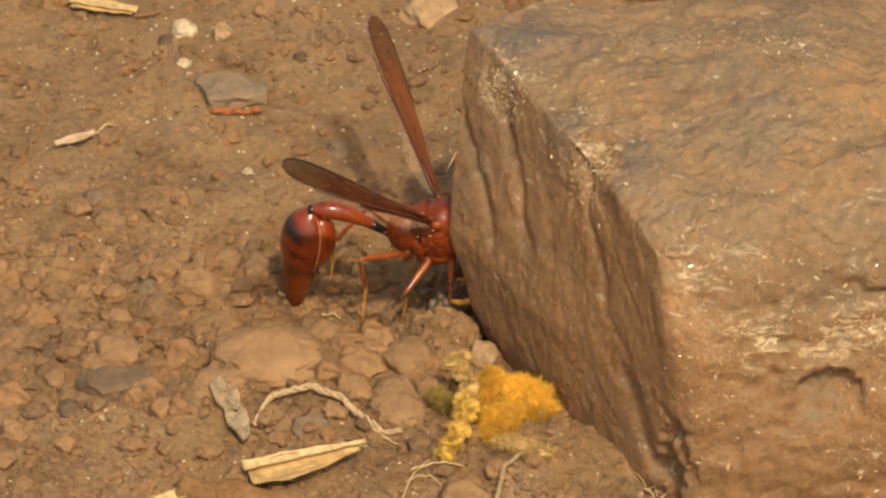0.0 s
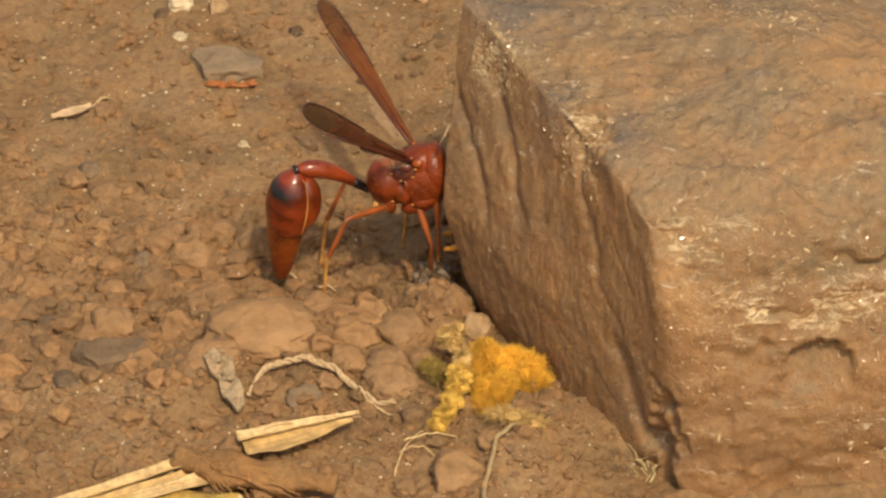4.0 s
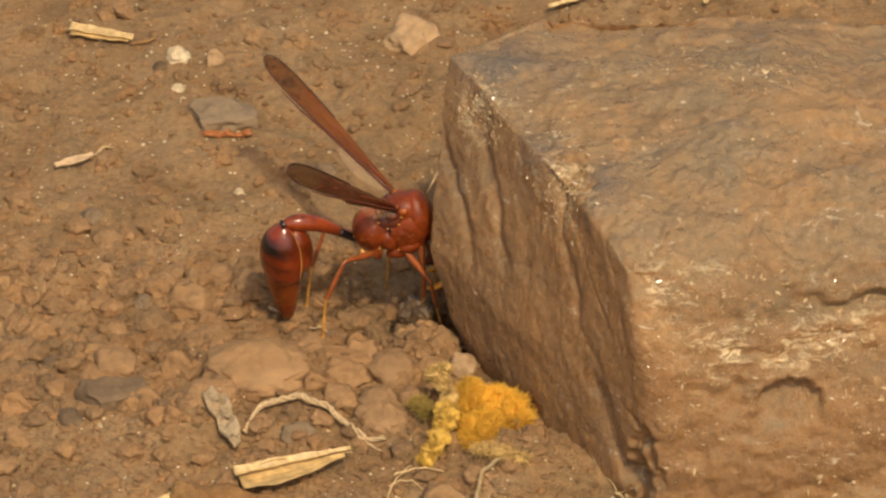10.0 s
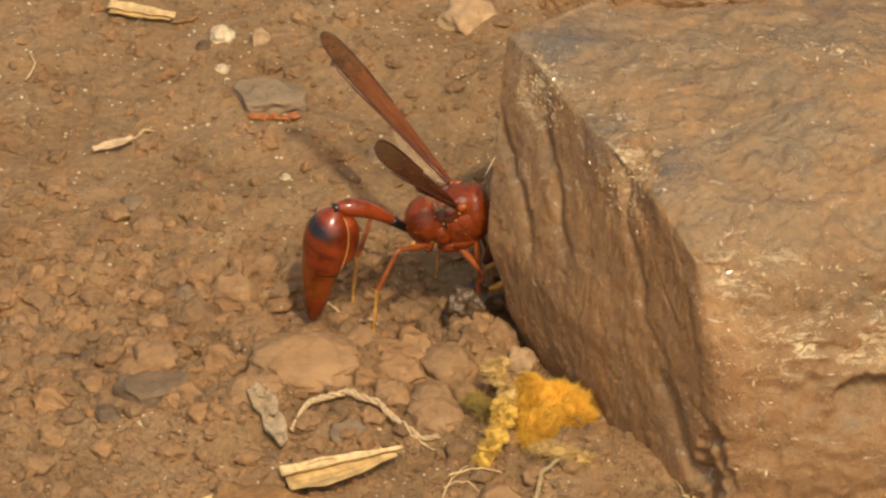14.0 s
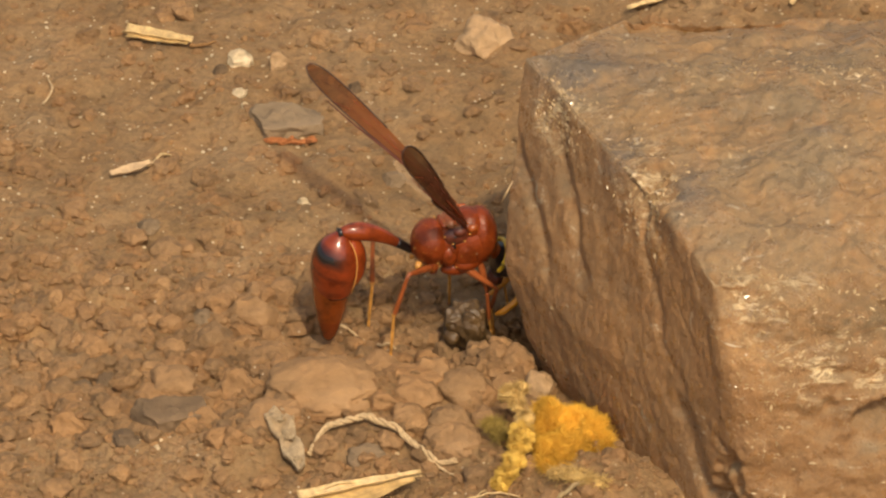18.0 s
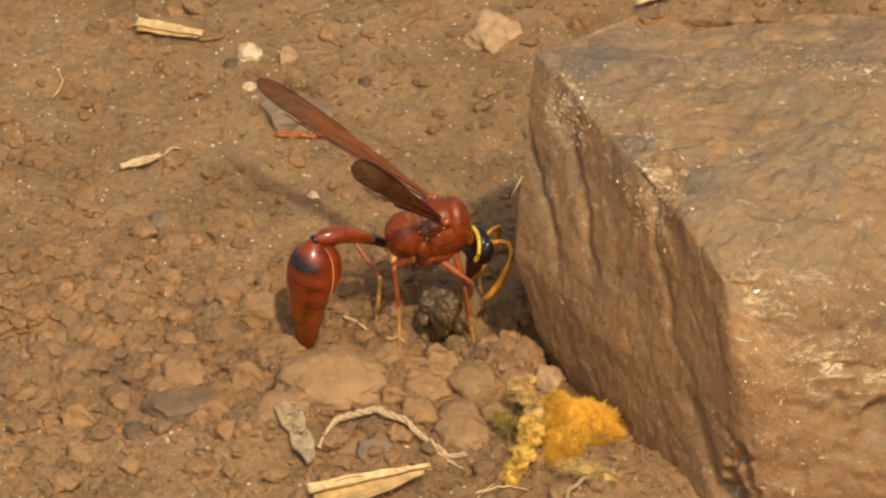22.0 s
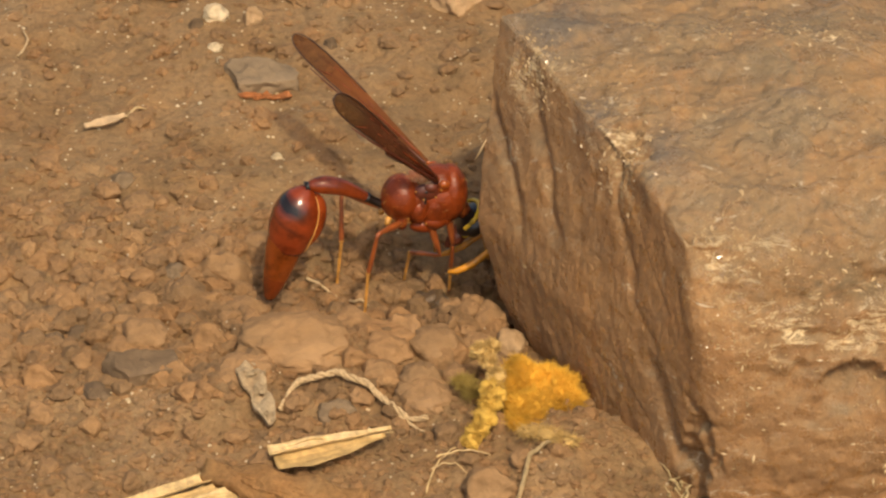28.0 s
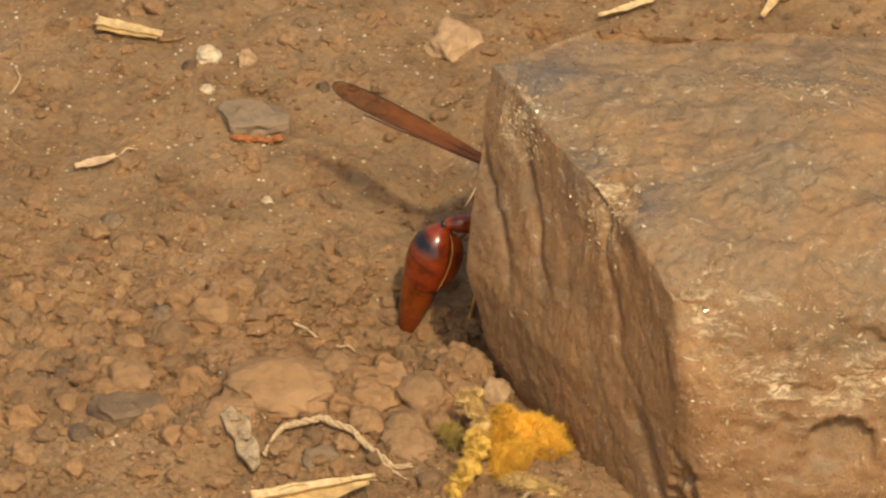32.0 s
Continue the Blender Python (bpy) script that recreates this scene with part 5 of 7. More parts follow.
GASTER = [
    (0, pose(-9.75 * MM, -1.35 * MM, 2.89 * MM, -0.7, 72.3, 179.3)),
    (0.5, pose(-9.45 * MM, -2.35 * MM, 2.88 * MM, -19.4, 77.5, 159.8)),
    (1, pose(-9.60 * MM, -2.16 * MM, 2.74 * MM, -12.2, 78.9, 167.3)),
    (1.5, pose(-8.81 * MM, -3.21 * MM, 3.20 * MM, -17.5, 71.7, 161.7)),
    (2, pose(-9.18 * MM, -3.03 * MM, 2.80 * MM, -22.0, 76.0, 157.1)),
    (2.5, pose(-8.23 * MM, -3.45 * MM, 3.70 * MM, -14.3, 63.2, 165.2)),
    (3, pose(-9.52 * MM, -1.79 * MM, 3.09 * MM, -36.2, 60.4, 142.3)),
    (3.5, pose(-9.04 * MM, -2.23 * MM, 3.55 * MM, -14.0, 66.7, 165.4)),
    (5.5, pose(-8.80 * MM, -1.66 * MM, 4.09 * MM, -19.2, 63.8, 160.2)),
    (6, pose(-9.43 * MM, -1.23 * MM, 3.45 * MM, -29.5, 67.8, 149.1)),
    (6.5, pose(-9.05 * MM, -1.37 * MM, 3.90 * MM, -23.8, 66.4, 155.2)),
    (7, pose(-9.37 * MM, 0.22 * MM, 3.70 * MM, -25.0, 67.6, 153.8)),
    (7.5, pose(-9.33 * MM, -0.94 * MM, 3.66 * MM, -17.4, 69.7, 161.9)),
    (8, pose(-9.77 * MM, -1.25 * MM, 2.89 * MM, -12.0, 76.3, 167.4)),
    (8.5, pose(-9.44 * MM, -0.83 * MM, 3.53 * MM, -17.2, 71.5, 162.0)),
    (9, pose(-10.04 * MM, 0.88 * MM, 2.49 * MM, -35.4, 69.4, 142.8)),
    (9.5, pose(-9.34 * MM, -1.19 * MM, 3.58 * MM, -31.0, 70.0, 147.4)),
    (10, pose(-9.44 * MM, -1.19 * MM, 3.43 * MM, -41.4, 71.8, 136.4)),
    (10.5, pose(-9.21 * MM, -1.87 * MM, 3.51 * MM, -33.1, 73.8, 145.3)),
    (11, pose(-9.67 * MM, -1.44 * MM, 3.00 * MM, -54.4, 72.8, 122.6)),
    (11.5, pose(-8.87 * MM, -2.60 * MM, 3.56 * MM, -36.6, 72.0, 141.5)),
    (12, pose(-9.30 * MM, -1.84 * MM, 3.40 * MM, -34.5, 74.3, 143.9)),
    (12.5, pose(-9.15 * MM, -1.61 * MM, 3.70 * MM, -20.2, 75.3, 158.9)),
    (13, pose(-9.81 * MM, -0.11 * MM, 3.04 * MM, 48.6, 82.3, -130.0)),
    (13.5, pose(-9.26 * MM, -1.12 * MM, 3.70 * MM, 5.3, 68.6, -174.5)),
    (15.5, pose(-9.62 * MM, -0.62 * MM, 3.31 * MM, 6.0, 74.2, -173.7)),
    (16, pose(-9.88 * MM, -1.20 * MM, 2.70 * MM, -14.5, 84.0, 165.1)),
    (16.5, pose(-9.73 * MM, -1.33 * MM, 2.93 * MM, -6.3, 75.7, 173.4)),
    (17, pose(-9.99 * MM, -0.28 * MM, 2.70 * MM, -20.2, 83.2, 159.2)),
    (17.5, pose(-9.78 * MM, -0.29 * MM, 3.09 * MM, -15.3, 76.8, 164.1)),
    (18, pose(-10.05 * MM, -0.37 * MM, 2.58 * MM, -34.2, 81.8, 144.7)),
    (18.5, pose(-10.05 * MM, -0.61 * MM, 2.53 * MM, -4.3, 80.3, 175.5)),
    (19, pose(-10.26 * MM, -0.83 * MM, 2.02 * MM, 32.3, 80.1, -146.5)),
    (19.5, pose(-10.11 * MM, -0.42 * MM, 2.45 * MM, -1.6, 78.5, 178.3)),
    (20, pose(-10.48 * MM, -0.55 * MM, 1.44 * MM, 61.3, 84.9, -117.5)),
    (20.5, pose(-9.87 * MM, -0.82 * MM, 2.84 * MM, -14.8, 76.0, 164.5)),
    (21, pose(-10.35 * MM, -0.23 * MM, 1.89 * MM, -22.8, 85.4, 156.7)),
    (21.5, pose(-9.96 * MM, -0.52 * MM, 2.74 * MM, -8.9, 76.5, 170.7)),
    (22, pose(-10.19 * MM, -0.80 * MM, 2.18 * MM, 22.7, 80.2, -156.5)),
    (22.5, pose(-10.20 * MM, -0.53 * MM, 2.23 * MM, -26.9, 76.4, 151.9)),
    (23, pose(-10.40 * MM, 0.00 * MM, 1.77 * MM, -32.4, 77.9, 146.3)),
    (23.5, pose(-9.69 * MM, -0.47 * MM, 3.20 * MM, -25.9, 68.5, 152.9)),
    (24, pose(-9.71 * MM, -1.07 * MM, 3.05 * MM, -24.1, 73.2, 154.8)),
    (24.5, pose(-9.36 * MM, -1.07 * MM, 3.59 * MM, -26.3, 65.6, 152.6)),
    (25, pose(-9.92 * MM, -0.63 * MM, 2.80 * MM, -40.2, 73.0, 137.7)),
    (25.5, pose(-9.68 * MM, -0.88 * MM, 3.16 * MM, -31.0, 69.1, 147.5)),
    (27.5, pose(-10.48 * MM, -0.40 * MM, 1.49 * MM, -102.2, 82.5, 75.5)),
    (28, pose(-10.33 * MM, 0.18 * MM, 1.95 * MM, -2.9, 72.8, 177.0)),
    (28.5, pose(-9.31 * MM, 0.60 * MM, 3.74 * MM, -7.3, 58.8, 172.6)),
    (29, pose(-7.64 * MM, -2.24 * MM, 4.92 * MM, -11.3, 43.4, 169.7)),
    (29.5, pose(-7.08 * MM, -1.54 * MM, 5.51 * MM, -13.6, 18.3, 171.7)),
    (30, pose(-6.87 * MM, 0.45 * MM, 5.80 * MM, 35.0, 12.9, -159.4)),
    (31, pose(-5.94 * MM, 0.67 * MM, 6.18 * MM, 24.0, 16.1, -165.6)),
    (32, pose(-5.83 * MM, 0.70 * MM, 6.21 * MM, 20.9, 14.0, -168.3)),
]
NEAR_WING = [
    (0, pose(1.00 * MM, -1.80 * MM, 2.20 * MM, -118.6, -46.4, -125.6)),
    (0.5, pose(1.00 * MM, -1.80 * MM, 2.20 * MM, -118.3, -38.2, -129.7)),
    (1, pose(1.00 * MM, -1.80 * MM, 2.20 * MM, -122.2, -44.5, -125.8)),
    (1.5, pose(1.00 * MM, -1.80 * MM, 2.20 * MM, -131.8, -41.9, -117.3)),
    (2, pose(1.00 * MM, -1.80 * MM, 2.20 * MM, -129.3, -44.2, -120.5)),
    (2.5, pose(1.00 * MM, -1.80 * MM, 2.20 * MM, -139.8, -40.0, -109.8)),
    (3, pose(1.00 * MM, -1.80 * MM, 2.20 * MM, -147.2, -38.6, -117.1)),
    (3.5, pose(1.00 * MM, -1.80 * MM, 2.20 * MM, -150.0, -39.4, -108.9)),
    (5.5, pose(1.00 * MM, -1.80 * MM, 2.20 * MM, -158.0, -41.8, -106.3)),
    (6, pose(1.00 * MM, -1.80 * MM, 2.20 * MM, -154.7, -41.9, -115.2)),
    (6.5, pose(1.00 * MM, -1.80 * MM, 2.20 * MM, -150.1, -39.5, -117.1)),
    (7, pose(1.00 * MM, -1.80 * MM, 2.20 * MM, -143.5, -43.5, -123.8)),
    (7.5, pose(1.00 * MM, -1.80 * MM, 2.20 * MM, -146.1, -42.0, -117.9)),
    (8, pose(1.00 * MM, -1.80 * MM, 2.20 * MM, -136.2, -44.8, -118.7)),
    (8.5, pose(1.00 * MM, -1.80 * MM, 2.20 * MM, -143.8, -42.9, -116.4)),
    (9, pose(1.00 * MM, -1.80 * MM, 2.20 * MM, -145.2, -42.1, -119.3)),
    (9.5, pose(1.00 * MM, -1.80 * MM, 2.20 * MM, -147.9, -40.7, -116.8)),
    (10, pose(1.00 * MM, -1.80 * MM, 2.20 * MM, -145.9, -42.5, -119.5)),
    (10.5, pose(1.00 * MM, -1.80 * MM, 2.20 * MM, -144.7, -40.3, -116.4)),
    (11, pose(1.00 * MM, -1.80 * MM, 2.20 * MM, -144.1, -38.9, -116.2)),
    (11.5, pose(1.00 * MM, -1.80 * MM, 2.20 * MM, -144.9, -41.9, -110.7)),
    (12, pose(1.00 * MM, -1.80 * MM, 2.20 * MM, -142.9, -46.3, -112.1)),
    (12.5, pose(1.00 * MM, -1.80 * MM, 2.20 * MM, -151.5, -44.9, -113.3)),
    (13, pose(1.00 * MM, -1.80 * MM, 2.20 * MM, -133.0, -51.0, -136.8)),
    (13.5, pose(1.00 * MM, -1.80 * MM, 2.20 * MM, -150.4, -48.8, -115.5)),
    (15.5, pose(1.00 * MM, -1.80 * MM, 2.20 * MM, -146.7, -51.3, -120.1)),
    (16, pose(1.00 * MM, -1.80 * MM, 2.20 * MM, -135.0, -47.0, -129.3)),
    (16.5, pose(1.00 * MM, -1.80 * MM, 2.20 * MM, -146.7, -47.2, -119.6)),
    (17, pose(1.00 * MM, -1.80 * MM, 2.20 * MM, -144.5, -46.6, -127.8)),
    (17.5, pose(1.00 * MM, -1.80 * MM, 2.20 * MM, -151.3, -48.6, -121.5)),
    (18, pose(1.00 * MM, -1.80 * MM, 2.20 * MM, -148.3, -48.6, -126.8)),
    (18.5, pose(1.00 * MM, -1.80 * MM, 2.20 * MM, -146.2, -48.3, -125.6)),
    (19, pose(1.00 * MM, -1.80 * MM, 2.20 * MM, -139.1, -43.2, -130.3)),
    (19.5, pose(1.00 * MM, -1.80 * MM, 2.20 * MM, -143.5, -47.0, -127.0)),
    (20, pose(1.00 * MM, -1.80 * MM, 2.20 * MM, -133.1, -48.8, -132.6)),
    (20.5, pose(1.00 * MM, -1.80 * MM, 2.20 * MM, -152.1, -47.1, -122.8)),
    (21, pose(1.00 * MM, -1.80 * MM, 2.20 * MM, -145.1, -43.5, -134.2)),
    (21.5, pose(1.00 * MM, -1.80 * MM, 2.20 * MM, -150.1, -45.9, -128.9)),
    (22, pose(1.00 * MM, -1.80 * MM, 2.20 * MM, -137.5, -47.7, -136.0)),
    (22.5, pose(1.00 * MM, -1.80 * MM, 2.20 * MM, -141.4, -43.3, -138.4)),
    (23, pose(1.00 * MM, -1.80 * MM, 2.20 * MM, -136.7, -41.0, -145.1)),
    (23.5, pose(1.00 * MM, -1.80 * MM, 2.20 * MM, -156.5, -44.7, -131.6)),
    (24, pose(1.00 * MM, -1.80 * MM, 2.20 * MM, -157.8, -43.3, -127.3)),
    (24.5, pose(1.00 * MM, -1.80 * MM, 2.20 * MM, -171.9, -44.0, -118.6)),
    (25, pose(1.00 * MM, -1.80 * MM, 2.20 * MM, -169.3, -44.9, -123.6)),
    (25.5, pose(1.00 * MM, -1.80 * MM, 2.20 * MM, -170.0, -44.9, -122.7)),
    (27.5, pose(1.00 * MM, -1.80 * MM, 2.20 * MM, -140.7, -38.2, -145.7)),
    (28, pose(1.00 * MM, -1.80 * MM, 2.20 * MM, -131.4, -43.2, -144.0)),
    (28.5, pose(1.00 * MM, -1.80 * MM, 2.20 * MM, -138.7, -49.7, -142.5)),
    (29, pose(1.00 * MM, -1.80 * MM, 2.20 * MM, -142.9, -42.7, -123.0)),
    (29.5, pose(1.00 * MM, -1.80 * MM, 2.20 * MM, 165.0, -37.4, -89.2)),
    (30, pose(1.00 * MM, -1.80 * MM, 2.20 * MM, -164.0, 18.3, 98.6)),
    (31, pose(1.00 * MM, -1.80 * MM, 2.20 * MM, -155.8, 18.4, 94.3)),
    (32, pose(1.00 * MM, -1.80 * MM, 2.20 * MM, -150.5, 17.9, 92.3)),
]
FAR_WING = [
    (0, pose(1.00 * MM, 1.80 * MM, 2.20 * MM, 3.0, -20.7, 116.7)),
    (0.5, pose(1.00 * MM, 1.80 * MM, 2.20 * MM, -5.3, -20.9, 116.7)),
    (1, pose(1.00 * MM, 1.80 * MM, 2.20 * MM, -5.2, -20.1, 119.4)),
    (1.5, pose(1.00 * MM, 1.80 * MM, 2.20 * MM, -2.9, -21.2, 120.5)),
    (2, pose(1.00 * MM, 1.80 * MM, 2.20 * MM, 2.4, -17.0, 113.3)),
    (2.5, pose(1.00 * MM, 1.80 * MM, 2.20 * MM, 1.1, -24.3, 120.3)),
    (3, pose(1.00 * MM, 1.80 * MM, 2.20 * MM, -15.8, -28.9, 121.0)),
    (3.5, pose(1.00 * MM, 1.80 * MM, 2.20 * MM, -3.0, -23.8, 113.3)),
    (5.5, pose(1.00 * MM, 1.80 * MM, 2.20 * MM, -7.1, -26.8, 116.6)),
    (6, pose(1.00 * MM, 1.80 * MM, 2.20 * MM, -16.5, -24.4, 116.4)),
    (6.5, pose(1.00 * MM, 1.80 * MM, 2.20 * MM, -16.1, -26.0, 118.4)),
    (7, pose(1.00 * MM, 1.80 * MM, 2.20 * MM, -12.8, -25.8, 116.2)),
    (7.5, pose(1.00 * MM, 1.80 * MM, 2.20 * MM, -9.7, -26.1, 114.7)),
    (8, pose(1.00 * MM, 1.80 * MM, 2.20 * MM, -10.5, -23.8, 123.1)),
    (8.5, pose(1.00 * MM, 1.80 * MM, 2.20 * MM, -6.2, -26.5, 117.2)),
    (9, pose(1.00 * MM, 1.80 * MM, 2.20 * MM, -10.6, -27.5, 117.2)),
    (9.5, pose(1.00 * MM, 1.80 * MM, 2.20 * MM, -12.1, -26.3, 118.1)),
    (10, pose(1.00 * MM, 1.80 * MM, 2.20 * MM, -13.7, -26.3, 118.6)),
    (10.5, pose(1.00 * MM, 1.80 * MM, 2.20 * MM, -8.8, -27.3, 116.8)),
    (11, pose(1.00 * MM, 1.80 * MM, 2.20 * MM, -5.4, -29.8, 114.1)),
    (11.5, pose(1.00 * MM, 1.80 * MM, 2.20 * MM, -4.2, -27.2, 117.9)),
    (12, pose(1.00 * MM, 1.80 * MM, 2.20 * MM, -5.7, -25.2, 119.5)),
    (12.5, pose(1.00 * MM, 1.80 * MM, 2.20 * MM, -15.6, -24.6, 120.1)),
    (13, pose(1.00 * MM, 1.80 * MM, 2.20 * MM, -20.3, -12.9, 112.6)),
    (13.5, pose(1.00 * MM, 1.80 * MM, 2.20 * MM, -15.0, -20.0, 118.0)),
    (15.5, pose(1.00 * MM, 1.80 * MM, 2.20 * MM, -13.1, -20.7, 113.1)),
    (16, pose(1.00 * MM, 1.80 * MM, 2.20 * MM, -19.1, -18.4, 116.3)),
    (16.5, pose(1.00 * MM, 1.80 * MM, 2.20 * MM, -20.7, -21.1, 120.3)),
    (17, pose(1.00 * MM, 1.80 * MM, 2.20 * MM, -24.1, -21.4, 114.8)),
    (17.5, pose(1.00 * MM, 1.80 * MM, 2.20 * MM, -21.5, -21.0, 115.2)),
    (18, pose(1.00 * MM, 1.80 * MM, 2.20 * MM, -27.9, -18.1, 117.3)),
    (18.5, pose(1.00 * MM, 1.80 * MM, 2.20 * MM, -22.9, -16.9, 113.2)),
    (19, pose(1.00 * MM, 1.80 * MM, 2.20 * MM, -24.3, -20.7, 115.9)),
    (19.5, pose(1.00 * MM, 1.80 * MM, 2.20 * MM, -20.7, -18.8, 112.4)),
    (20, pose(1.00 * MM, 1.80 * MM, 2.20 * MM, -26.0, -16.6, 117.5)),
    (20.5, pose(1.00 * MM, 1.80 * MM, 2.20 * MM, -23.2, -16.7, 113.0)),
    (21, pose(1.00 * MM, 1.80 * MM, 2.20 * MM, -35.0, -14.7, 116.7)),
    (21.5, pose(1.00 * MM, 1.80 * MM, 2.20 * MM, -28.5, -14.9, 114.6)),
    (22, pose(1.00 * MM, 1.80 * MM, 2.20 * MM, -29.2, -11.6, 122.1)),
    (22.5, pose(1.00 * MM, 1.80 * MM, 2.20 * MM, -29.5, -13.3, 115.9)),
    (23, pose(1.00 * MM, 1.80 * MM, 2.20 * MM, -32.1, -11.9, 115.7)),
    (23.5, pose(1.00 * MM, 1.80 * MM, 2.20 * MM, -30.4, -15.0, 116.4)),
    (24, pose(1.00 * MM, 1.80 * MM, 2.20 * MM, -38.1, -15.4, 128.9)),
    (24.5, pose(1.00 * MM, 1.80 * MM, 2.20 * MM, -33.3, -17.9, 124.2)),
    (25, pose(1.00 * MM, 1.80 * MM, 2.20 * MM, -38.3, -15.9, 124.8)),
    (25.5, pose(1.00 * MM, 1.80 * MM, 2.20 * MM, -35.2, -14.9, 120.8)),
    (27.5, pose(1.00 * MM, 1.80 * MM, 2.20 * MM, -40.9, -10.6, 119.8)),
    (28, pose(1.00 * MM, 1.80 * MM, 2.20 * MM, -29.6, -12.3, 111.5)),
    (28.5, pose(1.00 * MM, 1.80 * MM, 2.20 * MM, -24.8, -8.6, 106.8)),
    (29, pose(1.00 * MM, 1.80 * MM, 2.20 * MM, -11.9, -18.2, 122.1)),
    (29.5, pose(1.00 * MM, 1.80 * MM, 2.20 * MM, -7.7, -34.5, 118.0)),
    (30, pose(1.00 * MM, 1.80 * MM, 2.20 * MM, 2.8, -27.5, 131.4)),
    (31, pose(1.00 * MM, 1.80 * MM, 2.20 * MM, 7.4, -32.6, 124.5)),
    (32, pose(1.00 * MM, 1.80 * MM, 2.20 * MM, 14.5, -35.5, 115.0)),
]


# ---- straw, bark, roots and moss ----
STRAW = plain("dry_straw", (0.53, 0.37, 0.17), 0.45, 0.35, 1600, stretch=(1, 1, 1))
STRAW_TAN = plain("tan_husk", (0.47, 0.31, 0.125), 0.5, 0.38, 900)
BARK = earthy("bark", (0.28, 0.145, 0.058), (0.4, 0.215, 0.085), (0.5, 0.3, 0.13), specks=False)
LEAF = earthy("yellow_dead_leaf", (0.42, 0.25, 0.06), (0.54, 0.36, 0.1), (0.58, 0.44, 0.18), specks=False, rough=0.6)
DUST_HUSK = plain("dusty_husk", (0.46, 0.32, 0.18), 0.7, 0.3, 900)
TWINE = plain("pale_root", (0.44, 0.31, 0.165), 0.8, 0.3, 3000)
FLAKE = earthy("grey_bark_flake", (0.37, 0.26, 0.145), (0.5, 0.375, 0.23), (0.62, 0.5, 0.33), specks=False)
MOSS = plain("orange_yellow_fluff", (0.64, 0.36, 0.045), 0.85, 0.36, 210)
MOSS_PALE = plain("pale_yellow_crust", (0.5, 0.33, 0.115), 0.85, 0.3, 1500)
WEED = plain("dry_green_weed", (0.42, 0.32, 0.16), 0.7, 0.3, 1500)


def lamina(points, widths, lift=0.25, cup=0.12, thick=0.09, ribs=4, wave=0.05):
    """A dry blade along points (x, y in mm): cupped, ribbed, with thickness, lying on the soil."""
    pts = np.array(points, float)
    n, m = 28, 13
    s = np.linspace(0, len(pts) - 1, n)
    cx, cy = (np.interp(s, np.arange(len(pts)), pts[:, k]) for k in (0, 1))
    w = np.interp(s, np.linspace(0, len(pts) - 1, len(widths)), widths)
    d = np.gradient(np.stack([cx, cy], 1), axis=0)
    d /= np.linalg.norm(d, axis=1, keepdims=True)
    under = np.max([ground_height(cx - d[:, 1] * e * w / 2, cy + d[:, 0] * e * w / 2) for e in (-1, -0.5, 0, 0.5, 1)], axis=0)
    base = under[0] + (under[-1] - under[0]) * s / s[-1]
    base = base + min(1.3, max(0.0, float((under - base).max())))
    bm = bmesh.new()
    sheets = []
    for side in (1, -1):
        rows = []
        for k in range(n):
            row = []
            for j in range(m):
                u = j / (m - 1) * 2 - 1
                h = base[k] + lift + cup * w[k] * u * u + 0.05 * math.cos(u * math.pi * ribs) + wave * math.sin(k * 0.7 + u * 2) + side * thick / 2
                row.append(bm.verts.new(((cx[k] - d[k, 1] * u * w[k] / 2) * MM, (cy[k] + d[k, 0] * u * w[k] / 2) * MM, h * MM)))
            rows.append(row)
        sheets.append(rows)
        for a, b in zip(rows, rows[1:]):
            for j in range(m - 1):
                q = (a[j], a[j + 1], b[j + 1], b[j])
                bm.faces.new(q if side < 0 else q[::-1])
    top, low = sheets
    loop = lambda r: [r[0][j] for j in range(m)] + [r[k][m - 1] for k in range(1, n)] + [r[n - 1][j] for j in range(m - 2, -1, -1)] + [r[k][0] for k in range(n - 2, 0, -1)]
    a, b = loop(top), loop(low)
    for k in range(len(a)):
        j = (k + 1) % len(a)
        bm.faces.new((a[k], a[j], b[j], b[k]))
    bmesh.ops.recalc_face_normals(bm, faces=bm.faces)
    return bm


def strand(points, radius, lift=0.0, n=40, strands=1, pitch=2.2, taper=0.5):
    """A root or twine along points (x, y, height over the soil in mm)."""
    pts = np.array(points, float)
    s = np.linspace(0, len(pts) - 1, n)
    xyz = np.stack([np.interp(s, np.arange(len(pts)), pts[:, k]) for k in range(3)], 1)
    for _ in range(3):
        xyz[1:-1] = 0.5 * xyz[1:-1] + 0.25 * (xyz[2:] + xyz[:-2])
    xyz[:, 2] += ground_height(xyz[:, 0], xyz[:, 1]) + lift
    for _ in range(4):
        xyz[1:-1, 2] = 0.5 * xyz[1:-1, 2] + 0.25 * (xyz[2:, 2] + xyz[:-2, 2])
    r = radius * (1 - taper * (s / s[-1]) ** 2)
    made = []
    run = np.r_[0, np.cumsum(np.linalg.norm(np.diff(xyz, axis=0), axis=1))]
    for k in range(strands):
        q = xyz.copy()
        if strands > 1:
            a = run / pitch * 6.28 + k * 6.28 / strands + 0.8 * np.sin(run * 0.9 + k)
            q[:, 0] += 0.3 * radius * np.cos(a)
            q[:, 2] += 0.6 * radius * np.sin(a)
            q[:, 1] += 0.4 * radius * np.cos(a)
        made.append(sweep(q, r * (0.62 if strands > 1 else 1), 8))
    return made


def dry_thing(name, label, category):
    return tagged(new(name), label, category)


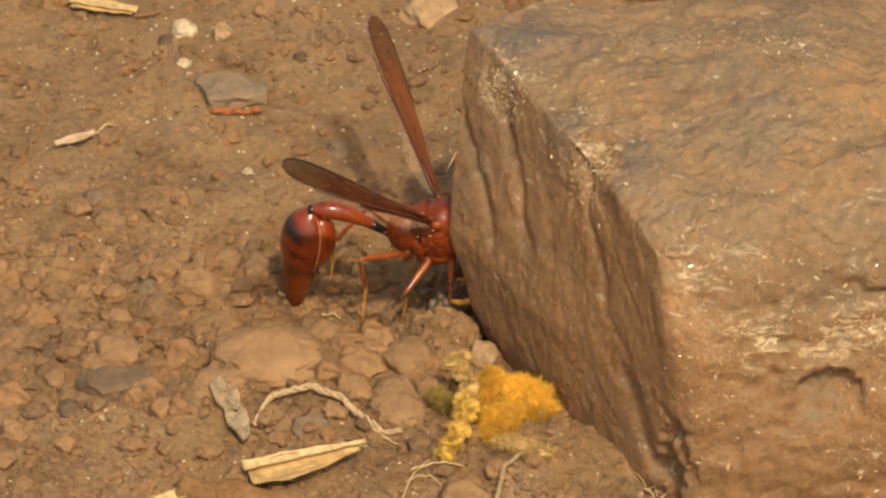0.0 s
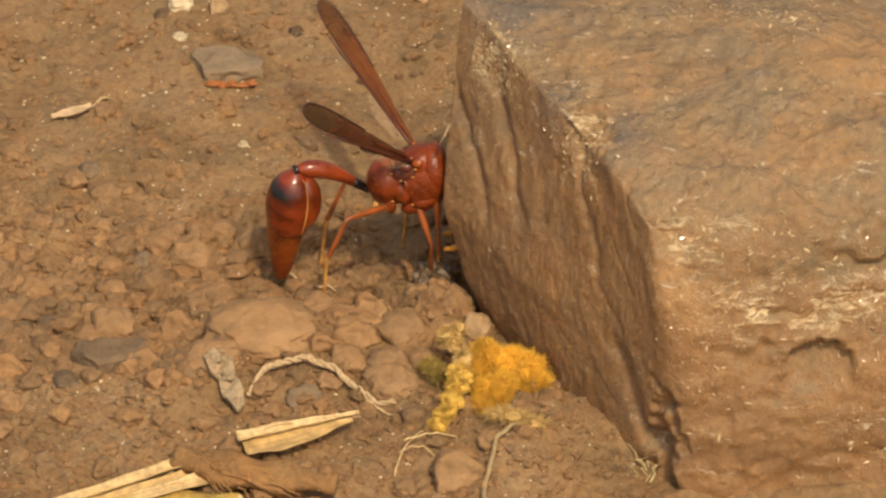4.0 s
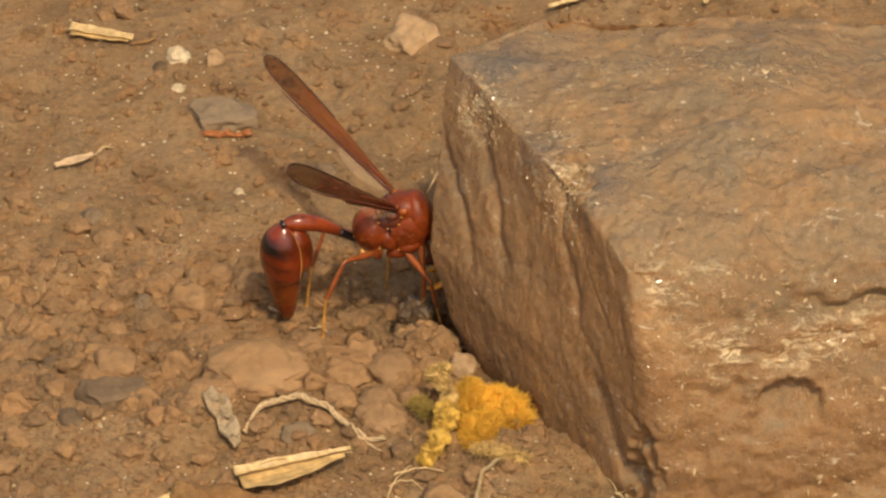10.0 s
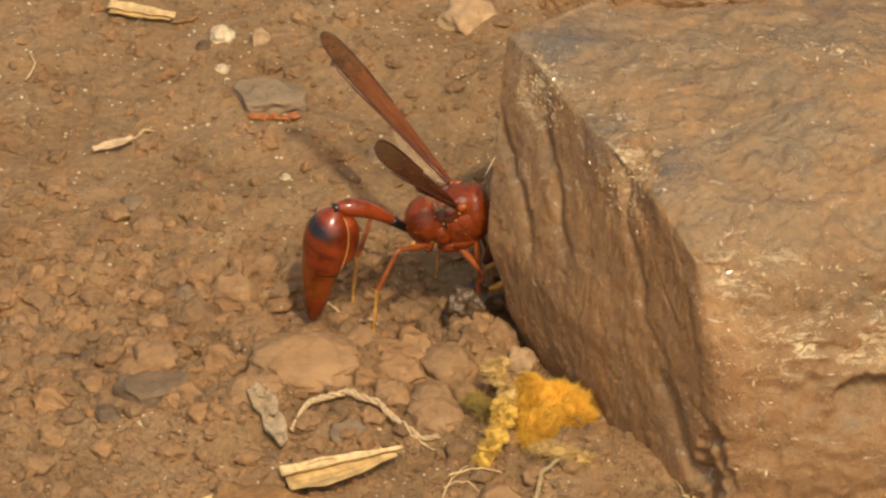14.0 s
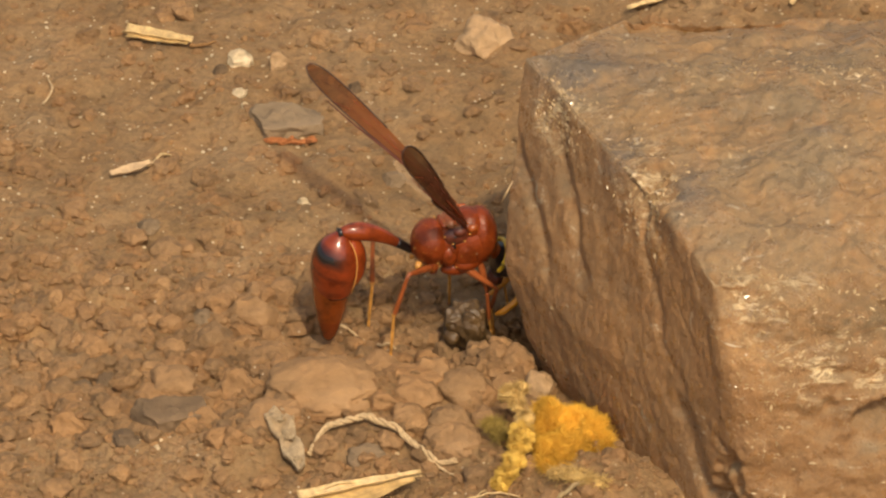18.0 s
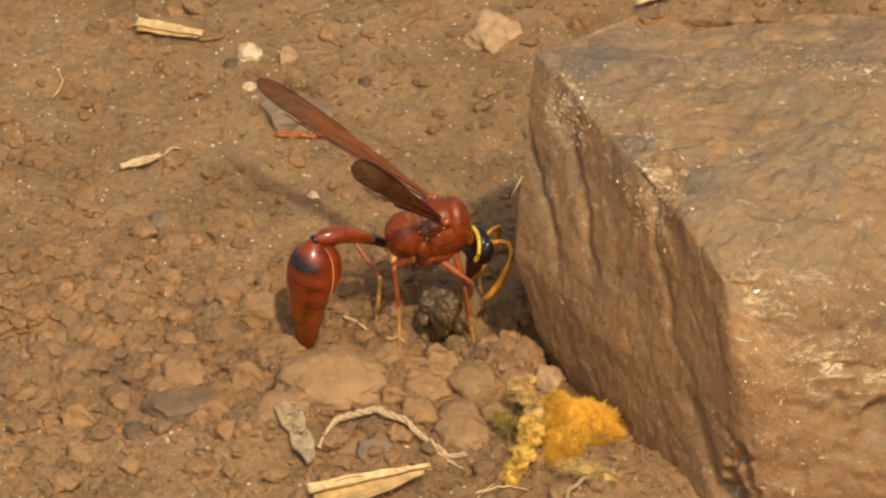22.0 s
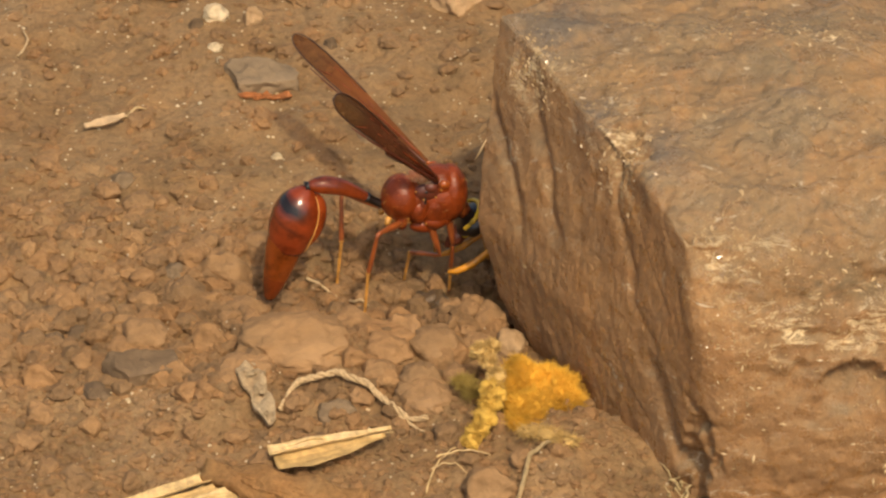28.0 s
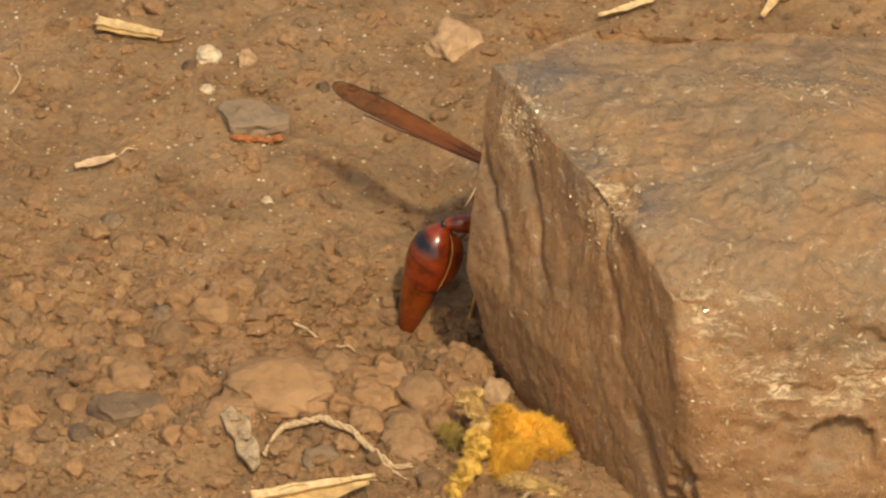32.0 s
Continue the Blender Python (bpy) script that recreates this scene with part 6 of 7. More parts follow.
husk = dry_thing("straw_husk", "split pale yellow straw husk on the soil", "straw")
part("sheath", lamina([(-19.0, -35.6), (-14.2, -33.9), (-8.7, -32.0)], [1.2, 1.0, 0.3], 0.7, 0.35), STRAW, husk)
part("blade", lamina([(-18.4, -36.5), (-14.4, -35.2), (-9.2, -32.5)], [1.8, 3.0, 2.1, 0.3], 0.4, 0.1), STRAW_TAN, husk, "tan inner blade")
part("rim", strand([(-18.9, -35.1, 1.2), (-13.2, -33.1, 1.4), (-8.6, -31.8, 1.0)], 0.16)[0], STRAW, husk)
bundle = dry_thing("straw_bundle", "fan of dry straw stalks on the soil", "straw")
part("stalk", lamina([(-37, -46.2), (-30, -41.9), (-23.4, -37.6)], [1.0, 1.1, 1.3], 0.9, 0.35), STRAW, bundle)
part("stalk", lamina([(-36.5, -46.4), (-29.5, -42.6), (-22.3, -38.8)], [0.7, 1.0, 1.6], 0.6, 0.2), STRAW_TAN, bundle)
part("stalk", lamina([(-36, -46.6), (-29, -43.3), (-21.6, -39.8)], [0.6, 1.0, 1.8], 0.4, 0.2), STRAW, bundle)
part("stalk", strand([(-36.8, -46.2, 0.9), (-30, -42.2, 1.2), (-24.4, -38.4, 1.2)], 0.22)[0], STRAW, bundle)
chip = dry_thing("bark_chip", "brown lens-shaped chip of bark lying on straw", "bark")
part("body", lamina([(-24.5, -37.2), (-17.5, -39.4), (-10.4, -41.6)], [1.8, 4.0, 3.4, 1.0], 1.3, -0.16, 0.9, 6, 0.3), BARK, chip)
for k in range(11):
    u = rng.uniform(0, 1)
    x, y = -21.5 + 9.5 * u, -40.6 - 2.3 * u
    part("fibre", strand([(x, y, 1.3), (x + rng.uniform(0.2, 0.9), y - rng.uniform(0.1, 0.5), 0.9), (x + rng.uniform(0.4, 1.4), y - rng.uniform(0.2, 0.9), 0.6)], 0.06)[0], BARK, chip)
for k in range(5):
    y0 = -37.6 - 0.55 * k
    part("ridge", strand([(-23.5 + 0.8 * k, y0, 1.75), (-17.5, y0 - 1.7, 2.2), (-12 - 0.5 * k, y0 - 3.2, 1.45)], 0.13)[0], BARK, chip)
leaf = dry_thing("dead_leaf", "mottled yellow dead leaf flat on the soil", "leaf")
part("blade", lamina([(-32, -46.4), (-25, -44.2), (-18.4, -43.2)], [1.0, 4.6, 5.0, 3.4], 0.2, 0.06, 0.1, 2, 0.15), LEAF, leaf)
part("midrib", strand([(-32, -46.2, 0.4), (-25, -44.4, 0.4), (-18.4, -43.4, 0.4)], 0.16)[0], LEAF, leaf)
stick = dry_thing("dry_stick", "short pale dry grass stick on the soil", "stick")
part("stem", strand([(-18.7, -42.0, 0.9), (-17.4, -46.5, 0.8)], 0.32, taper=0.1)[0], STRAW, stick)
chaff = dry_thing("straw_piece", "short broken pale straw piece on the soil", "straw")
part("blade", lamina([(-38.9, 41.2), (-35.5, 39.8), (-32.2, 38.6)], [1.4, 1.3, 0.8], 0.35, 0.3), STRAW, chaff)
part("blade", lamina([(-38.7, 40.2), (-35, 38.9), (-32.6, 38.4)], [0.7, 0.8, 0.5], 0.3, 0.3), STRAW_TAN, chaff)
part("tail", strand([(-32.4, 38.5, 0.3), (-31, 38.3, 0.4), (-29.8, 38.5, 0.2)], 0.2)[0], BARK, chaff, "dark brown tail")
bit = dry_thing("leaf_fragment", "curled pale leaf fragment on the soil", "leaf")
part("blade", lamina([(-38.5, 15.2), (-36.6, 16.0), (-34.8, 17.6)], [0.6, 1.3, 0.5], 0.25, 0.3), DUST_HUSK, bit)
part("stalk", strand([(-35.2, 17.2, 0.4), (-34.0, 18.6, 0.8), (-33.0, 19.4, 0.3)], 0.14)[0], STRAW, bit)
root = dry_thing("twisted_root", "pale twisted rootlet arching over the soil", "root")
for bm in strand([(-18.4, -28.6, 0.4), (-16.9, -26.1, 1.0), (-13.6, -25.3, 1.1), (-11.0, -25.9, 1.1), (-8.4, -28.4, 0.9), (-7.2, -29.2, 0.5), (-5.6, -29.0, 0.4)], 0.31, n=90, strands=3, pitch=2.6, taper=0.45):
    part("strand", bm, TWINE, root)
part("branch", strand([(-8.2, -28.8, 0.6), (-6.8, -29.9, 0.4), (-5.9, -30.4, 0.25)], 0.16)[0], TWINE, root)
flake = dry_thing("bark_flake", "crumbly pale grey bark flake on the soil", "bark")
part("plate", lamina([(-21.9, -25.4), (-20.6, -27.0), (-19.9, -28.6), (-19.0, -30.4)], [1.2, 2.3, 1.6, 2.0, 0.7], 0.3, 0.12, 0.45, 3, 0.2), FLAKE, flake)
part("plate", lamina([(-22.0, -26.4), (-21.0, -25.6), (-19.8, -25.3)], [0.8, 1.5, 0.7], 0.45, 0.15, 0.4, 2, 0.1), FLAKE, flake)
for k, (x, y, w, h) in enumerate([(-21.2, -26.2, 1.1, 0.8), (-20.2, -27.8, 1.0, 0.6), (-19.6, -29.4, 0.9, 0.6)]):
    ob = part("crumb", lump(911 + k, FLAKE, "crumb", subdiv=4, rough=0.2), None, flake)
    ob.location = (x * MM, y * MM, (float(ground_height(x, y)[0]) + 0.95) * MM)
    ob.scale, ob.rotation_euler = (w, w * 0.8, h), (0.3, 0.2 * k, 1.1 * k)
for pts, r in (([(-5.6, -38.6, 0.15), (-5.2, -36.8, 0.5), (-4.4, -35.2, 0.7), (-2.9, -33.6, 0.5)], 0.1), ([(-4.8, -35.6, 1.2), (-3.4, -35.2, 1.3), (-1.8, -34.9, 1.2), (-0.2, -35.1, 0.9)], 0.09), ([(-5.2, -36.6, 0.9), (-4.2, -36.2, 1.1), (-3.2, -36.3, 1.1), (-2.2, -36.9, 0.6)], 0.07)):
    rootlet = dry_thing("rootlet", "thin pale dry rootlet lying on the soil", "root")
    part("strand", strand(pts, r)[0], STRAW, rootlet)
DUST_STEM = earthy("dusty_stem_skin", (0.3, 0.2, 0.1), (0.42, 0.3, 0.16), (0.5, 0.38, 0.2), specks=False)
arch_root = dry_thing("dusty_stem", "dust-coated bent stem half buried in the soil", "stem")
part("stem", strand([(2.0, -43.2, 0.1), (2.2, -40.6, 0.5), (2.9, -37.8, 0.9), (4.2, -35.9, 1.0), (5.6, -35.2, 0.5), (6.6, -35.4, -0.2)], 0.36, n=60, strands=2, pitch=5.0)[0], DUST_STEM, arch_root)
dig_stick = dry_thing("dry_stick", "small pale straw stick at the edge of the dig", "stick")
part("stem", strand([(-17.0, -6.8, 0.7), (-15.4, -7.3, 0.6), (-14.2, -7.8, 0.5)], 0.16)[0], TWINE, dig_stick)
part("stem", strand([(-13.1, -8.2, 0.5), (-12.0, -8.5, 0.6), (-11.0, -8.8, 0.3)], 0.15)[0], TWINE, dig_stick)
for pts in ([(10.2, 44.3, 0.4), (13, 44.9, 0.4), (15.2, 45.6, 0.4), (16.8, 48.2, 0.5)],):
    far_straw = dry_thing("straw_piece", "bent pale straw lying on the far soil", "straw")
    part("blade", lamina([p[:2] for p in pts], [0.5, 0.9, 1.1, 1.2], 0.4, 0.3), STRAW, far_straw)
far_bit = dry_thing("leaf_fragment", "tiny pale curled leaf scrap on the soil", "leaf")
part("blade", lamina([(26.2, 43.4), (27.2, 45.6), (27.6, 47.0)], [0.5, 1.0, 1.4], 0.5, 0.4), STRAW, far_bit)
curl = dry_thing("straw_piece", "tiny curved pale straw on the soil", "straw")
part("stem", strand([(-46.0, 29.0, 0.3), (-45.2, 31.2, 0.7), (-46.0, 33.4, 0.3)], 0.12)[0], TWINE, curl)
ledge_straw = dry_thing("straw_piece", "tiny straw scrap stuck to the edge of the stone", "straw")
part("blade", sweep([(-1.9, -10.8, 15.2), (-1.4, -10.8, 16.3), (-0.9, -10.7, 17.4)], [0.05, 0.1, 0.04], 8), TWINE, ledge_straw)


def fibres(count, centers, length, seed):
    """Fine curved hairs standing out from a few soft lumps."""
    r = np.random.default_rng(seed)
    vs, fs = [], []
    for _ in range(count):
        c, rad = centers[r.integers(len(centers))]
        n = r.normal(size=3)
        n[2] = abs(n[2]) * 0.9
        n /= np.linalg.norm(n)
        p = np.array(c) + n * np.array(rad) * r.uniform(0.75, 1.05)
        side = np.cross(n, r.normal(size=3))
        side /= np.linalg.norm(side) + 1e-6
        ln = length * r.uniform(0.5, 1.3)
        bend = r.normal(size=3) * 0.35 * ln
        w = 0.027
        k = len(vs)
        for u, ww in ((0, 1.0), (0.5, 0.8)):
            q = p + n * ln * u + bend * u * u
            vs += [q - side * w * ww, q + side * w * ww]
        vs.append(p + n * ln + bend)
        fs += [(k, k + 1, k + 3, k + 2), (k + 2, k + 3, k + 4)]
    return grid_mesh("fibres", np.array(vs) * MM, fs, smooth=False)


# hairs added to stand for the whitish glints on the thorax
tagged(part("hair", fibres(420, [((-1.8, 0, -0.1), (1.85, 2.05, 2.2)), ((2.75, 0, 0), (1.5, 2.15, 2.6)), ((1.2, -1.15, -0.9), (1.5, 0.95, 1.7)), ((-2.0, -1.0, -2.2), (0.6, 0.7, 0.9))], 0.3, 41), TARSUS, wasp, "sparse pale golden hairs added as glints"), kind="stuff")
moss = dry_thing("moss_tuft", "fluffy orange-yellow tuft beside the stone", "moss")
g = float(ground_height(3, -28)[0])
MOSS_FELT = plain("yellow_felt", (0.52, 0.32, 0.06), 0.9, 0.3, 600)
OLIVE = plain("olive_fluff", (0.3, 0.21, 0.05), 0.9, 0.3, 500)


def ruffle(cx, cy, rx, ry, high, folds, seed, base):
    """A ragged felted flap of fluff: a pleated dome with a torn outline. Returns the mesh and its skin for the hairs."""
    n, m = 22, 110
    a = np.linspace(0, 2 * math.pi, m, endpoint=False)
    torn = 1 + 0.16 * fbm(np.stack([2.2 * np.cos(a), 2.2 * np.sin(a), 0 * a + seed], 1), 4, seed, 0.75)
    rows = []
    for u in np.linspace(0, 1, n):
        x, y = cx + rx * u * torn * np.cos(a), cy + ry * u * torn * np.sin(a)
        pleat = np.sin(folds * a + 2.5 * u + seed + 1.2 * np.sin(2 * a + seed))
        z = base + high * (1 - 0.72 * u * u) + 0.2 * u * pleat + 0.34 * fbm(np.stack([x / 0.9, y / 0.9, 0 * x], 1), 3, seed + 5)
        rows.append(np.stack([x, y, z], 1))
    for u in (0.8, 0.3):
        x, y = cx + rx * u * torn * np.cos(a), cy + ry * u * torn * np.sin(a)
        rows.append(np.stack([x, y, 0 * x + base - 0.2], 1))
    v = np.array(rows)
    return grid_mesh("flap", v.reshape(-1, 3) * MM, quads(n + 2, m, wrap=True)), v[:n], np.stack([np.cos(a), np.sin(a), 0.35 + 0 * a], 1)


def flap_hair(skin, out, count, length, seed):
    """Short hairs lying outwards over a flap, longer and looser at its torn edge."""
    r = np.random.default_rng(seed)
    n, m = skin.shape[:2]
    k, j = np.minimum((n * r.random(count) ** 0.5).astype(int), n - 1), r.integers(m, size=count)
    vs, fs = [], []
    for a, b in zip(k, j):
        edge = a / n
        d = out[b] * (0.35 + 0.65 * edge) + np.array((0, 0, 0.75 * (1 - edge))) + r.normal(size=3) * 0.42
        ln = length * (0.55 + 0.9 * edge ** 4) * r.uniform(0.5, 1.3)
        p = skin[a, b] + r.normal(size=3) * 0.05
        side = np.cross(d, r.normal(size=3))
        side *= 0.024 / (np.linalg.norm(side) + 1e-6)
        o = len(vs)
        vs += [p - side, p + side, p + d * ln * 0.6 + side * 0.7, p + d * ln * 0.6 - side * 0.7, p + d * ln + r.normal(size=3) * 0.06]
        fs += [(o, o + 1, o + 2, o + 3), (o + 3, o + 2, o + 4)]
    return grid_mesh("fluff", np.array(vs) * MM, fs, smooth=False)


for k, (cx, cy, rx, ry, high, folds) in enumerate([(4.6, -26.4, 2.5, 2.5, 2.7, 5), (2.2, -25.6, 1.7, 2.0, 3.1, 4), (3.2, -28.7, 2.0, 2.0, 1.9, 4), (5.9, -27.6, 1.5, 1.7, 1.9, 3), (2.9, -30.6, 1.2, 1.1, 0.9, 3)]):
    me, skin, outward = ruffle(cx, cy, rx, ry, high, folds, 11 + 7 * k, g)
    flap = part("flap", me, MOSS, moss, "felted orange-yellow flap")
    tagged(part("fluff", flap_hair(skin, outward, 6500, 0.48, 31 + k), MOSS, flap, "fine yellow hairs"), kind="stuff")
olive_at = [((-2.6, -26.2, g + 1.1), (1.2, 0.9, 0.8)), ((-1.9, -27.2, g + 0.8), (0.9, 0.7, 0.6))]
for c, r in olive_at:
    part("tuft", lump(int(-c[0] * 91), OLIVE, "tuft", cuts=4, subdiv=4, rough=0.25), None, moss, "dull olive tuft").matrix_basis = Matrix.Translation(Vector(c) * MM) @ Matrix.Diagonal((r[0], r[1], r[2], 1))
tagged(part("fuzz", fibres(1800, [(c, (r[0] * 0.6, r[1] * 0.6, r[2] * 0.6)) for c, r in olive_at], 0.6, 35), OLIVE, moss, "dull olive hairs"), kind="stuff")
stalks = [(-1.2, -24.6, 3.4, 1.1), (-0.2, -24.3, 3.6, 1.0), (-0.5, -25.6, 3.0, 1.1), (0.2, -26.8, 2.5, 1.0), (0.0, -28.2, 2.0, 1.1), (-0.3, -29.6, 1.7, 1.1), (-0.7, -31.2, 1.2, 1.1), (-1.3, -32.8, 0.9, 1.0), (-1.9, -33.8, 0.6, 0.8)]
for k, (x, y, z, r) in enumerate(stalks):
    felt = k > 3
    ob = part("crust_lump", lump(950 + k, MOSS_FELT if felt else MOSS_PALE, "crust_lump", cuts=3, subdiv=4, rough=0.22, size=1.0), None, moss, "felted yellow arm" if felt else "pale yellow crumbly crust")
    ob.location = (x * MM, y * MM, (g + z) * MM)
    ob.scale = (r * (1.5 if felt else 0.85 + 0.4 * (k % 3 == 0)), r * 1.3, r * (1.2 if felt else 0.9 + 0.3 * (k % 2)))
tagged(part("fluff", fibres(3200, [((x, y, g + z), (r * 0.72,) * 3) for x, y, z, r in stalks[4:]], 0.4, 43), MOSS_FELT, moss, "fine yellow hairs"), kind="stuff")
tagged(part("fuzz", fibres(3600, [((x, y, g + z), (r * 0.6,) * 3) for x, y, z, r in stalks[:5]], 0.36, 33), MOSS_PALE, moss, "pale short hairs"), kind="stuff")
fuzz_at = [((4.6, -34.2, float(ground_height(4.6, -34.2)[0]) + 0.5), (1.3, 0.8, 0.55)), ((6.2, -35.4, float(ground_height(6.2, -35.4)[0]) + 0.6), (1.1, 0.7, 0.5)), ((3.2, -33.4, float(ground_height(3.2, -33.4)[0]) + 0.4), (1.0, 0.7, 0.4))]
fuzz = dry_thing("moss_scrap", "thin dusty yellow moss scrap on the soil", "moss")
for c, r in fuzz_at:
    ob = part("tuft", lump(int(c[0] * 77), MOSS_PALE, "tuft", cuts=4, subdiv=3, rough=0.2), None, fuzz)
    ob.matrix_basis = Matrix.Translation(Vector(c) * MM) @ Matrix.Diagonal((r[0] * 1.2, r[1] * 1.2, r[2] * 1.2, 1))
tagged(part("fluff", fibres(900, fuzz_at, 0.55, 37), MOSS_PALE, fuzz, "short pale yellow hairs"), kind="stuff")
weed = dry_thing("weed_sprig", "small dry sprig at the foot of the stone", "weed")
for k in range(11):
    a, b = k * 2.4, 0.35 + 0.1 * (k % 4)
    x, y = 15.6 + 0.6 * math.cos(a * 1.7), -38.0 + 1.3 * math.sin(a * 0.6)
    part("shoot", strand([(x, y, 0.2), (x + b * math.cos(a), y + b * math.sin(a), 0.9), (x + 2.2 * b * math.cos(a + 0.5), y + 2 * b * math.sin(a + 0.5), 1.0 + 0.7 * math.sin(k * 2.1))], 0.07 + 0.05 * (k % 3 == 0))[0], WEED, weed)
crust = dry_thing("orange_crust", "orange mineral crust under a grey pebble", "crust")
for k in range(5):
    ob = part("crumb", lump(980 + k, ORANGE, "crumb", subdiv=3, rough=0.2), None, crust)
    ob.location = ((-23.8 + 0.95 * k) * MM, (22.0 - 0.08 * k) * MM, (float(ground_height(-23.8 + 0.95 * k, 22.0)[0]) + 0.35) * MM)
    ob.scale = (1.05, 0.6, 0.55)

MUD, _mn, _mb = material("wet_dark_mud")
_mnoise = noise_tex(_mn, 500, 6, 0.7)
_mn.links.new(ramp(_mn, _mnoise.outputs[0], [(0.3, (0.05, 0.03, 0.012)), (0.7, (0.14, 0.08, 0.032))]).outputs[0], _mb.inputs["Base Color"])
_mb.inputs["Roughness"].default_value = 0.4
bump(_mn, _mb, _mnoise.outputs[0], 0.4, 0.0006)
mud_ball = dry_thing("mud_pellet", "dark wet mud pellet held beneath the wasp", "mud")
part("pellet", lump(1201, MUD, "pellet", cuts=8, subdiv=5, rough=0.11, size=3.7), None, mud_ball)
for k, (x, y, z, r) in enumerate([(-1.3, -0.7, -1.0, 1.7), (1.2, -0.6, -1.2, 1.5), (0.3, -1.2, 0.9, 1.3), (-0.4, 0.9, -1.3, 1.8)]):
    part("crumb", lump(1210 + k, MUD, "crumb", subdiv=3, rough=0.15, size=r), None, mud_ball).location = (x * MM, y * MM, z * MM)


# ---- movement ----
def between(rows, t):
    """The pose at t, smoothly between the rows."""
    k = max(i for i, r in enumerate(rows) if r[0] <= t + 1e-6)
    if k == len(rows) - 1:
        return rows[k][1].copy()
    f = (t - rows[k][0]) / (rows[k + 1][0] - rows[k][0])
    f = f if f < 0.02 or f > 0.98 else f * f * (3 - 2 * f) * 0.5 + f * 0.5
    return rows[k][1].lerp(rows[k + 1][1], f)


# where the feet stand (mm), by leg: rows of seconds, x, y, lift
FEET = {
    ("hind", -1): [(0, -9.5, -10.7, 0), (0.5, -12, -10.5, 1), (1, -15.0, -10.3, 0), (1.5, -13.5, -10.8, 0.6), (2, -12.9, -13.0, 0), (6, -11.7, -13.6, 0.2), (22, -11.8, -13.2, 0.2), (28, -11.6, -13.2, 0), (28.5, -9.5, -8.2, 0.4), (29, -9.5, -6.8, 0), (29.5, -4, -5, 0.5), (30, -1.3, -3.2, 0), (32, -1.3, -3.2, 0)],
    ("hind", 1): [(0, -12.5, -4.0, 0), (1, -12.5, -4.4, 0), (13, -13.8, -6.0, 0), (28, -14.3, -6.4, 0), (28.6, -9, -3, 0.5), (29, -7.3, -2.4, 0), (29.5, -6, -1.8, 0.3), (30, -5.0, -1.1, 0), (32, -4.6, -1.2, 0)],
    ("middle", -1): [(0, -6.0, -9.0, 0), (2, -4.0, -8.6, 0), (6, -0.6, -8.2, 2.6), (10, -0.5, -8.2, 2.6), (11, -1.4, -7.6, 1.6), (13, -2.6, -6.0, 0.6), (19, -2.6, -5.0, 0), (22, -5.6, -5.8, 0), (25, -5.3, -5.8, 0), (27.5, -5.6, -5.6, 0), (28, -8.3, -4.0, 0), (29, -1, -5.0, 0), (29.5, 1.5, -4.0, 2), (30, 2.5, -3.5, 4), (32, 3.0, -3.2, 4)],
    ("middle", 1): [(0, -5.0, -2.5, 0), (19, -6.8, -1.8, 0), (28, -5.5, -1.8, 0), (29, -1.5, -0.5, 0), (30, 3, 2.0, 3), (32, 3.5, 2.2, 3)],
    ("front", -1): [(0, -1.8, -8.0, 0), (19, -2.6, -6.5, 0), (20.5, -5, -8.0, 0), (27.5, -5.5, -8.0, 0.4), (28, -4.2, -5.0, 0), (29, 1.5, -5.5, 4), (30, 5, -2.8, 12), (32, 6, -2.5, 12)],
    ("front", 1): [(0, -0.5, -3.5, 0), (19, -1.4, -2.2, 0), (21, -4.5, -2.0, 0), (27.5, -5, -1.5, 0), (28, -0.5, -2.0, 0), (29, 2, -1.0, 5), (30, 6, 1.0, 12), (32, 7, 1.2, 12)],
}


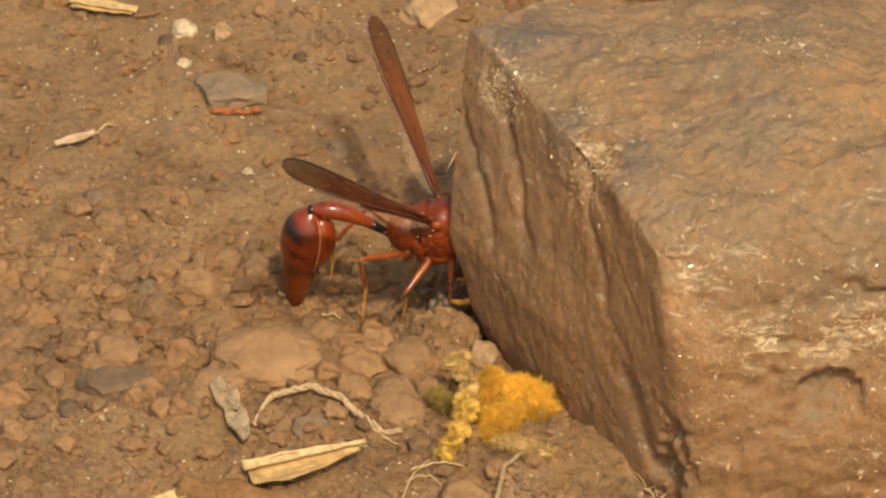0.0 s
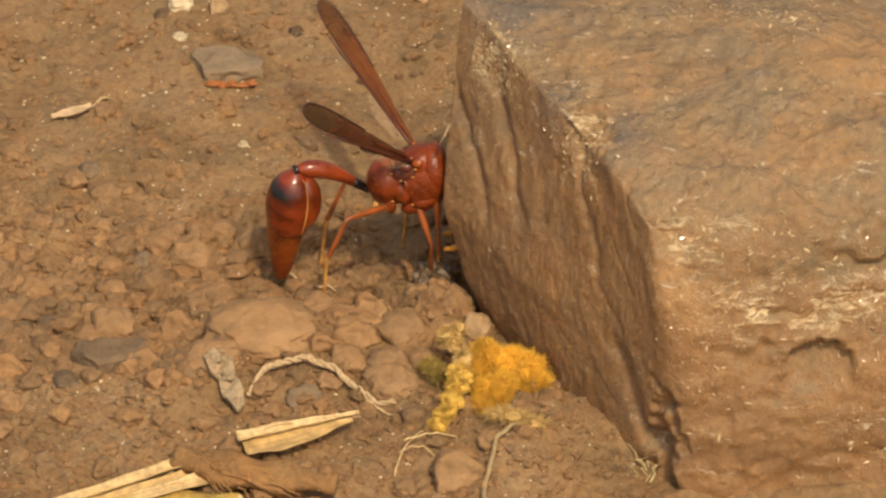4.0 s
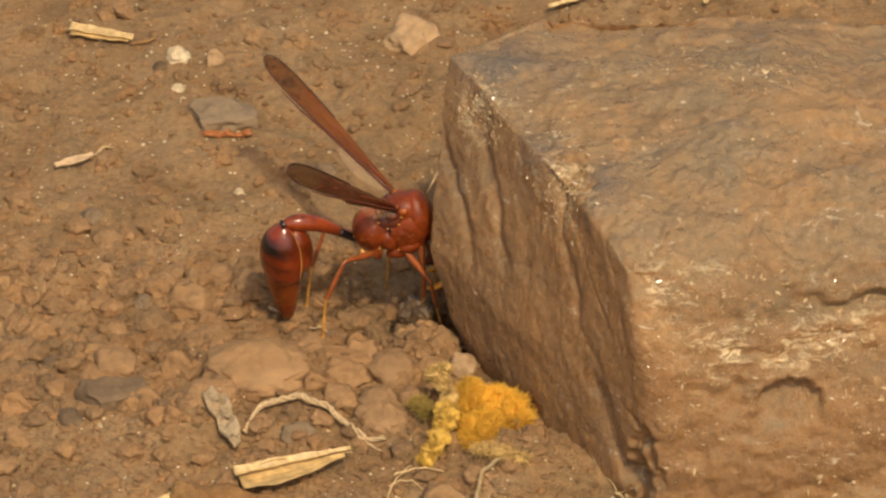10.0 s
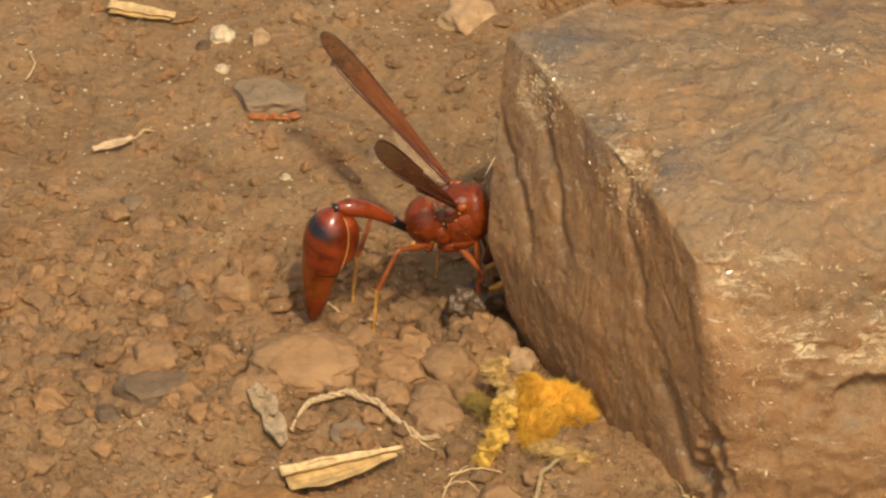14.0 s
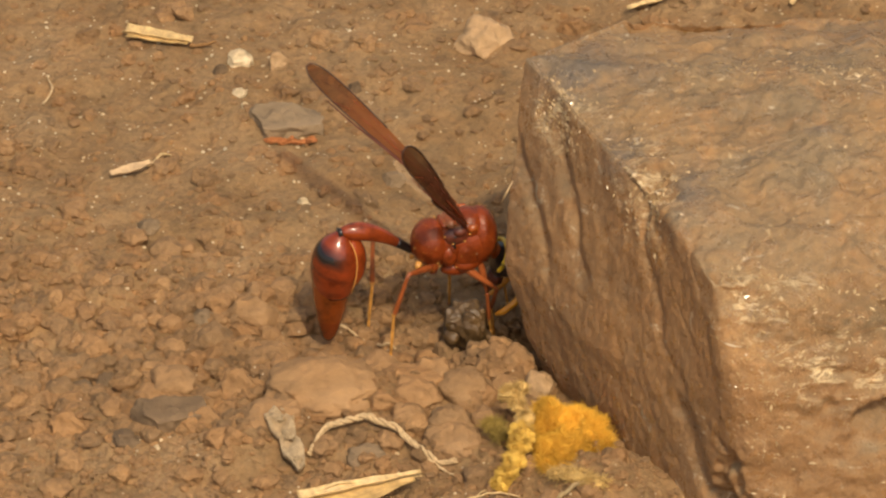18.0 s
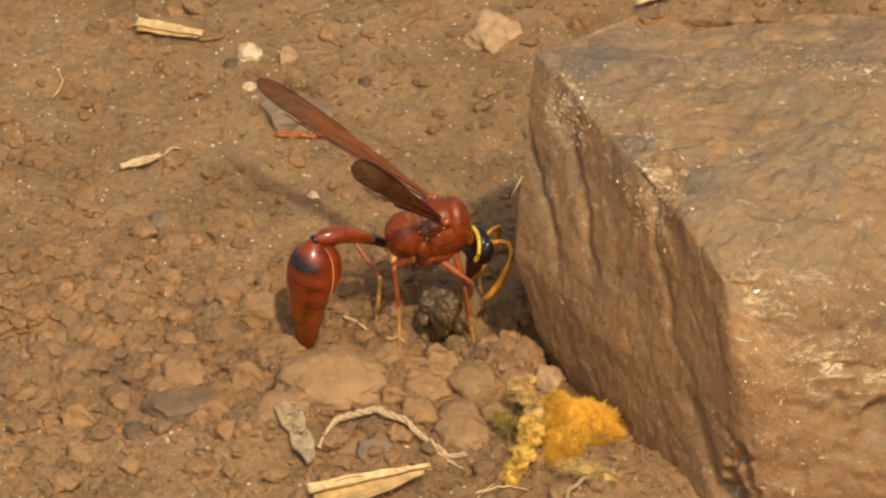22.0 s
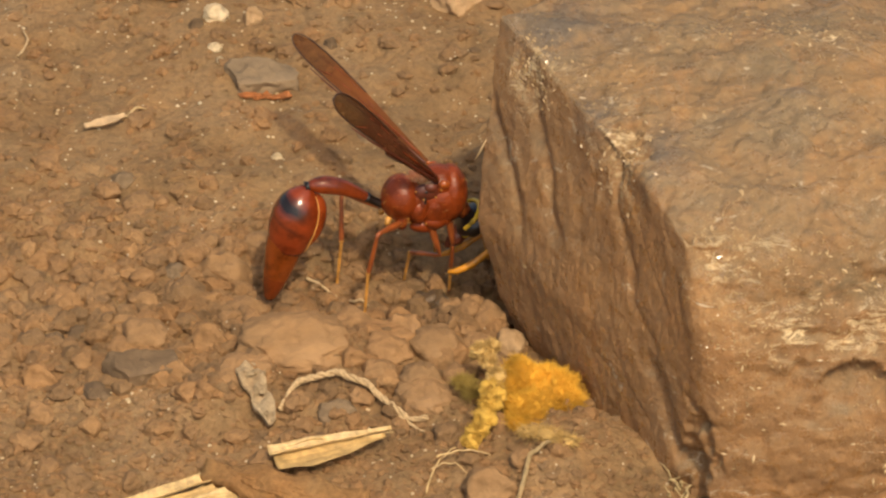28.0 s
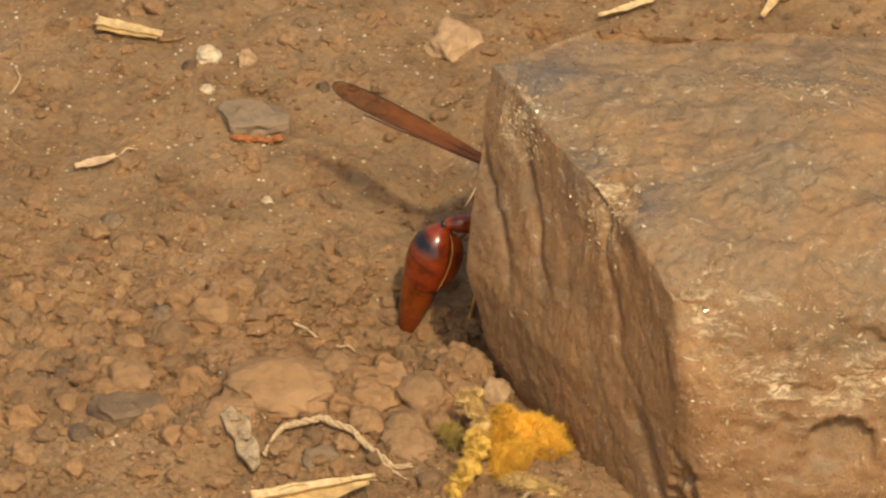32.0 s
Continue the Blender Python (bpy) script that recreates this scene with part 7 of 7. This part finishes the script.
def leg_pose(hip, foot, lf, lt, ls, out):
    """Thigh, shin and foot between hip and ground: three poses with x along each piece."""
    hip, foot = Vector(hip), Vector(foot)
    flat = (hip - foot) * Vector((1, 1, 0))
    ankle = foot + (Vector((0, 0, 1)) + flat.normalized() * 0.18 + out * 0.12).normalized() * ls
    d = ankle - hip
    if d.length > (lf + lt) * 0.995:
        ankle = hip + d.normalized() * (lf + lt) * 0.995
        d = ankle - hip
    if d.length < abs(lf - lt) + 0.6:
        ankle = hip + d.normalized() * (abs(lf - lt) + 0.6)
        d = ankle - hip
    a = math.acos(max(-1, min(1, (lf * lf + d.length_squared - lt * lt) / (2 * lf * d.length))))
    e = d.normalized()
    pole = out + Vector((0, 0, 0.9))
    n = (pole - e * pole.dot(e)).normalized()
    knee = hip + (e * math.cos(a) + n * math.sin(a)) * lf
    made = []
    for p, q in ((hip, knee), (knee, ankle), (ankle, foot)):
        x = (q - p).normalized()
        y = n.cross(x)
        y = y.normalized() if y.length > 1e-4 else x.orthogonal().normalized()
        z = x.cross(y)
        made.append(Matrix(((x.x, y.x, z.x, p.x * MM), (x.y, y.y, z.y, p.y * MM), (x.z, y.z, z.z, p.z * MM), (0, 0, 0, 1))))
    return made


def motions():
    times = [k * 0.5 for k in range(65)]
    nod = lambda t: float(np.interp(t, (0, 3, 12, 16, 19, 20, 22, 27.5, 28, 30), (55, 50, 50, 36, 26, 20, 15, 5, 40, 20)))
    for thing, rows in ((wasp, WASP_PATH), (petiole, PETIOLE), (gaster, GASTER), (far_wing, FAR_WING)):
        walk(thing, [(t, between(rows, t)) for t in times])
    walk(near_wing, [(t, between(NEAR_WING, t) @ pose(0, 0, 0, float(np.interp(t, (0, 13, 17, 20, 25, 28, 32), (60, 60, 46, 36, 32, 44, 44))))) for t in times])
    walk(head, [(t, pose(4.6 * MM, 0, -2.9 * MM, 0, nod(t) + 4 * math.sin(t * 2.1), 4 * math.sin(t * 1.7 + 1))) for t in times])
    carry = []
    for t in times:
        at = between(WASP_PATH, t) @ Vector((1.4 * MM, -0.4 * MM, -5.2 * MM)) / MM
        low = float(ground_height(at.x, at.y)[0]) + float(np.interp(t, (22, 24), (1.2, -0.3)))
        carry.append((t, pose(at.x * MM, at.y * MM, max(low, min(at.z, low + float(np.interp(t, (22, 24), (2.6, 0.3))))) * MM, 6 * math.sin(t), 8 * math.cos(t * 0.8), 12 * math.sin(t * 0.5))))
    walk(mud_ball, carry)
    for (row, s), pieces in leg_parts.items():
        hip, lf, lt, ls = LEGS[row]
        keys = [[], [], []]
        steps = np.array(FEET[row, s])
        for t in times:
            body = between(WASP_PATH, t)
            h = body @ Vector((hip[0] * MM, s * hip[1] * MM, hip[2] * MM)) / MM
            fx, fy, lift = (float(np.interp(t, steps[:, 0], steps[:, c])) for c in (1, 2, 3))
            f = Vector((fx, fy, float(ground_height(fx, fy)[0]) + lift + 0.15))
            out = body.to_3x3() @ Vector((-0.5 if row == "hind" else 0.25, s * 0.8, 0))
            for k, m in enumerate(leg_pose(h, f, lf, lt, ls, out)):
                keys[k].append((t, body.inverted() @ m))
        for piece, rows in zip(pieces, keys):
            walk(piece, rows)


motions()
